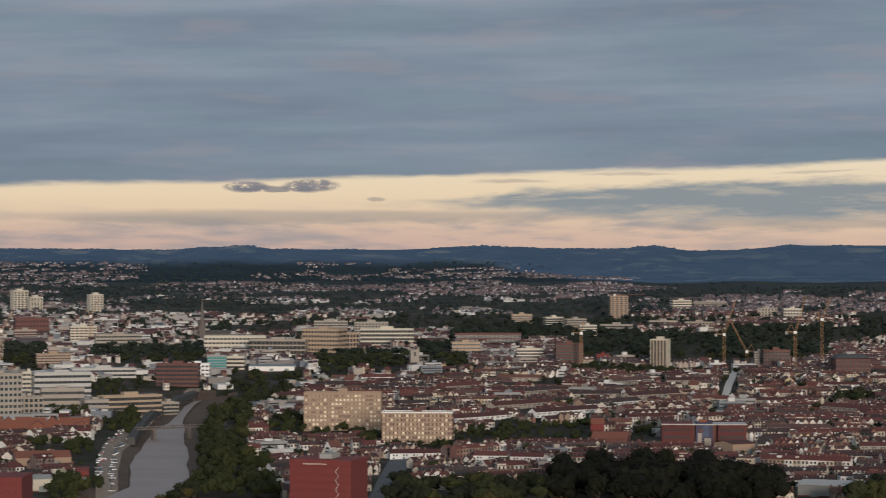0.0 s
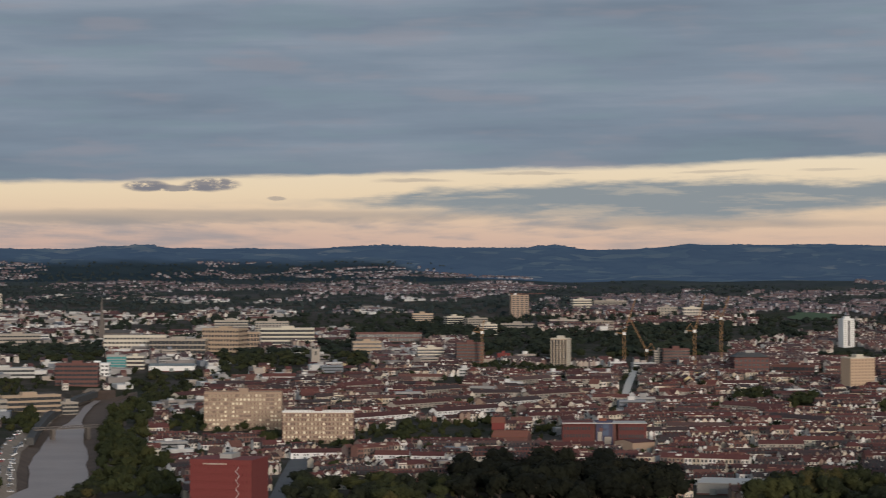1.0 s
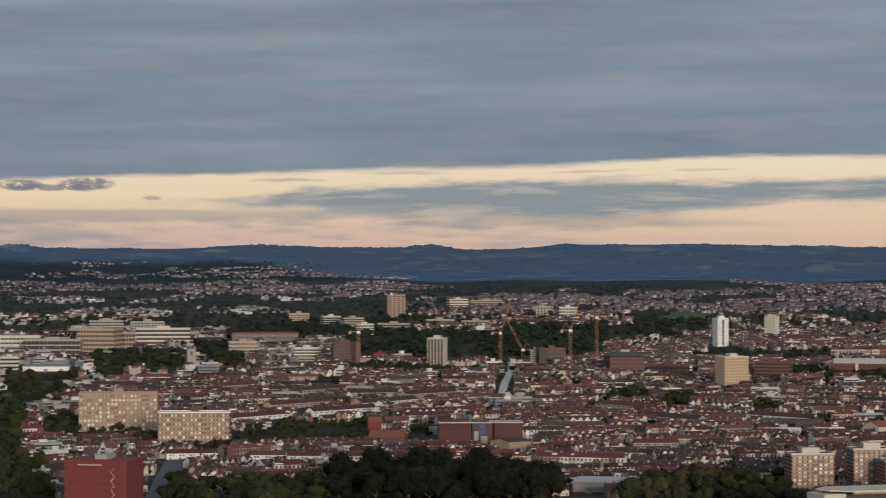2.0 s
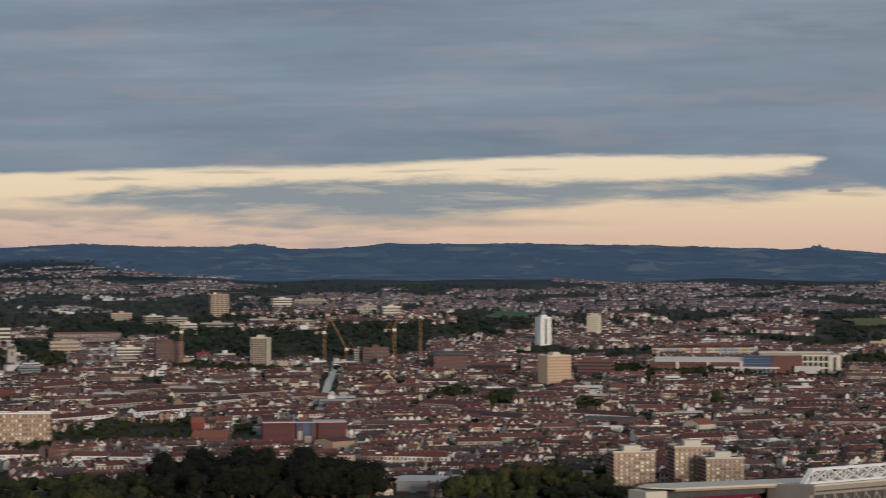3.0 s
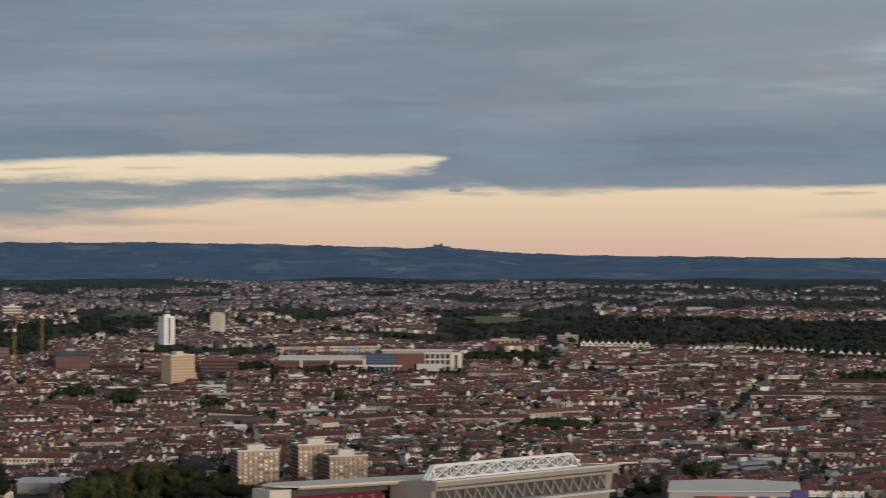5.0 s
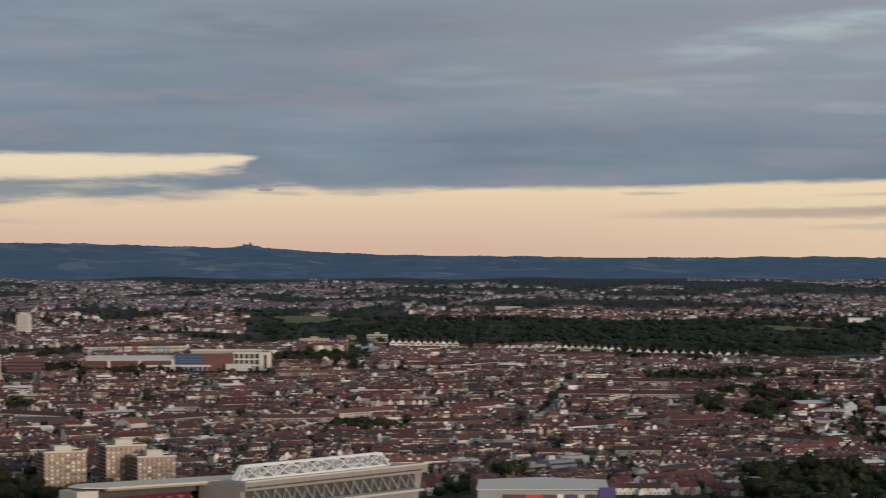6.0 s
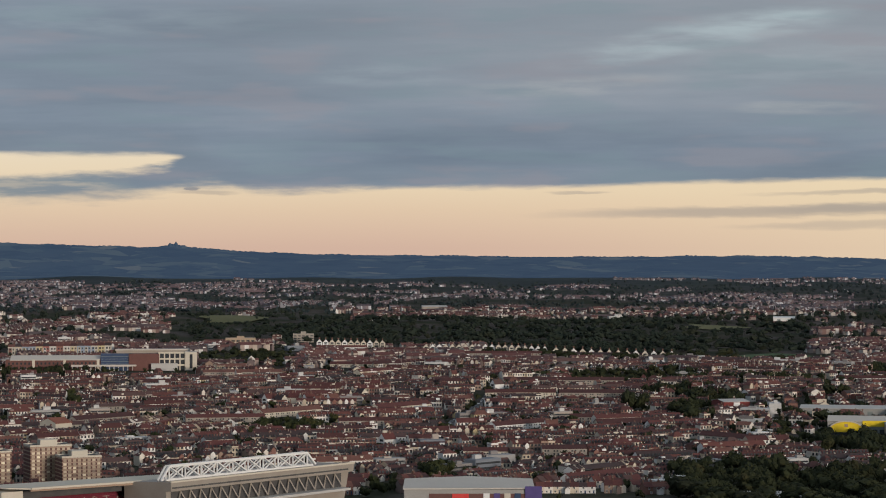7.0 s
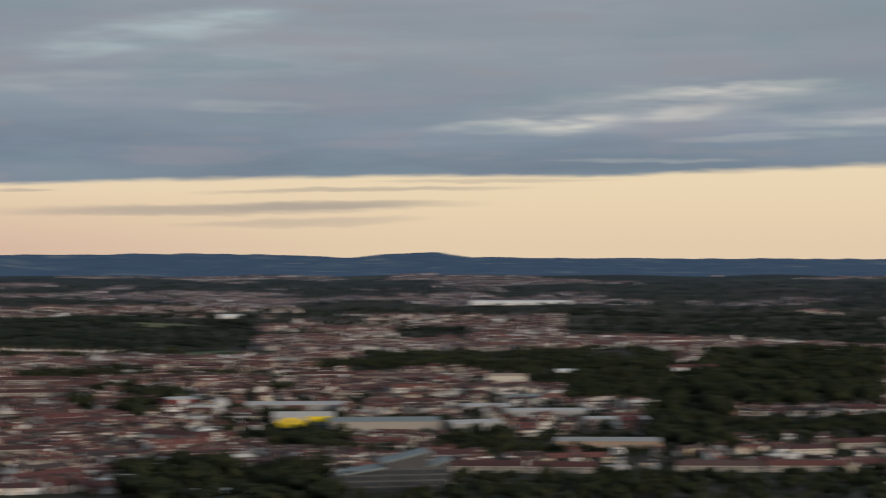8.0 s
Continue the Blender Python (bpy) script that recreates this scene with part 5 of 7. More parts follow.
school()
bearing, d, w, h = 15.25, 2503, 95.5, 10.9
for i in range(15):
    b = bearing + math.degrees(w / d) * (i / 14 - .5)
    thing = new("house")
    thing.matrix_basis = stand(b, d, -2)
    tagged(thing, "tall pastel-painted house in a terrace", "house", "pastel terrace")
    k = w / 14
    part("wall", boxes((-k / 2, k / 2, 0, 9, 0, h * .82)), M_PASTEL, thing)
    bm = bmesh.new()
    pitched(bm, k, 0, 9, h * .82, h * .2)
    part("roof", bm, M_ROOF, thing)
    part("bay", boxes((-k * .36, k * .05, -.9, 0, 0, h * .7)), M_PASTEL, thing)
    for z in (.2, .5):
        part("window", pane_mesh(k * .25, h * .16, M_GLASS), None, thing, m=pose(-k * .15, -.92, h * z))
        part("window", pane_mesh(k * .2, h * .16, M_GLASS), None, thing, m=pose(k * .27, -.02, h * z))
    part("chimney", boxes((k * .4, k * .55, 3.6, 5.2, h * .9, h * 1.2)), M_STACK, thing)
    take(b, d + 4, 9)
    take(b, d - 12, 9)


def grey_hip():
    """A grey hipped roof over the red office."""
    bearing, d, w, h = 9.42, 2231, 31.1, 15.8
    thing = new("roof")
    thing.matrix_basis = stand(bearing, d, 12)
    tagged(thing, "grey metal hipped roof on a red brick office", "roof")
    bm = bmesh.new()
    lower = [(-w / 2 - .8, -.8), (w / 2 + .8, -.8), (w / 2 + .8, 24.8), (-w / 2 - .8, 24.8)]
    upper = [(-w * .28, 7), (w * .28, 7), (w * .28, 17), (-w * .28, 17)]
    a = [bm.verts.new((x, y, h + 1.3)) for x, y in lower]
    b = [bm.verts.new((x, y, h + 5.0)) for x, y in upper]
    for i in range(4):
        j = (i + 1) % 4
        bm.faces.new((a[i], a[j], b[j], b[i]))
    bm.faces.new(b)
    bm.faces.new(a[::-1])
    part("slope", bm, M_DARK, thing)
    part("roof_plant", boxes((-4, 4, 9, 15, h + 5.0, h + 7.0)), M_GREY, thing)


grey_hip()


def bond_details():
    """Pale lettering bars along the cornice and a stair of white marks up the front."""
    thing = new("wall_sign")
    thing.matrix_basis = stand(-2.84, 1085, -20) @ pose(0, -.45, 0)
    tagged(thing, "row of pale letter bars on a brick cornice", "sign")
    for i in range(14):
        part("letter_bar", boxes((-8 + i * .8, -7.55 + i * .8, -.1, .1, 32.0, 32.6)), M_CREAM, thing)
    thing = new("escape_stair")
    thing.matrix_basis = stand(-2.84, 1085, -20) @ pose(8.0, -.5, 0)
    tagged(thing, "white zigzag escape stair up a red brick wall", "stair")
    for i in range(16):
        bm = bmesh.new()
        s = 1 if i % 2 else -1
        bar(bm, (-.8 * s, -.3, i * 1.95), (.8 * s, -.3, (i + 1) * 1.95), .06)
        part("flight", bm, M_WHITE, thing)


bond_details()


def shed(name, label, bearing, d, w, h, deep, turn=0.0, wall=None, roof=None, up=1.6, sign=None):
    """A low hall with a shallow gabled metal roof, its ridge along the front."""
    thing = new(name)
    thing.matrix_basis = stand(bearing, d, turn)
    tagged(thing, label, "shed")
    bm = bmesh.new()
    gabled(bm, w, 0, deep, h, up)
    part("wall", bm, wall or M_GREY, thing)
    bm = bmesh.new()
    pitched(bm, w, 0, deep, h, up, .6, .25)
    part("roof", bm, roof or M_METAL, thing)
    part("plinth", boxes((-w / 2 - .1, w / 2 + .1, -.1, deep + .1, 0, 1.2)), M_BRICK, thing)
    for i in range(max(2, int(w / 12))):
        x = -w / 2 + (i + .5) * w / max(2, int(w / 12))
        part("loading_door", boxes((x - 1.8, x + 1.8, -.15, 0, 0, min(3.6, h * .7))), M_SLATE, thing)
    if sign:
        part("sign_board", boxes((-w * .12, w * .12, -.35, -.1, h * .55, h * .95)), sign, thing)
    count = max(1, round(w / deep))
    for i in range(count):
        q = thing.matrix_basis @ Vector((-w / 2 + w * (i + .5) / count, deep / 2, 0))
        TAKEN.append((q.x, q.y, max(w / count, deep) * .6 + 3))
    return thing


SHEDS_SEEN = [
    ("white-roofed workshop with a dark side", 8.91, 1272, 33.7, 7.6, 30, -10, M_GREY, M_METAL, None),
    ("grey-green roofed retail shed with a white front", -3.97, 2350, 43.0, 7.0, 30, -4, M_WHITE, M_SLATE, None),
    ("blue and white retail shed", 33.41, 1785, 71.0, 6.5, 36, -2, M_GREY, M_METAL, None),
    ("large pale retail shed with a teal roof", 35.50, 1595, 71.1, 9.5, 42, 4, M_STONE, M_SLATE, None),
    ("white gabled workshop on the estate", 37.67, 1598, 34.0, 7.7, 28, 20, M_GREY, M_METAL, None),
    ("long white-roofed warehouse on the estate", 37.85, 1775, 34.5, 4.9, 26, 4, M_STONE, M_METAL, None),
    ("long pale warehouse with metal roof", 39.26, 1717, 54.9, 6.3, 26, 6, M_GREY, M_METAL, None),
    ("low white-roofed depot by trees", 40.89, 1653, 41.5, 5.3, 26, 10, M_GREY, M_METAL, None),
    ("grey-roofed depot among trees", 38.87, 1841, 37.9, 5.5, 24, 4, M_GREY, M_SLATE, None),
    ("long brown hall with grey roof", 40.66, 1487, 62.9, 6.8, 26, 2, M_BROWN, M_GREY, None),
    ("far white long distribution shed", 38.65, 3369, 136.2, 6.9, 40, 2, M_WHITE, M_WHITE, None),
    ("tan hall with a rounded roof", 38.32, 2024, 31.0, 10.2, 20, 4, M_CREAM, M_TAN, None),
    ("small white pavilion before trees", 39.69, 2136, 14.6, 6.3, 12, 0, M_WHITE, M_WHITE, None),
    ("red-fronted garage with a white roof", 30.84, 1804, 20.6, 8.2, 22, 24, M_RED, M_METAL, M_WHITE),
    ("white bungalow with a flat roof", 29.36, 1294, 12.4, 5.9, 14, -6, M_WHITE, M_METAL, None),
    ("long brown-roofed boatyard shed", -9.18, 1452, 32.2, 7.0, 20, 6, M_BROWN, M_TERRA, None),
    ("cream warehouse by the quay", -9.42, 1302, 20.2, 8.3, 18, 6, M_CREAM, M_GREY, None),
    ("red corrugated store by the quay", -8.31, 1354, 7.7, 8.0, 14, 0, M_RED, M_RED, None),
    ("white domed-looking sports hall", -9.72, 1735, 20.6, 9.5, 20, 4, M_CREAM, M_METAL, None),
    ("brown gabled chapel hall with tiled roof", 6.94, 1509, 17.0, 8.3, 18, 38, M_BROWN, M_ROOF, None),
    ("orange-roofed brick school hall", 3.84, 1547, 22.6, 7.8, 18, -8, M_BRICK, M_TERRA, None),
    ("red brick building with a gable", 3.58, 1624, 8.9, 10.0, 12, 0, M_RED, M_TERRA, None),
    ("yellow-gabled hall in the terraces", 15.34, 1634, 13.8, 8.6, 16, 40, M_CREAM, M_TERRA, None),
    ("row with dark slate roofs", 13.13, 1691, 41.7, 7.7, 14, -14, M_BRICK, M_DARK, None),
    ("far white school building", 23.87, 3301, 34.0, 6.5, 16, 4, M_STONE, M_METAL, None),
    ("far pale factory among houses", 31.92, 3092, 26.8, 6.4, 20, 0, M_WHITE, M_WHITE, None),
]
for label, bearing, d, w, h, deep, turn, wall, roof, sign in SHEDS_SEEN:
    shed("hall" if "hall" in label else "shed", label, bearing, d, w, max(3.0, h - 1.2), deep, turn, wall, roof, 1.4 if roof is not M_TERRA else 3.0, sign)


def yellow_store():
    bearing, d, w, h = 33.61, 1615, 39.8, 9.2
    thing = new("store")
    thing.matrix_basis = stand(bearing, d)
    tagged(thing, "grey store with a bright yellow arch and fascia", "store")
    part("wall", boxes((-w / 2, w / 2, 0, 40, 0, h * .98)), M_GREY, thing)
    bm = bmesh.new()
    span, low = w * .52, h * .42

    def bow(x0, x1, z0, rise):
        mid, half = (x0 + x1) / 2, (x1 - x0) / 2
        return [(mid - half * math.cos(math.pi * i / 16), z0 + rise * math.sin(math.pi * i / 16)) for i in range(17)]

    x0, x1 = -w * .46, -w * .46 + span
    prism(bm, [(x0, low * .6)] + bow(x0, x1, low, h * .55) + [(x1, low * .6)], -1.6, 0)
    bmesh.ops.recalc_face_normals(bm, faces=bm.faces[:])
    part("arched_front", bm, M_YELLOW, thing)
    bm = bmesh.new()
    arc = bow(x0 - .4, x1 + .4, low, h * .55 + .5)
    for p, q in zip(arc, arc[1:]):
        bar(bm, (p[0], -1.7, p[1]), (q[0], -1.7, q[1]), .35)
    part("arch_rim", bm, M_CREAM, thing)
    part("arch_window", boxes((x0 + 1, x1 - 1, -1.4, 0, 0, low * .55)), M_GLASS, thing)
    part("roof_mark", boxes(((x0 + x1) / 2 - 1.1, (x0 + x1) / 2 + 1.1, -1.75, -1.6, h * .62, h * .82)), M_BROWN, thing)
    bm = bmesh.new()
    pitched(bm, w, 0, 40, h, 2.2, .5, .3)
    part("roof", bm, M_MEMBRANE, thing)
    part("fascia", boxes((x1, w / 2, -.6, 0, h * .66, h * 1.06)), M_YELLOW, thing)
    part("trade_wall", boxes((x1 + .5, w / 2 - .5, -.3, 0, 0, h * .6)), M_SLATE, thing)
    for i in range(4):
        part("window", boxes((x1 + 2 + i * 4.4, x1 + 5 + i * 4.4, -.42, -.3, .4, h * .45)), M_GLASS, thing)
    take(bearing, d + 20, w * .55)


yellow_store()


def glass_office():
    bearing, d, w, h = 35.76, 1251, 55.7, 20.6
    thing = new("office_building")
    thing.matrix_basis = stand(bearing, d, 6)
    tagged(thing, "low stepped office with sloping grey-green roofs and glass", "office")
    for i, (a, b, z) in enumerate(((-.5, -.1, .62), (-.12, .3, 1.0), (.28, .5, .8))):
        bm = bmesh.new()
        prism(bm, [(a * w, 0), (b * w, 0), (b * w, h * z), (a * w, h * z * .72)], 0 + i * 2, 26)
        bmesh.ops.recalc_face_normals(bm, faces=bm.faces[:])
        part("wall", bm, M_DARK, thing)
        bm = bmesh.new()
        prism(bm, [(a * w - .6, h * z * .72), (b * w + .6, h * z), (b * w + .6, h * z + .7), (a * w - .6, h * z * .72 + .7)], i * 2 - 1.2, 27)
        bmesh.ops.recalc_face_normals(bm, faces=bm.faces[:])
        part("roof", bm, M_SLATE, thing)
        for k in range(4):
            part("glazing", boxes((a * w + 1, b * w - 1, i * 2 - .12, i * 2 + .1, 1 + k * h * .14, 1 + k * h * .14 + h * .09)), M_GLASS, thing)
    take(bearing, d + 12, w * .6)


glass_office()


def mural_factory():
    bearing, d, w, h = 6.03, 1555, 52.6, 15.6
    m = stand(bearing, d, 4)
    thing = new("factory")
    thing.matrix_basis = m
    tagged(thing, "long red brick factory with a painted end wall", "factory")
    part("wall", boxes((-w * .5, -w * .13, 0, 16, 0, h)), M_DULL_RED, thing, "red brick west wing")
    part("wall", boxes((w * .16, w * .5, -3, 16, 0, h * .92)), M_DULL_RED, thing, "red brick east wing")
    part("stair_tower", boxes((-w * .1, w * .10, -2, 12, 0, h * 1.02)), M_NAVY, thing, "dark blue painted wall")
    part("link", boxes((-w * .13, w * .16, 1, 15, 0, h * .9)), M_BRICK, thing)
    for i, (a, b, c, e) in enumerate(((-.08, -.03, .2, .6), (-.02, .05, .45, .9), (.0, .08, .1, .4), (-.06, .02, .62, .75))):
        part("painted_shape", boxes((a * w, b * w, -2.2, -2.0, h * c, h * e)), (M_STONE, M_BLUE, M_STONE, M_BRICK)[i], thing)
    part("roof", boxes((-w * .5 - .4, w * .5 + .4, -3.4, 16.4, h * .92 + .1, h * .92 + .7)), M_METAL, thing)
    part("roof_box", boxes((-w * .06, w * .03, 2, 6, h * .92 + .7, h * 1.12)), M_TERRA, thing, "orange-brown box on the roof")
    for row in range(3):
        for i in range(9):
            part("window", pane_mesh(1.1, 2.0, M_GLASS), None, thing, m=pose(w * .19 + i * w * .033, -3.05, 1 + row * h * .3))
            part("window", pane_mesh(1.1, 2.0, M_GLASS), None, thing, m=pose(-w * .47 + i * w * .036, -.05, 1 + row * h * .3))
    take(bearing, d + 6, w * .55)


mural_factory()


def spire():
    bearing, d, w, h = -5.56, 2796, 17.9, 49.2
    thing = new("church")
    thing.matrix_basis = stand(bearing, d)
    tagged(thing, "brown stone church with a tall slender spire", "church")
    part("tower", boxes((-3.4, 3.4, -3.4, 3.4, 0, h * .34)), M_WEATHERED, thing)
    for sx in (-1, 1):
        for sy in (-1, 1):
            bm = bmesh.new()
            bmesh.ops.create_cone(bm, cap_ends=True, segments=4, radius1=.9, radius2=.05, depth=7, matrix=pose(sx * 3.0, sy * 3.0, h * .34 + 3.0))
            part("pinnacle", bm, M_WEATHERED, thing)
    bm = bmesh.new()
    bmesh.ops.create_cone(bm, cap_ends=True, segments=8, radius1=2.9, radius2=.12, depth=h * .66, matrix=pose(0, 0, h * .67))
    part("spire", bm, M_WEATHERED, thing)
    bm = bmesh.new()
    gabled(bm, 34, -5, 5, 8, 3.5)
    part("nave", bm, M_WEATHERED, thing, m=pose(14, 6, 0))
    bm = bmesh.new()
    pitched(bm, 34, -5, 5, 8, 3.5)
    part("roof", bm, M_DARK, thing, m=pose(14, 6, 0))
    take(bearing, d, 26)
    bearing, d, w, h = -0.65, 2321, 8.0, 19.6
    thing = new("church")
    thing.matrix_basis = stand(bearing, d, 10)
    tagged(thing, "stone church tower with corner pinnacles among trees", "church")
    part("tower", boxes((-w / 2, w / 2, 0, w, 0, h * .86)), M_STONE, thing)
    part("belfry_opening", boxes((-.9, .9, -.1, .1, h * .55, h * .75)), M_DARK, thing)
    for sx in (-1, 1):
        for y in (.4, w - .4):
            bm = bmesh.new()
            bmesh.ops.create_cone(bm, cap_ends=True, segments=4, radius1=.8, radius2=.05, depth=h * .16, matrix=pose(sx * (w / 2 - .4), y, h * .93))
            part("pinnacle", bm, M_STONE, thing)
    take(bearing, d, 12)


spire()


def crane(label, bearing, d, mast, jib, lean, side, mat):
    """A luffing tower crane: lattice mast, slewing cab, raised lattice jib, back arm and ballast."""
    thing = new("tower_crane")
    thing.matrix_basis = stand(bearing, d)
    tagged(thing, label, "crane", "tower cranes")
    bm = bmesh.new()
    r = 1.1
    for sx in (-r, r):
        for sy in (-r, r):
            bar(bm, (sx, sy, 0), (sx, sy, mast), .22)
    for i in range(int(mast / 3)):
        s = 1 if i % 2 else -1
        for y in (-r, r):
            bar(bm, (-r * s, y, i * 3), (r * s, y, i * 3 + 3), .14)
        for x in (-r, r):
            bar(bm, (x, -r * s, i * 3), (x, r * s, i * 3 + 3), .14)
    part("mast", bm, mat, thing)
    part("cab", boxes((-1.4, 1.4, -2.4, 0, mast, mast + 2.6)), M_WHITE, thing)
    a = radians(lean)
    tip = Vector((side * jib * math.cos(a), 0, mast + 1.5 + jib * math.sin(a)))
    foot = Vector((0, 0, mast + 1.5))
    bm = bmesh.new()
    across = Vector((-math.sin(a) * side, 0, math.cos(a))) * .8
    for o in (across + Vector((0, .7, 0)), across - Vector((0, .7, 0)), -across):
        bar(bm, foot + o, tip + o * .3, .17)
    n = int(jib / 3)
    for i in range(n):
        p, q = foot.lerp(tip, i / n), foot.lerp(tip, (i + 1) / n)
        bar(bm, p + across, q - across, .12)
        bar(bm, p - across, q + across, .12)
    part("jib", bm, mat, thing)
    bm = bmesh.new()
    top = foot + Vector((-side * 4, 0, 7))
    bar(bm, foot, foot + Vector((-side * 8, 0, .5)), .5)
    bar(bm, foot, top, .25)
    bar(bm, top, foot + Vector((-side * 8, 0, .5)), .18)
    part("back_arm", bm, mat, thing)
    bm = bmesh.new()
    bar(bm, top, foot.lerp(tip, .8), .08)
    part("pendant_line", bm, M_DARK, thing)
    part("ballast", boxes((-side * 8 - 1.2, -side * 8 + 1.2, -1.2, 1.2, mast - .5, mast + 2)), M_GREY, thing)
    take(bearing, d, 8)


crane("tall yellow luffing crane over the building site", 6.49, 2425, 27, 36, 72, 1, M_CRANE)
crane("short yellow crane with a raised jib", 7.01, 2402, 12, 34, 62, -1, M_CRANE)
crane("yellow luffing crane with a steep jib", 8.11, 2279, 36, 34, 74, 1, M_CRANE)
crane("tall orange crane with a steep jib", 8.72, 2355, 42, 22, 70, 1, M_CRANE)
crane("slim yellow crane beside scaffolding", 3.20, 2336, 30, 12, 80, 1, M_CRANE)
crane("far red crane with a level jib", 3.97, 3276, 32, 40, 1, 1, M_BRICK)
crane("grey crane beside the office quarter", -8.11, 2748, 26, 22, 65, 1, M_BROWN)
crane("grey crane at the edge of the docks", -10.13, 2419, 30, 22, 60, 1, M_BROWN)


def stadium():
    """The far stand with red seats under a white roof, and the back of the near stand with its roof truss."""
    thing = new("stadium_stand")
    a, b = spot(17.45, 1098), spot(21.85, 1195)
    along = (b - a)
    along.z = 0
    length = along.length
    turn = math.degrees(math.atan2(along.y, along.x))
    thing.matrix_basis = pose(a.x, a.y, 0, 0, 0, turn)
    tagged(thing, "tall greige stadium stand with a white lattice roof truss", "stadium")
    # x along the stand, y away from the lookout
    bm = bmesh.new()
    out = [(0, 0), (26, 0), (26, 20), (1.5, 21.0), (-3.0, 21.0), (-3.0, 17.2), (0, 16.8)]
    for x0, x1 in ((6, length - 1),):
        v0 = [bm.verts.new((x0, y, z)) for y, z in out]
        v1 = [bm.verts.new((x1 + (z - 10) * .25, y, z)) for y, z in out]
        bm.faces.new(v0)
        bm.faces.new(v1[::-1])
        for i in range(len(out)):
            j = (i + 1) % len(out)
            bm.faces.new((v0[j], v0[i], v1[i], v1[j]))
    bmesh.ops.recalc_face_normals(bm, faces=bm.faces[:])
    part("body", bm, M_FASCIA, thing)
    part("dark_band", boxes((7, length - 3, -3.12, -2.95, 18.2, 18.9)), M_DARK, thing)
    part("lower_band", boxes((9, length - 5, -.15, .1, 10.0, 16.6)), M_DARK, thing, "dark band behind the open bracing under the roof")
    k = 17
    for i in range(k):
        x0 = 11 + i * (length - 18) / k
        x1 = x0 + (length - 18) / k
        bm = bmesh.new()
        bar(bm, (x0, -2.6, 10.5), ((x0 + x1) / 2, -.9, 16.6), .26)
        bar(bm, ((x0 + x1) / 2, -.9, 16.6), (x1, -2.6, 10.5), .22)
        part("brace", bm, M_FASCIA, thing)
    part("concourse_roof", boxes((4, length - 6, -7, -.4, 8.9, 10.0)), M_METAL, thing)
    part("gutter_beam", boxes((6, length + 1.8, -3.4, -2.7, 20.9, 21.7)), M_CREAM, thing)
    # the truss along the roof
    truss = new("roof_truss")
    truss.parent = thing
    x0, x1, base, top, yy = 11.0, length * .80, 21.6, 27.6, 4.0
    n = 9
    for y in (yy - 1.0, yy + 1.0):
        bm = bmesh.new()
        bar(bm, (x0 - 2, y, base), (x1 + 4, y, base), .42)
        part("bottom_chord", bm, M_WHITE, truss)
        bm = bmesh.new()
        bar(bm, (x0, y, top), (x1, y, top), .48)
        part("top_chord", bm, M_WHITE, truss)
        for i in range(n):
            p, q = x0 + (x1 - x0) * i / n, x0 + (x1 - x0) * (i + 1) / n
            bm = bmesh.new()
            bar(bm, (p, y, base), (q, y, top), .27)
            bar(bm, (q, y, base), (p, y, top), .27)
            part("cross_brace", bm, M_WHITE, truss)
            bm = bmesh.new()
            bar(bm, (p, y, base), (p, y, top), .28)
            part("post", bm, M_WHITE, truss)
        for p, s in ((x0, -5), (x1, 6)):
            bm = bmesh.new()
            bar(bm, (p, y, top), (p + s, y, base), .4)
            bar(bm, (p, y, base), (p, y, top), .3)
            part("end_strut", bm, M_WHITE, truss)
    for i in range(n + 1):
        p = x0 + (x1 - x0) * i / n
        bm = bmesh.new()
        bar(bm, (p, yy - 1.0, top), (p, yy + 1.0, top), .16)
        part("tie", bm, M_WHITE, truss)
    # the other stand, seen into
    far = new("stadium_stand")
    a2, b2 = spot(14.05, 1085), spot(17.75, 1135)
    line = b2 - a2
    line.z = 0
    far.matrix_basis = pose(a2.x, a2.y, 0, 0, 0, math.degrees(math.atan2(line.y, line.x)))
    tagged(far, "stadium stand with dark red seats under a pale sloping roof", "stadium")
    span = line.length
    bm = bmesh.new()
    v = [bm.verts.new(p) for p in ((0, 0, 21.2), (9, -6, 20.9), (span + 6, -4, 19.9), (span + 6, 14, 20.3), (6, 14, 21.3), (-2, 8, 21.2))]
    bm.faces.new(v)
    bmesh.ops.recalc_face_normals(bm, faces=bm.faces[:])
    deep = bmesh.ops.extrude_face_region(bm, geom=bm.faces[:])
    for p in deep["geom"]:
        if isinstance(p, bmesh.types.BMVert):
            p.co.z -= .6
    bmesh.ops.recalc_face_normals(bm, faces=bm.faces[:])
    part("roof", bm, M_CREAM, far)
    bm = bmesh.new()
    bar(bm, (8.5, -6.2, 20.7), (span + 6, -4.2, 19.7), .42)
    part("roof_edge", bm, M_CREAM, far)
    bm = bmesh.new()
    bar(bm, (8.5, -5.6, 20.0), (span + 6, -3.6, 18.8), .55)
    part("roof_beam", bm, M_BROWN, far)
    # dark block added as the shade under the stand roof
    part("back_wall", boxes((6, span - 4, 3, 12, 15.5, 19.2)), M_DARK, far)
    part("end_wall", boxes((-4, 7, -2, 12, 0, 19.5)), M_CREAM, far)
    part("side_wall", boxes((span - 5, span + 9, -2, 9, 0, 18.6)), M_GREY, far)
    for i in range(14):
        part("seat_row", boxes((7, span - 5.5, 1 + i * .85, 1.9 + i * .85, 2, 7.6 + i * .8)), M_SEAT, far)
    word = bpy.data.curves.new("seat_letters", "FONT")
    word.body, word.size, word.extrude, word.align_x = "BRISTOL", 6.5, .06, "CENTER"
    word.space_character = 1.9
    ob = new("seat_letters", word)
    bpy.context.view_layer.update()
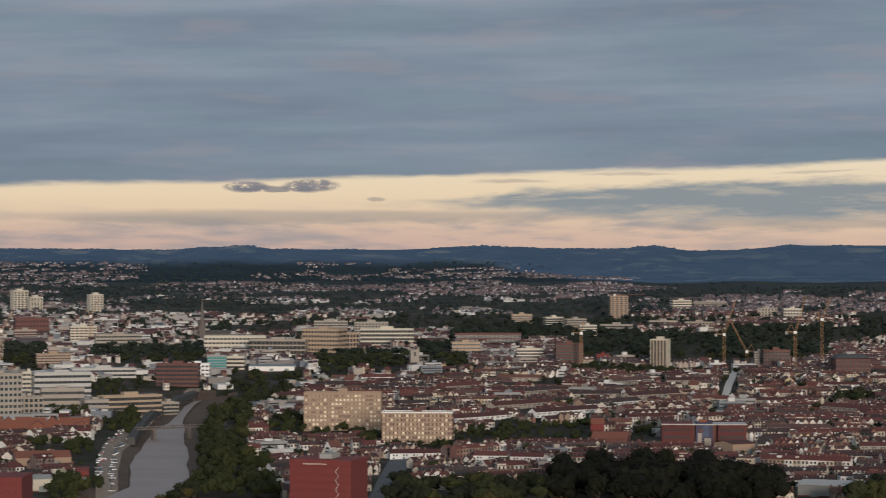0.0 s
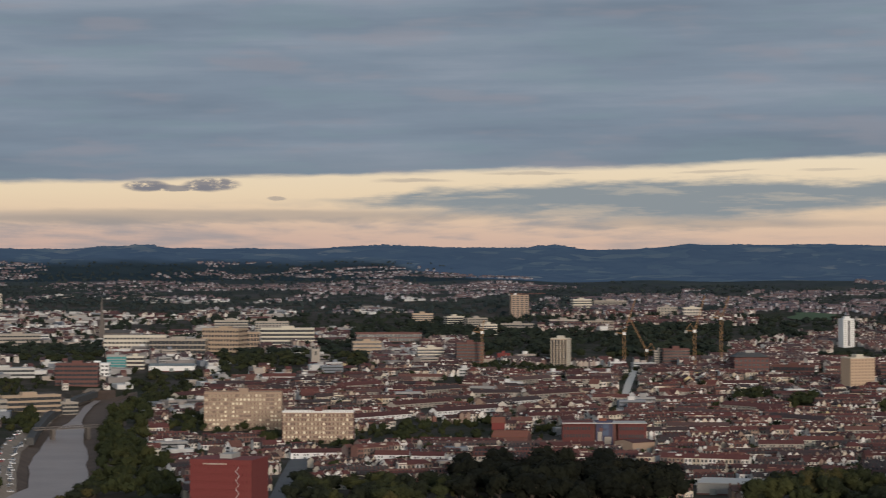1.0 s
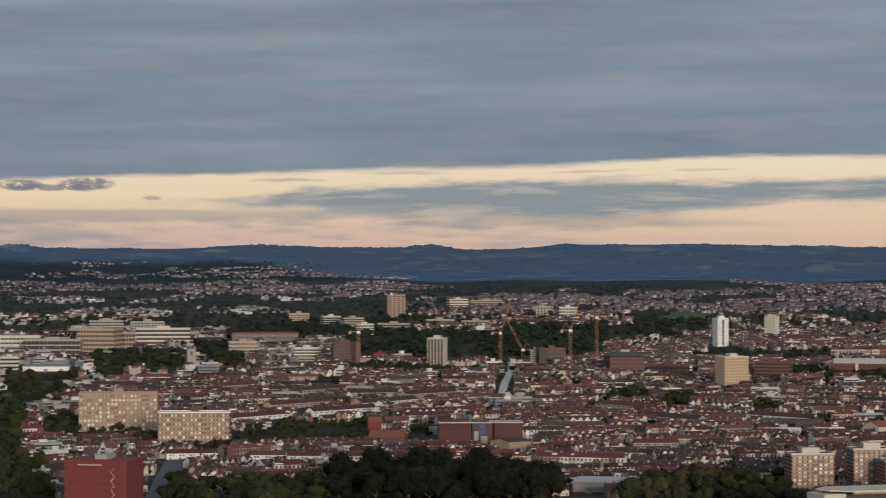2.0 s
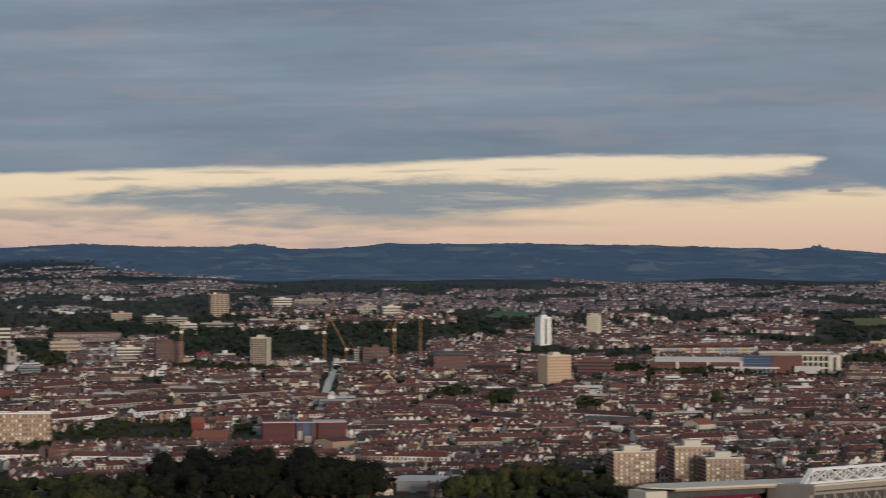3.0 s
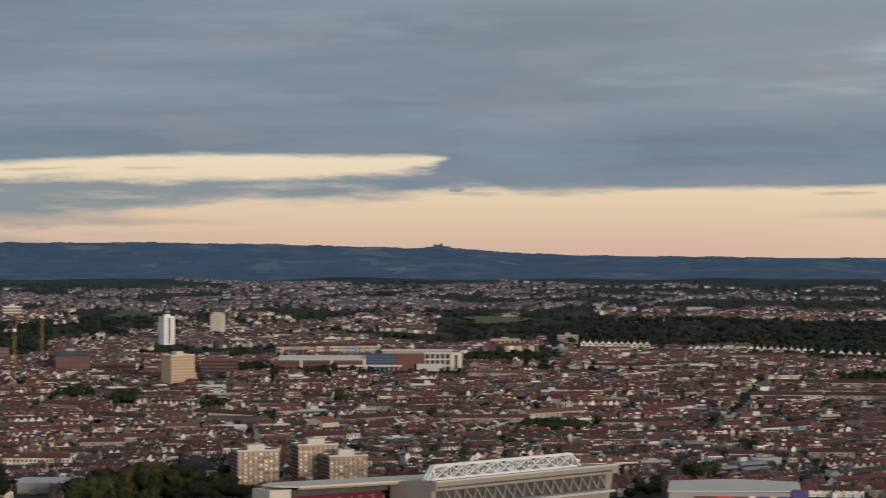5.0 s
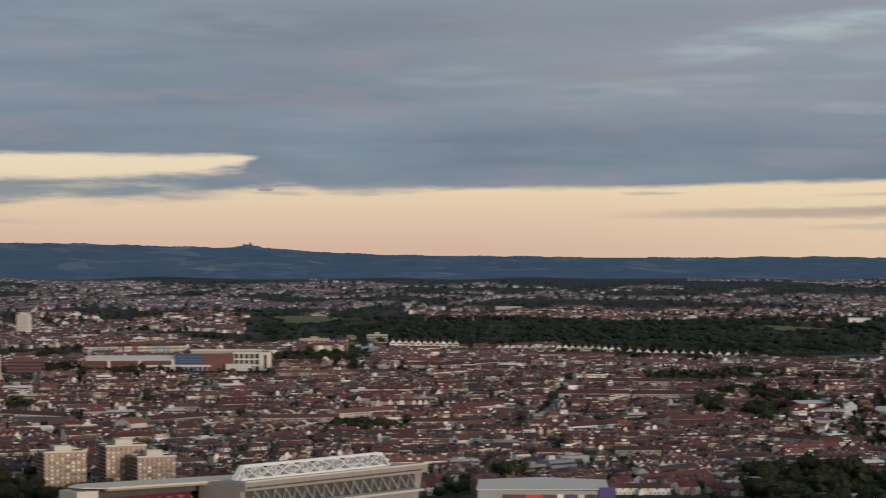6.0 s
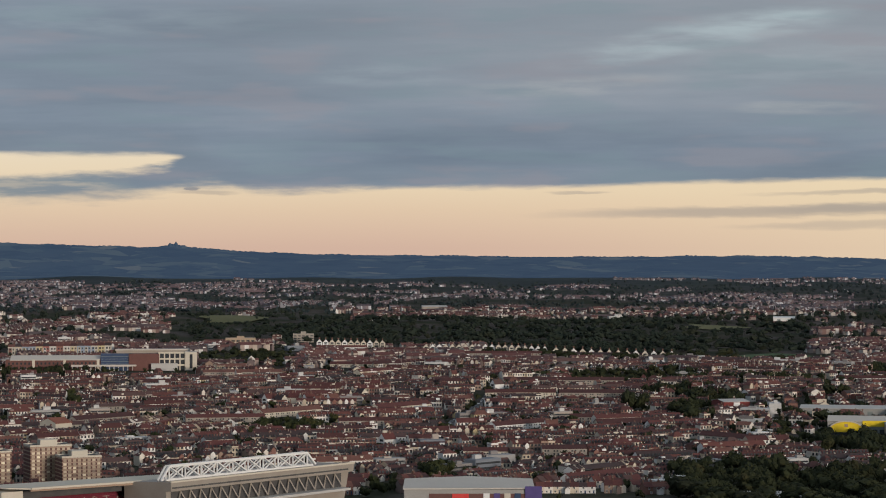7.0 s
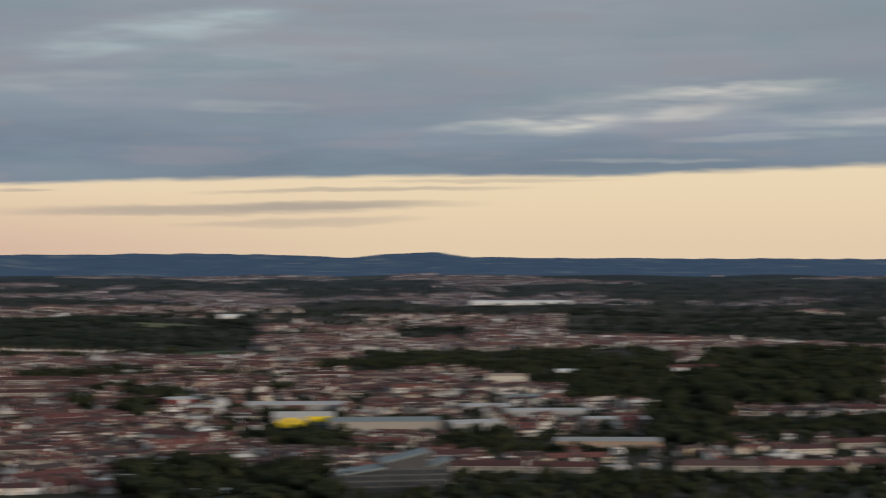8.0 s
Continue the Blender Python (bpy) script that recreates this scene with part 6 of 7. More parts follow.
    letters = bpy.data.meshes.new_from_object(ob.evaluated_get(bpy.context.evaluated_depsgraph_get()))
    bpy.data.objects.remove(ob)
    letters.materials.append(M_STONE)
    part("seat_letters", letters, None, far, "pale letters in the seats", m=pose(span * .60, 4.2, 10.4, 43, 0, 0))
    for bb, dd, r in ((15.5, 1120, 45), (18.5, 1135, 50), (21, 1180, 45), (16.5, 1160, 40), (19.5, 1200, 40)):
        take(bb, dd, r)


stadium()


def big_shed():
    """A pale flat-roofed superstore by the stadium."""
    thing = new("superstore")
    a = spot(23.16, 1185)
    thing.matrix_basis = pose(a.x, a.y, 0, 0, 0, -24.5)
    tagged(thing, "pale flat-roofed superstore with red and purple signs", "store")
    part("wall", boxes((0, 62, 0, 40, 0, 9.2)), M_GREY, thing)
    part("brick_front", boxes((12, 61, -.4, 0, 0, 7.2)), M_BRICK, thing)
    bm = bmesh.new()
    v = [bm.verts.new(p) for p in ((-.6, -.6, 9.2), (62.6, -.6, 9.6), (62.6, 40.6, 10.2), (31, 40.6, 11.4), (-.6, 40.6, 10.2))]
    bm.faces.new(v)
    ext = bmesh.ops.extrude_face_region(bm, geom=bm.faces[:])
    for p in ext["geom"]:
        if isinstance(p, bmesh.types.BMVert):
            p.co.z += .5
    bmesh.ops.recalc_face_normals(bm, faces=bm.faces[:])
    part("roof", bm, M_MEMBRANE, thing)
    part("sign_board", boxes((23, 31, -.8, -.4, 5.2, 7.2)), M_SIGN, thing)
    part("sign_board", boxes((58, 66, -.9, -.4, 3.5, 10.8)), M_PURPLE, thing)
    for i in range(4):
        part("sign_panel", boxes((38 + i * 5, 41 + i * 5, -.7, -.4, 4.6, 7.4)), (M_WHITE, M_PURPLE, M_CREAM, M_BLUE)[i], thing)
    take(24.5, 1205, 48)


big_shed()
shed("shed", "white flat shed roof beside dark trees", 31.6, 1225, 46, 3.0, 22, 4, M_GREY, M_METAL)


def gable_house(bearing, d, turn, w, tall, label):
    thing = new("house")
    thing.matrix_basis = stand(bearing, d, turn + 90)
    tagged(thing, label, "house", "gabled houses in a row")
    bm = bmesh.new()
    gabled(bm, 9, -w / 2, w / 2, tall, w * .55)
    part("wall", bm, M_CREAM if int(d * 7) % 3 else M_WHITE, thing)
    bm = bmesh.new()
    pitched(bm, 9, -w / 2, w / 2, tall, w * .55)
    part("roof", bm, M_ROOF, thing)
    part("window", boxes((-4.65, -4.5, -1.6, 1.6, 3.4, 4.8)), M_GLASS, thing)
    part("window", boxes((-4.65, -4.5, -1.8, 1.8, .8, 2.4)), M_GLASS, thing)
    part("chimney", boxes((1, 2, -.6, .6, tall + w * .35, tall + w * .55 + 1.6)), M_STACK, thing)
    take(bearing, d, 9)


# b0, d0, b1, d1, count
for b0, d0, b1, d1, count in ((21.20, 2604, 22.66, 2618, 11), (23.67, 2557, 26.42, 2502, 19), (26.68, 2491, 29.35, 2460, 14)):
    for i in range(count):
        s = i / (count - 1)
        gable_house(b0 + (b1 - b0) * s, d0 + (d1 - d0) * s, 0, 6.0, 4.6, "white-gabled house in a hillside row")


def red_roofs():
    """Orange-tiled houses by the docks."""
    rng = np.random.default_rng(4)
    for i in range(14):
        bearing = -10.3 + (i % 7) * .33
        d = 1720 - (i // 7) * 34 + 6 * rng.random()
        thing = new("house")
        thing.matrix_basis = stand(bearing, d, (0, 90)[i % 3 == 1])
        tagged(thing, "dockside house with a bright orange tile roof", "house", "orange-roofed dockside houses")
        bm = bmesh.new()
        gabled(bm, 11, -5, 5, 6.5, 3.6)
        part("wall", bm, M_TERRA, thing)
        bm = bmesh.new()
        pitched(bm, 11, -5, 5, 6.5, 3.6, .4)
        part("roof", bm, M_TERRA, thing)
        for k in range(3):
            part("window", pane_mesh(1.2, 1.4, M_GLASS), None, thing, m=pose(-3.5 + 3.5 * k, -5.0, 3.8))
        take(bearing, d, 8)


red_roofs()


def terrace(label, bearing, d, w, h, turn):
    """A long row of houses with pale fronts under one roof."""
    thing = new("terrace")
    thing.matrix_basis = stand(bearing, d, turn)
    tagged(thing, label, "terrace", "pale terraces")
    size = 1.0 if d < 2300 else .8
    deep, eaves, up = 8.0 * size, max(4.2 * size, h * .62), max(2.0 * size, h * .38)
    bm = bmesh.new()
    gabled(bm, w, 0, deep, eaves, up)
    part("wall", bm, (M_CREAM, M_STONE, M_WHITE)[int(d) % 3], thing)
    bm = bmesh.new()
    pitched(bm, w, 0, deep, eaves, up)
    part("roof", bm, M_ROOF, thing)
    count = max(3, int(w / (5.2 * size)))
    panes = []
    for i in range(count):
        x = -w / 2 + w * (i + .5) / count
        panes += [(x - 1.3 * size, x - .3 * size, -.08, .05, eaves * z0, eaves * (z0 + .22)) for z0 in (.18, .6)]
        panes.append((x + .5 * size, x + 1.5 * size, -.08, .05, eaves * .6, eaves * .82))
        if i % 2:
            part("chimney", boxes((x - .4, x + .4, deep / 2 - .7, deep / 2 + .7, eaves + up * .7, eaves + up + 1.1 * size)), M_STACK, thing)
    part("window_grid", boxes(*panes), M_GLASS, thing)["kind"] = "stuff"
    for i in range(max(1, int(w / 9))):
        for y, r in ((deep / 2, 6.0), (-9, 7.0)):
            q = thing.matrix_basis @ Vector((-w / 2 + 9 * (i + .5), y, 0))
            TAKEN.append((q.x, q.y, r))


for bearing, d, w, h, turn in (
    (1.11, 1448, 20.5, 5.6, -6), (1.94, 1442, 19.8, 5.3, -10), (-0.64, 1469, 30.2, 5.0, 4), (0.54, 1945, 22.2, 6.2, -8), (3.54, 1960, 40.3, 5.8, 10), (7.66, 1996, 25.1, 6.4, 6), (6.17, 1926, 28.6, 5.7, -6),
    (-1.49, 2210, 30.3, 6.6, 4), (-2.41, 2131, 38.9, 5.8, 8), (5.69, 2086, 38.1, 5.7, 12), (1.78, 2164, 39.6, 5.9, -4),
    (8.20, 1653, 41.5, 4.9, 6), (10.94, 1566, 32.2, 5.0, 8), (10.09, 1534, 28.0, 4.9, 8), (11.92, 1639, 22.5, 4.9, 8), (13.79, 1843, 31.6, 5.1, -4), (9.04, 2090, 38.2, 5.3, 4), (7.41, 1930, 39.7, 5.3, 10), (16.62, 1819, 41.6, 5.0, 8),
    (26.86, 2080, 101.2, 6.2, 0), (21.71, 2570, 52.8, 4.7, -2), (23.28, 2551, 75.8, 4.7, -3), (25.31, 2395, 87.5, 4.9, -2), (27.69, 2467, 98.6, 5.1, -2), (25.86, 1935, 55.3, 6.2, 2), (27.50, 1936, 50.9, 6.2, -2), (19.04, 1693, 54.2, 5.0, 6), (14.98, 1674, 49.7, 5.4, 8), (17.48, 1908, 43.6, 5.7, 6), (22.20, 2307, 60.6, 5.8, -3), (19.43, 2155, 68.9, 5.4, 4), (27.72, 1693, 42.5, 5.0, 4), (22.30, 1675, 38.3, 5.0, 8), (22.69, 1556, 28.4, 5.3, 4), (25.05, 1452, 26.5, 5.3, -4), (26.88, 1468, 26.8, 5.4, 6),
    (37.88, 1354, 40.2, 6.8, 0), (39.63, 1351, 39.2, 6.2, -3), (43.22, 1363, 46.7, 5.9, 3), (45.22, 1369, 43.8, 6.3, 8), (45.28, 1470, 30.2, 5.7, 24), (46.42, 1513, 30.4, 6.2, 24), (42.64, 2183, 39.9, 6.0, 10), (43.81, 2311, 42.2, 6.3, 14), (34.02, 2141, 68.5, 4.9, 2), (35.99, 2113, 67.6, 4.8, -2), (34.81, 1936, 61.9, 4.9, 0),
):
    terrace("row of pale-fronted terraced houses under a brown roof", bearing, d, w, h, turn)
# rows along streets that climb aslant
for bearing, d, w, turn in ((0.9, 1760, 62, 48), (1.9, 1840, 70, 50), (2.9, 1790, 66, 46), (3.9, 1880, 74, 52), (4.9, 1960, 60, 48), (2.2, 1990, 64, 54), (0.4, 2050, 56, 50), (4.4, 2110, 58, 56), (8.3, 1780, 58, -42), (9.4, 1840, 64, -46), (10.4, 1720, 54, -44), (12.9, 1760, 60, -40), (16.3, 1720, 56, 44), (18.3, 1960, 64, 48), (20.6, 1740, 60, 46), (23.2, 1800, 62, 52), (25.9, 1640, 52, 48), (28.4, 2020, 60, -44), (30.6, 1560, 50, -46), (-2.6, 1860, 50, 46), (-3.4, 2040, 46, 52)):
    terrace("row of pale-fronted houses along a slanting street", bearing, d, w, 6.4, turn)

for bearing, d in ((20.04, 1836), (20.31, 1828), (20.63, 1850), (20.96, 1842), (21.19, 1824), (21.51, 1848), (21.80, 1928), (22.17, 1936), (22.77, 1533), (25.31, 1992), (19.98, 1843), (5.82, 2045), (3.61, 1992), (2.89, 1924), (5.17, 1825), (7.63, 1972), (8.52, 2042), (0.86, 2176), (-2.15, 2165), (-2.54, 1518), (-2.93, 1475)):
    gable_house(bearing, d, (-52, 38, 66)[int(d) % 3], 6.2, 5.0, "tall white-gabled house standing among terraces")

# ---- river banks, roads and open ground ----
quay = part("quay_road", ribbon(plan((-7.75, 1314), (-7.73, 1462), (-7.60, 1612), (-7.32, 1713), (-7.08, 1828), (-6.80, 1959), (-6.31, 2118), (-5.73, 2239)), 6.0, .7), M_PATH, None)
tagged(quay, "pale quayside road along the river", "road", kind="structure")
wall_bm = bmesh.new()
LINE = plan((-7.19, 1677), (-7.03, 1786), (-6.80, 1911), (-6.50, 2031), (-6.15, 2135), (-5.71, 2221))
for (x0, y0), (x1, y1) in zip(LINE, LINE[1:]):
    bar(wall_bm, (x0, y0, -2.5), (x1, y1, -2.5), 2.6)
    bar(wall_bm, (x0, y0, 1.3), (x1, y1, 1.3), .25)
tagged(part("quay_wall", wall_bm, M_DARK, None), "dark stone quay wall with a railing", "wall", kind="structure")


def footbridge():
    b0, d0 = (-7.11, 1735)
    b1, d1 = (-5.58, 1763)
    a, b = spot(b0, d0), spot(b1, d1)
    a.z = b.z = .6
    thing = new("footbridge")
    way = b - a
    thing.matrix_basis = pose(a.x, a.y, .6, 0, 0, math.degrees(math.atan2(way.y, way.x)))
    tagged(thing, "brown girder footbridge on two stone piers", "bridge")
    n = way.length
    part("deck", boxes((0, n, -1.4, 1.4, 0, .5)), M_WEATHERED, thing)
    for y in (-1.5, 1.5):
        bm = bmesh.new()
        bar(bm, (0, y, 1.9), (n, y, 1.9), .15)
        bar(bm, (0, y, .3), (n, y, .3), .35)
        for i in range(16):
            bar(bm, (n * i / 16, y, .3), (n * (i + 1) / 16, y, 1.9), .08)
        part("girder", bm, M_WEATHERED, thing)
    for x in (n * .28, n * .80):
        part("pier", boxes((x - 1.3, x + 1.3, -1.8, 1.8, -9.5, 0)), M_WEATHERED, thing)


footbridge()
for label, points, half in (
    ("grey road past the red warehouse", plan((-1.52, 1204), (-1.23, 1353), (-1.02, 1454), (-0.89, 1510)), 6.5),
    ("long straight pale street between terraces", plan((6.31, 1747), (6.47, 1961), (6.62, 2100), (6.75, 2381)), 3.2),
    ("long straight street lined with parked cars", plan((24.26, 1658), (24.81, 1817), (25.15, 1940), (25.36, 2104)), 4.6),
):
    road = part("road", ribbon(points, half, .45), M_ROAD if "pale" not in label else M_MEMBRANE, None)
    tagged(road, label, "road", kind="structure")
    for (x0, y0), (x1, y1) in zip(points, points[1:]):
        k = max(1, int(math.hypot(x1 - x0, y1 - y0) / 10))
        for i in range(k):
            TAKEN.append((x0 + (x1 - x0) * i / k, y0 + (y1 - y0) * i / k, half - 2.5))


def field(label, bearing, d, wide, deep, mat):
    """An open field over the slope, its far edge raised to face the camera."""
    bm = bmesh.new()
    mid = spot(bearing, d)
    rows = []
    for j in range(9):
        row = []
        for i in range(25):
            u, v = i / 12 - 1, j / 4 - 1
            k = math.sqrt(max(0.0, 1 - abs(v) ** 3)) * (1 + .25 * math.sin(v * 4 + bearing + u))
            p = spot(bearing + math.degrees(u * k * wide / 2 / d), d + v * deep / 2)
            row.append(bm.verts.new((p.x, p.y, p.z + .9 + (v + 1) * deep * .012)))
        rows.append(row)
    for a, b in zip(rows, rows[1:]):
        for i in range(24):
            bm.faces.new((a[i], a[i + 1], b[i + 1], b[i]))
    bmesh.ops.recalc_face_normals(bm, faces=bm.faces[:])
    if bm.faces[:][0].normal.z < 0:
        bmesh.ops.reverse_faces(bm, faces=bm.faces[:])
    tagged(part("field", bm, mat, None), label, "field", kind="structure")
    for i in range(-2, 3):
        take(bearing + math.degrees(i * wide / 5 / d), d, deep * .48)
        take(bearing + math.degrees(i * wide / 5 / d), d - deep * .5, deep * .4)


field("dry yellow-green meadow on a slope", 19.19, 3103, 74, 100, M_FIELD)
field("green playing field beside trees", 10.81, 3295, 58, 120, M_LAWN)
field("pale meadow above the woods", 30.36, 2941, 70, 70, M_FIELD)
field("rough green common", 31.68, 2448, 60, 60, M_LAWN)


def car(x, y, turn, z, label="parked car on the quayside"):
    thing = new("car")
    thing.matrix_basis = pose(x, y, z, 0, 0, turn)
    tagged(thing, label, "car", "parked cars")
    part("body", CAR[0], None, thing)
    part("cabin", CAR[1], None, thing)
    for i in range(4):
        part("wheel", CAR[2], None, thing, m=pose((-1.3, 1.3)[i % 2], (-.8, .8)[i // 2], .32, 90))


def car_meshes():
    bm = bmesh.new()
    prism(bm, [(-2.1, .3), (2.1, .3), (2.1, .8), (1.2, .95), (-1.9, .95), (-2.1, .8)], -.85, .85)
    bmesh.ops.recalc_face_normals(bm, faces=bm.faces[:])
    body = finished(bm, "body", M_CAR)
    bm = bmesh.new()
    prism(bm, [(-1.8, .94), (1.1, .94), (.5, 1.45), (-1.4, 1.45)], -.75, .75)
    bmesh.ops.recalc_face_normals(bm, faces=bm.faces[:])
    cabin = finished(bm, "cabin", M_GLASS)
    bm = bmesh.new()
    bmesh.ops.create_cone(bm, cap_ends=True, segments=10, radius1=.32, radius2=.32, depth=.2)
    return body, cabin, finished(bm, "wheel", M_DARK)


CAR = car_meshes()
rng = np.random.default_rng(2)
SIDE = plan((-7.83, 1353), (-7.78, 1481), (-7.65, 1612), (-7.39, 1708), (-7.14, 1810), (-6.88, 1924))
for (x0, y0), (x1, y1) in zip(SIDE, SIDE[1:]):
    turn = math.degrees(math.atan2(y1 - y0, x1 - x0))
    k = int(math.hypot(x1 - x0, y1 - y0) / 6.5)
    for i in range(k):
        for s in (-4.6 + 1.6 * rng.random(), 2.0 + 2.6 * rng.random()):
            if rng.random() < .6:
                t = radians(turn)
                x, y = x0 + (x1 - x0) * i / k - math.sin(t) * s, y0 + (y1 - y0) * i / k + math.cos(t) * s
                car(x, y, turn + rng.choice((0, 0, 70, 85)) + 12 * rng.random(), float(land(x, y)) + .7)
STREET = plan((24.26, 1658), (24.81, 1817), (25.15, 1940), (25.36, 2104))
for (x0, y0), (x1, y1) in zip(STREET, STREET[1:]):
    turn = math.degrees(math.atan2(y1 - y0, x1 - x0))
    k = int(math.hypot(x1 - x0, y1 - y0) / 7)
    for i in range(k):
        for s in (-3.4, 3.4):
            if rng.random() < .35:
                t = radians(turn)
                x, y = x0 + (x1 - x0) * i / k - math.sin(t) * s, y0 + (y1 - y0) * i / k + math.cos(t) * s
                car(x, y, turn, float(land(x, y)) + .5, "parked car along a terraced street")


def street_lamp(bearing, d, h):
    thing = new("street_lamp")
    thing.matrix_basis = stand(bearing, d)
    tagged(thing, "tall pale street lamp with a short arm", "street lamp")
    bm = bmesh.new()
    bar(bm, (0, 0, 0), (0, 0, h), .12)
    part("post", bm, M_METAL, thing)
    bm = bmesh.new()
    bar(bm, (0, 0, h), (1.6, 0, h + .2), .1)
    part("arm", bm, M_METAL, thing)
    part("lantern", boxes((1.2, 2.1, -.25, .25, h + .02, h + .3)), M_GREY, thing)


street_lamp(-1.95, 1215, 12.0)

# ---- woods and park trees ----
wood(-7.3, -5.7, 1235, 1292, 30, 9, 'low leafy tree on the river bank')
DARKER = "dark green tree in heavy leaf"
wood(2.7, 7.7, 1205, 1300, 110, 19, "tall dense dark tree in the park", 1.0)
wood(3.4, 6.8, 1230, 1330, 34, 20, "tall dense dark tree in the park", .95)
wood(-1.4, 2.8, 1195, 1290, 60, 12, DARKER)
wood(9.4, 11.3, 1200, 1290, 22, 16, "round bright green tree", .95)
wood(10.9, 13.4, 1200, 1330, 44, 12, "leafy green tree by the tower blocks")
wood(29.6, 34.5, 1165, 1262, 46, 12, DARKER, 1.5)
wood(22.2, 23.0, 1215, 1290, 12, 9, DARKER)
wood(34.5, 48.0, 1165, 1250, 90, 9, DARKER)
for b0, b1, d0, d1, count, tall in (
    (-5.73, -3.71, 1249, 1361, 34, 12), (-5.73, -4.10, 1361, 1499, 26, 12), (-5.73, -4.49, 1499, 1620, 26, 12), (-5.64, -4.49, 1620, 1784, 24, 12),
    (-5.34, -4.39, 1781, 1973, 26, 12), (-5.01, -3.58, 1972, 2091, 34, 11), (-5.01, -3.19, 2094, 2352, 40, 11), (-7.73, -5.73, 1249, 1296, 26, 9),
    (-9.01, -7.79, 1249, 1354, 30, 11), (-9.46, -7.92, 1507, 1617, 22, 9), (-7.66, -6.96, 1703, 1912, 20, 11), (-8.24, -6.83, 2104, 2229, 24, 9),
    (-9.14, -8.27, 1860, 1960, 18, 10), (-10.16, -9.14, 2388, 2663, 44, 13), (-9.9, -8.6, 1985, 2060, 20, 8), (-8.6, -7.3, 2000, 2075, 24, 8), (-10.16, -9.26, 2289, 2406, 16, 9), (-8.11, -5.53, 2391, 2690, 90, 12), (-7.86, -6.83, 2230, 2311, 22, 9),
    (-4.10, -3.19, 1633, 1825, 26, 9), (-2.93, -1.99, 1638, 1690, 14, 9), (-1.88, -1.10, 1552, 1624, 14, 9), (-0.77, 0.21, 1525, 1603, 14, 9), (0.21, 1.52, 1575, 1670, 22, 7),
    (-2.93, -0.84, 2295, 2549, 90, 13), (-0.58, 0.60, 2327, 2705, 50, 12), (1.13, 3.48, 1552, 1732, 40, 8), (4.26, 5.07, 1556, 1680, 22, 7),
    (2.96, 4.78, 2244, 2357, 60, 8), (4.78, 6.21, 2247, 2365, 30, 7), (2.83, 6.59, 2431, 2927, 190, 14), (6.59, 8.91, 2428, 3059, 170, 15), (0.21, 2.96, 2753, 3103, 110, 13),
    (9.01, 9.80, 1925, 1998, 14, 11), (4.26, 5.30, 3311, 3668, 40, 12), (1.52, 2.83, 2080, 2186, 8, 8),
    (8.98, 9.86, 1942, 2011, 18, 10), (10.33, 10.88, 1828, 1945, 12, 11), (12.32, 12.97, 1811, 1884, 12, 8), (15.36, 15.63, 1864, 1939, 6, 11), (13.69, 14.08, 1737, 1781, 5, 8),
    (14.22, 15.84, 2172, 2281, 60, 10), (9.57, 11.27, 2906, 3291, 60, 11), (10.88, 14.28, 2439, 2572, 60, 9), (8.78, 10.35, 2773, 3079, 30, 9),
    (19.77, 21.51, 1627, 1688, 44, 8), (28.34, 28.70, 1752, 1890, 5, 15), (29.27, 30.28, 1720, 1841, 18, 12), (23.48, 24.33, 1312, 1371, 16, 10),
    (20.34, 32.57, 2605, 3110, 620, 13), (17.74, 20.34, 2753, 3078, 70, 10), (25.05, 32.45, 2379, 2605, 220, 12),
    (29.35, 30.65, 1230, 1371, 44, 11), (30.65, 32.00, 1230, 1390, 44, 13), (32.00, 32.89, 1230, 1335, 24, 11), (32.86, 34.21, 1230, 1371, 50, 13), (31.73, 32.04, 1576, 1717, 8, 8), (32.06, 32.93, 1540, 1602, 16, 7), (32.96, 33.70, 1493, 1548, 12, 5),
     (20.08, 20.60, 2372, 2579, 10, 9), (16.45, 17.74, 3776, 4182, 60, 10),
    (34.94, 42.25, 2191, 2462, 260, 13), (42.77, 46.98, 1821, 2476, 420, 16), (39.65, 43.03, 1842, 2109, 130, 12), (41.47, 43.55, 1474, 1854, 90, 14), (35.72, 37.43, 2697, 2872, 40, 11),
    (37.03, 41.47, 1448, 1563, 70, 8), (37.03, 46.98, 1218, 1339, 150, 9), (36.90, 38.34, 1475, 1585, 24, 11), (43.55, 46.98, 1574, 1721, 60, 9), (32.85, 34.68, 1477, 1604, 30, 12),
    (39.65, 46.98, 2701, 3188, 200, 11), (33.89, 35.72, 2179, 2336, 30, 10), (-10.3, -4.2, 3560, 4120, 520, 9), (4.6, 9.6, 3750, 4050, 90, 9),
):
    wood(b0, b1, d0, d1, count, tall)

# trees that overlap the edges of the meadow, and trees in the school yard
for b0, b1, d0, d1, count, tall in ((14.35, 15.81, 2151, 2198, 44, 8.5), (13.90, 14.15, 2153, 2260, 16, 9), (16.17, 16.53, 2172, 2209, 7, 7), (17.25, 17.43, 2169, 2198, 4, 7), (18.19, 20.08, 3003, 3054, 34, 8), (18.4, 20.4, 2330, 2460, 80, 8.5), (12.9, 13.85, 2225, 2330, 44, 8), (-3.0, -1.9, 1645, 1672, 11, 7.5), (-1.35, 0.3, 1530, 1556, 16, 7.5), (4.45, 4.75, 2330, 2345, 5, 6), (11.8, 12.15, 2060, 2085, 6, 6), (18.13, 18.67, 3056, 3239, 16, 8), (19.69, 20.21, 3045, 3238, 18, 8)):
    wood(b0, b1, d0, d1, count, tall, keep=False)
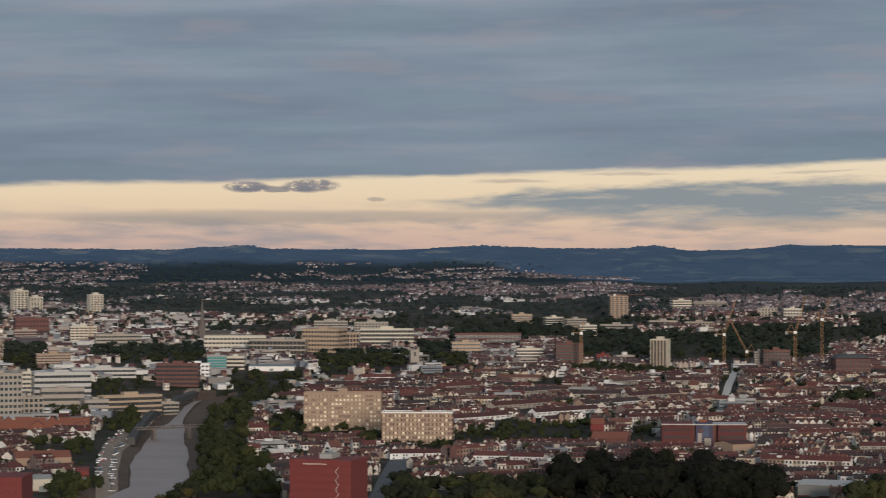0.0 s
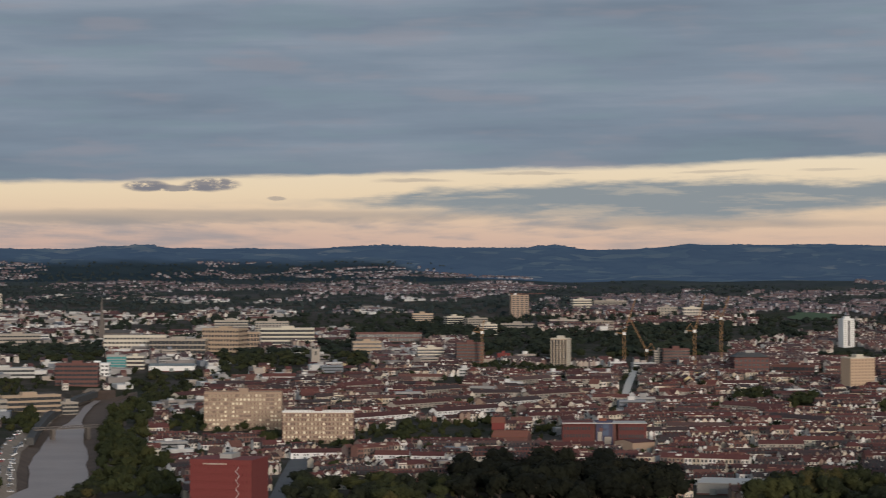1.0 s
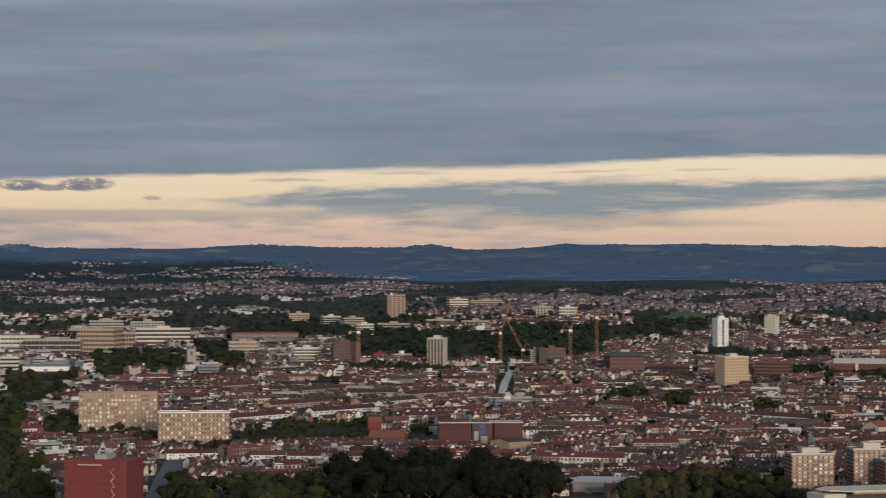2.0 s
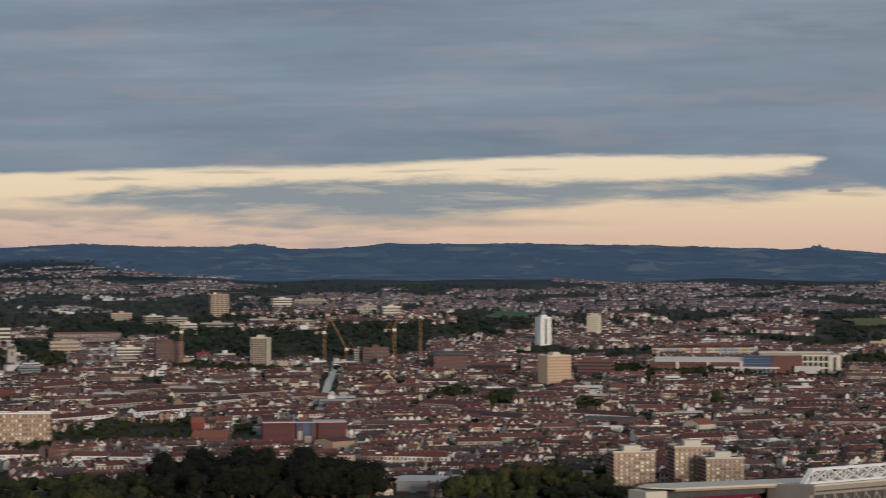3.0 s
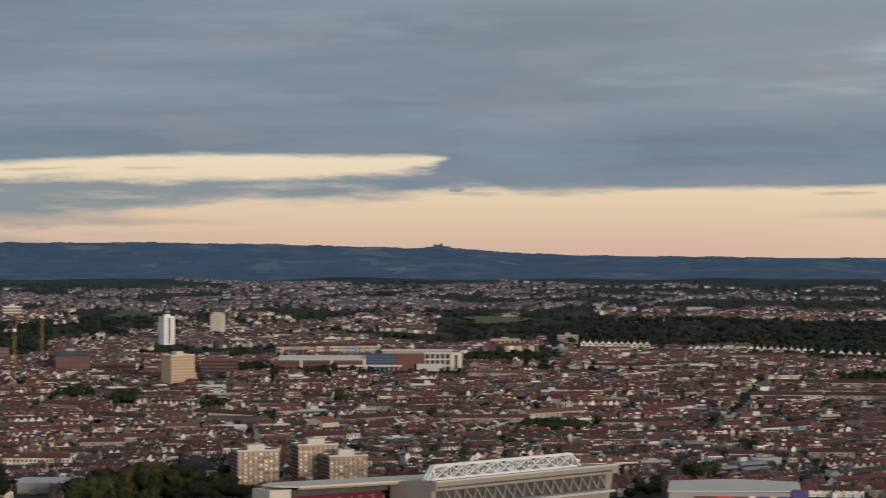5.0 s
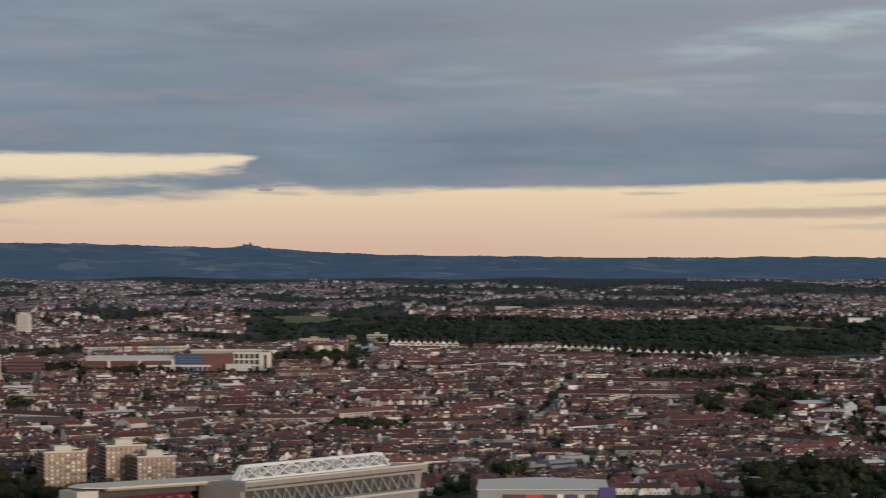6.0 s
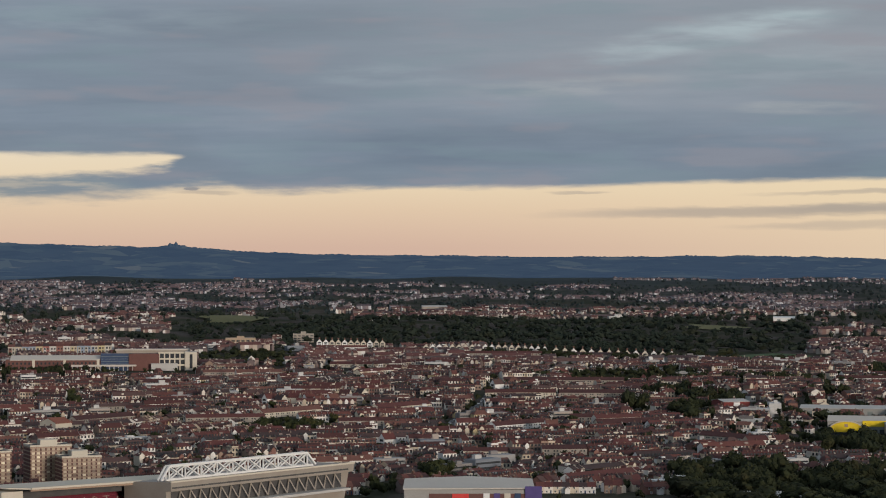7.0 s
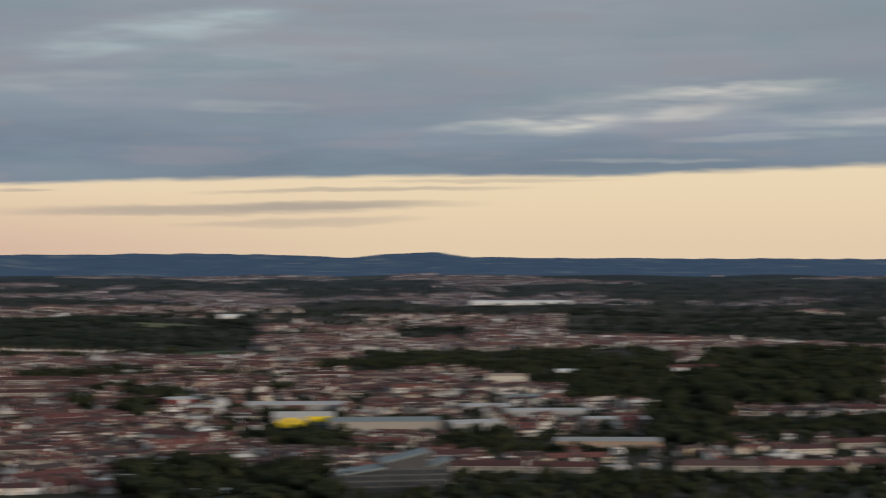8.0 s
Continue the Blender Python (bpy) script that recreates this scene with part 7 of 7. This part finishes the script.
# low scrub and a bare yard, so the camera sees the gabled rows and school
for b0, b1, d0, d1 in ((21.0, 22.8, 2505, 2600), (23.5, 26.5, 2400, 2498), (26.5, 29.5, 2370, 2462)):
    wood(b0, b1, d0, d1, 60, 3)
WOODS.append((13.90, 18.41, 2154, 2297))

# ---- the mass of the town, behind the things that stand out ----
settle()


def far_off(h):
    return math.hypot(h[0], h[1])


# the nearest rows become things, house by house
order = sorted(range(len(RUNS)), key=lambda i: far_off(RUNS[i]))
size_of = {}
for h in HOUSES:
    size_of[int(h[11])] = size_of.get(int(h[11]), 0) + 1
chosen, total = set(), 0
for i in order:
    if total < 165:
        chosen.add(i)
        total += size_of.get(i, 0)
build_near_houses([h for h in HOUSES if int(h[11]) in chosen])
left = [h for h in HOUSES if int(h[11]) not in chosen]
roofs = [r for i, r in enumerate(RUNS) if i not in chosen]
middle = [i for i, r in enumerate(RUNS) if far_off(r) < 2300]
close = set(middle)
build_houses([h for h in left if int(h[11]) in close], [r for r in roofs if far_off(r) < 2300], "terraced_houses", "rows of brown-roofed terraced houses with cream walls", True, [M_WALL_FAR, M_ROOF_FAR, M_STACK, M_GLASS, M_PALE])
outer = {i for i, r in enumerate(RUNS) if far_off(r) >= 3350}
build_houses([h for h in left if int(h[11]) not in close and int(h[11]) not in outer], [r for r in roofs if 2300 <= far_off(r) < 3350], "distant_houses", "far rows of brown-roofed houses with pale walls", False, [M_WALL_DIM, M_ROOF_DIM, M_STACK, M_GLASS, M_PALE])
build_houses([h for h in left if int(h[11]) in outer], [r for r in roofs if far_off(r) >= 3350], "hillside_houses", "suburbs strewn over far slopes, greyed by painted haze", False, [M_WALL_HAZE, M_ROOF_HAZE, M_STACK, M_GLASS, M_WALL_HAZE])
build_sheds()
# garden trees between the houses, and woods in the distance
rng = np.random.default_rng(21)
for i in range(19000):
    d = math.sqrt(1200 ** 2 + (4690 ** 2 - 1200 ** 2) * rng.random())
    b = LIMIT_B[0] + (LIMIT_B[1] - LIMIT_B[0]) * rng.random()
    x, y = d * math.sin(radians(b)), d * math.cos(radians(b))
    green = greenness(x, y)
    chance = (0.55 if d < 1500 else 0.25) if d < 2400 else 0.14
    if b > 27 and d < 2650:
        chance = 0.38
    if d > 2650:
        chance = 1.0 if green > .60 - (.16 if b < 18 else .09) * min(1, (d - 2650) / 900) else 0.3
    if d > 4050:
        chance = .9 if b < 2.5 else chance * .35
    if d > edge_of_town(b) - (10 if b < 2.5 else 120):
        chance = 0
    if rng.random() > chance or not clear(x, y, 4.0) or river_gap(x, y) < 45:
        continue
    h = (3 + 5 * rng.random() ** 1.5) if d < 2400 else (5 + 5 * rng.random()) if d < 2700 else (6.5 + 6 * rng.random()) * (1 - 0.42 * min(1, max(0, d - 2900) / 1500))
    FAR_TREES.append((x, y, h, h * (0.9 + 0.5 * rng.random())))
for i in range(9000):
    d = math.sqrt(1250 ** 2 + (2650 ** 2 - 1250 ** 2) * rng.random())
    b = 26 + (LIMIT_B[1] - 26) * rng.random()
    x, y = d * math.sin(radians(b)), d * math.cos(radians(b))
    if d > 1640 + max(0, 34 - b) * 60 and greenness(x, y) > .61 and clear(x, y, 4.0):
        h = 5 + 7 * rng.random()
        FAR_TREES.append((x, y, h, h * (0.9 + 0.5 * rng.random())))
# garden trees between the rows, kept off the houses
lots = {}
for hx, hy in [h[:2] for h in HOUSES]:
    lots.setdefault((int(hx // 12), int(hy // 12)), []).append((hx, hy))
planted = 0
while planted < 6500:
    d = math.sqrt(1260 ** 2 + (2350 ** 2 - 1260 ** 2) * rng.random())
    b = LIMIT_B[0] + (LIMIT_B[1] - LIMIT_B[0]) * (rng.random() ** .6)
    x, y = d * math.sin(radians(b)), d * math.cos(radians(b))
    planted += 1
    i, j = int(x // 12), int(y // 12)
    close_by = [q for u in (-1, 0, 1) for v in (-1, 0, 1) for q in lots.get((i + u, j + v), ())]
    if any((x - qx) ** 2 + (y - qy) ** 2 < 30 for qx, qy in close_by) or not clear(x, y, 3.0) or river_gap(x, y) < 45:
        continue
    h = 4.5 + 4.5 * rng.random() ** 1.6
    FAR_TREES.append((x, y, min(h, 6.95) if rng.random() < .8 else h, h * (0.9 + 0.4 * rng.random())))
near_by = [t for t in FAR_TREES if far_off(t) < 1950 and t[2] > 7]
others = [t for t in FAR_TREES if far_off(t) >= 1950 or t[2] <= 7]
build_far_trees([t for t in near_by if t[0] < .45 * t[1]], MID_CROWNS, "park_trees", "leafy green trees in gardens and along the river", M_LEAF_PARK)
build_far_trees([t for t in near_by if t[0] >= .45 * t[1]], MID_CROWNS, "copse_trees", "dense dark olive trees between sheds and houses", M_LEAF_FAR)
build_far_trees([t for t in others if far_off(t) < 2480], FAR_CROWNS, "town_trees", "dark green trees in gardens and parks", M_LEAF_FAR)
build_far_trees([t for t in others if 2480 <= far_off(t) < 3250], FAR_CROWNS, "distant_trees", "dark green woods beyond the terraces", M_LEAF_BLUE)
build_far_trees([t for t in others if far_off(t) >= 3250], FAR_CROWNS, "hillside_trees", "woods on far slopes with haze in their blue-green", M_LEAF_HAZE)
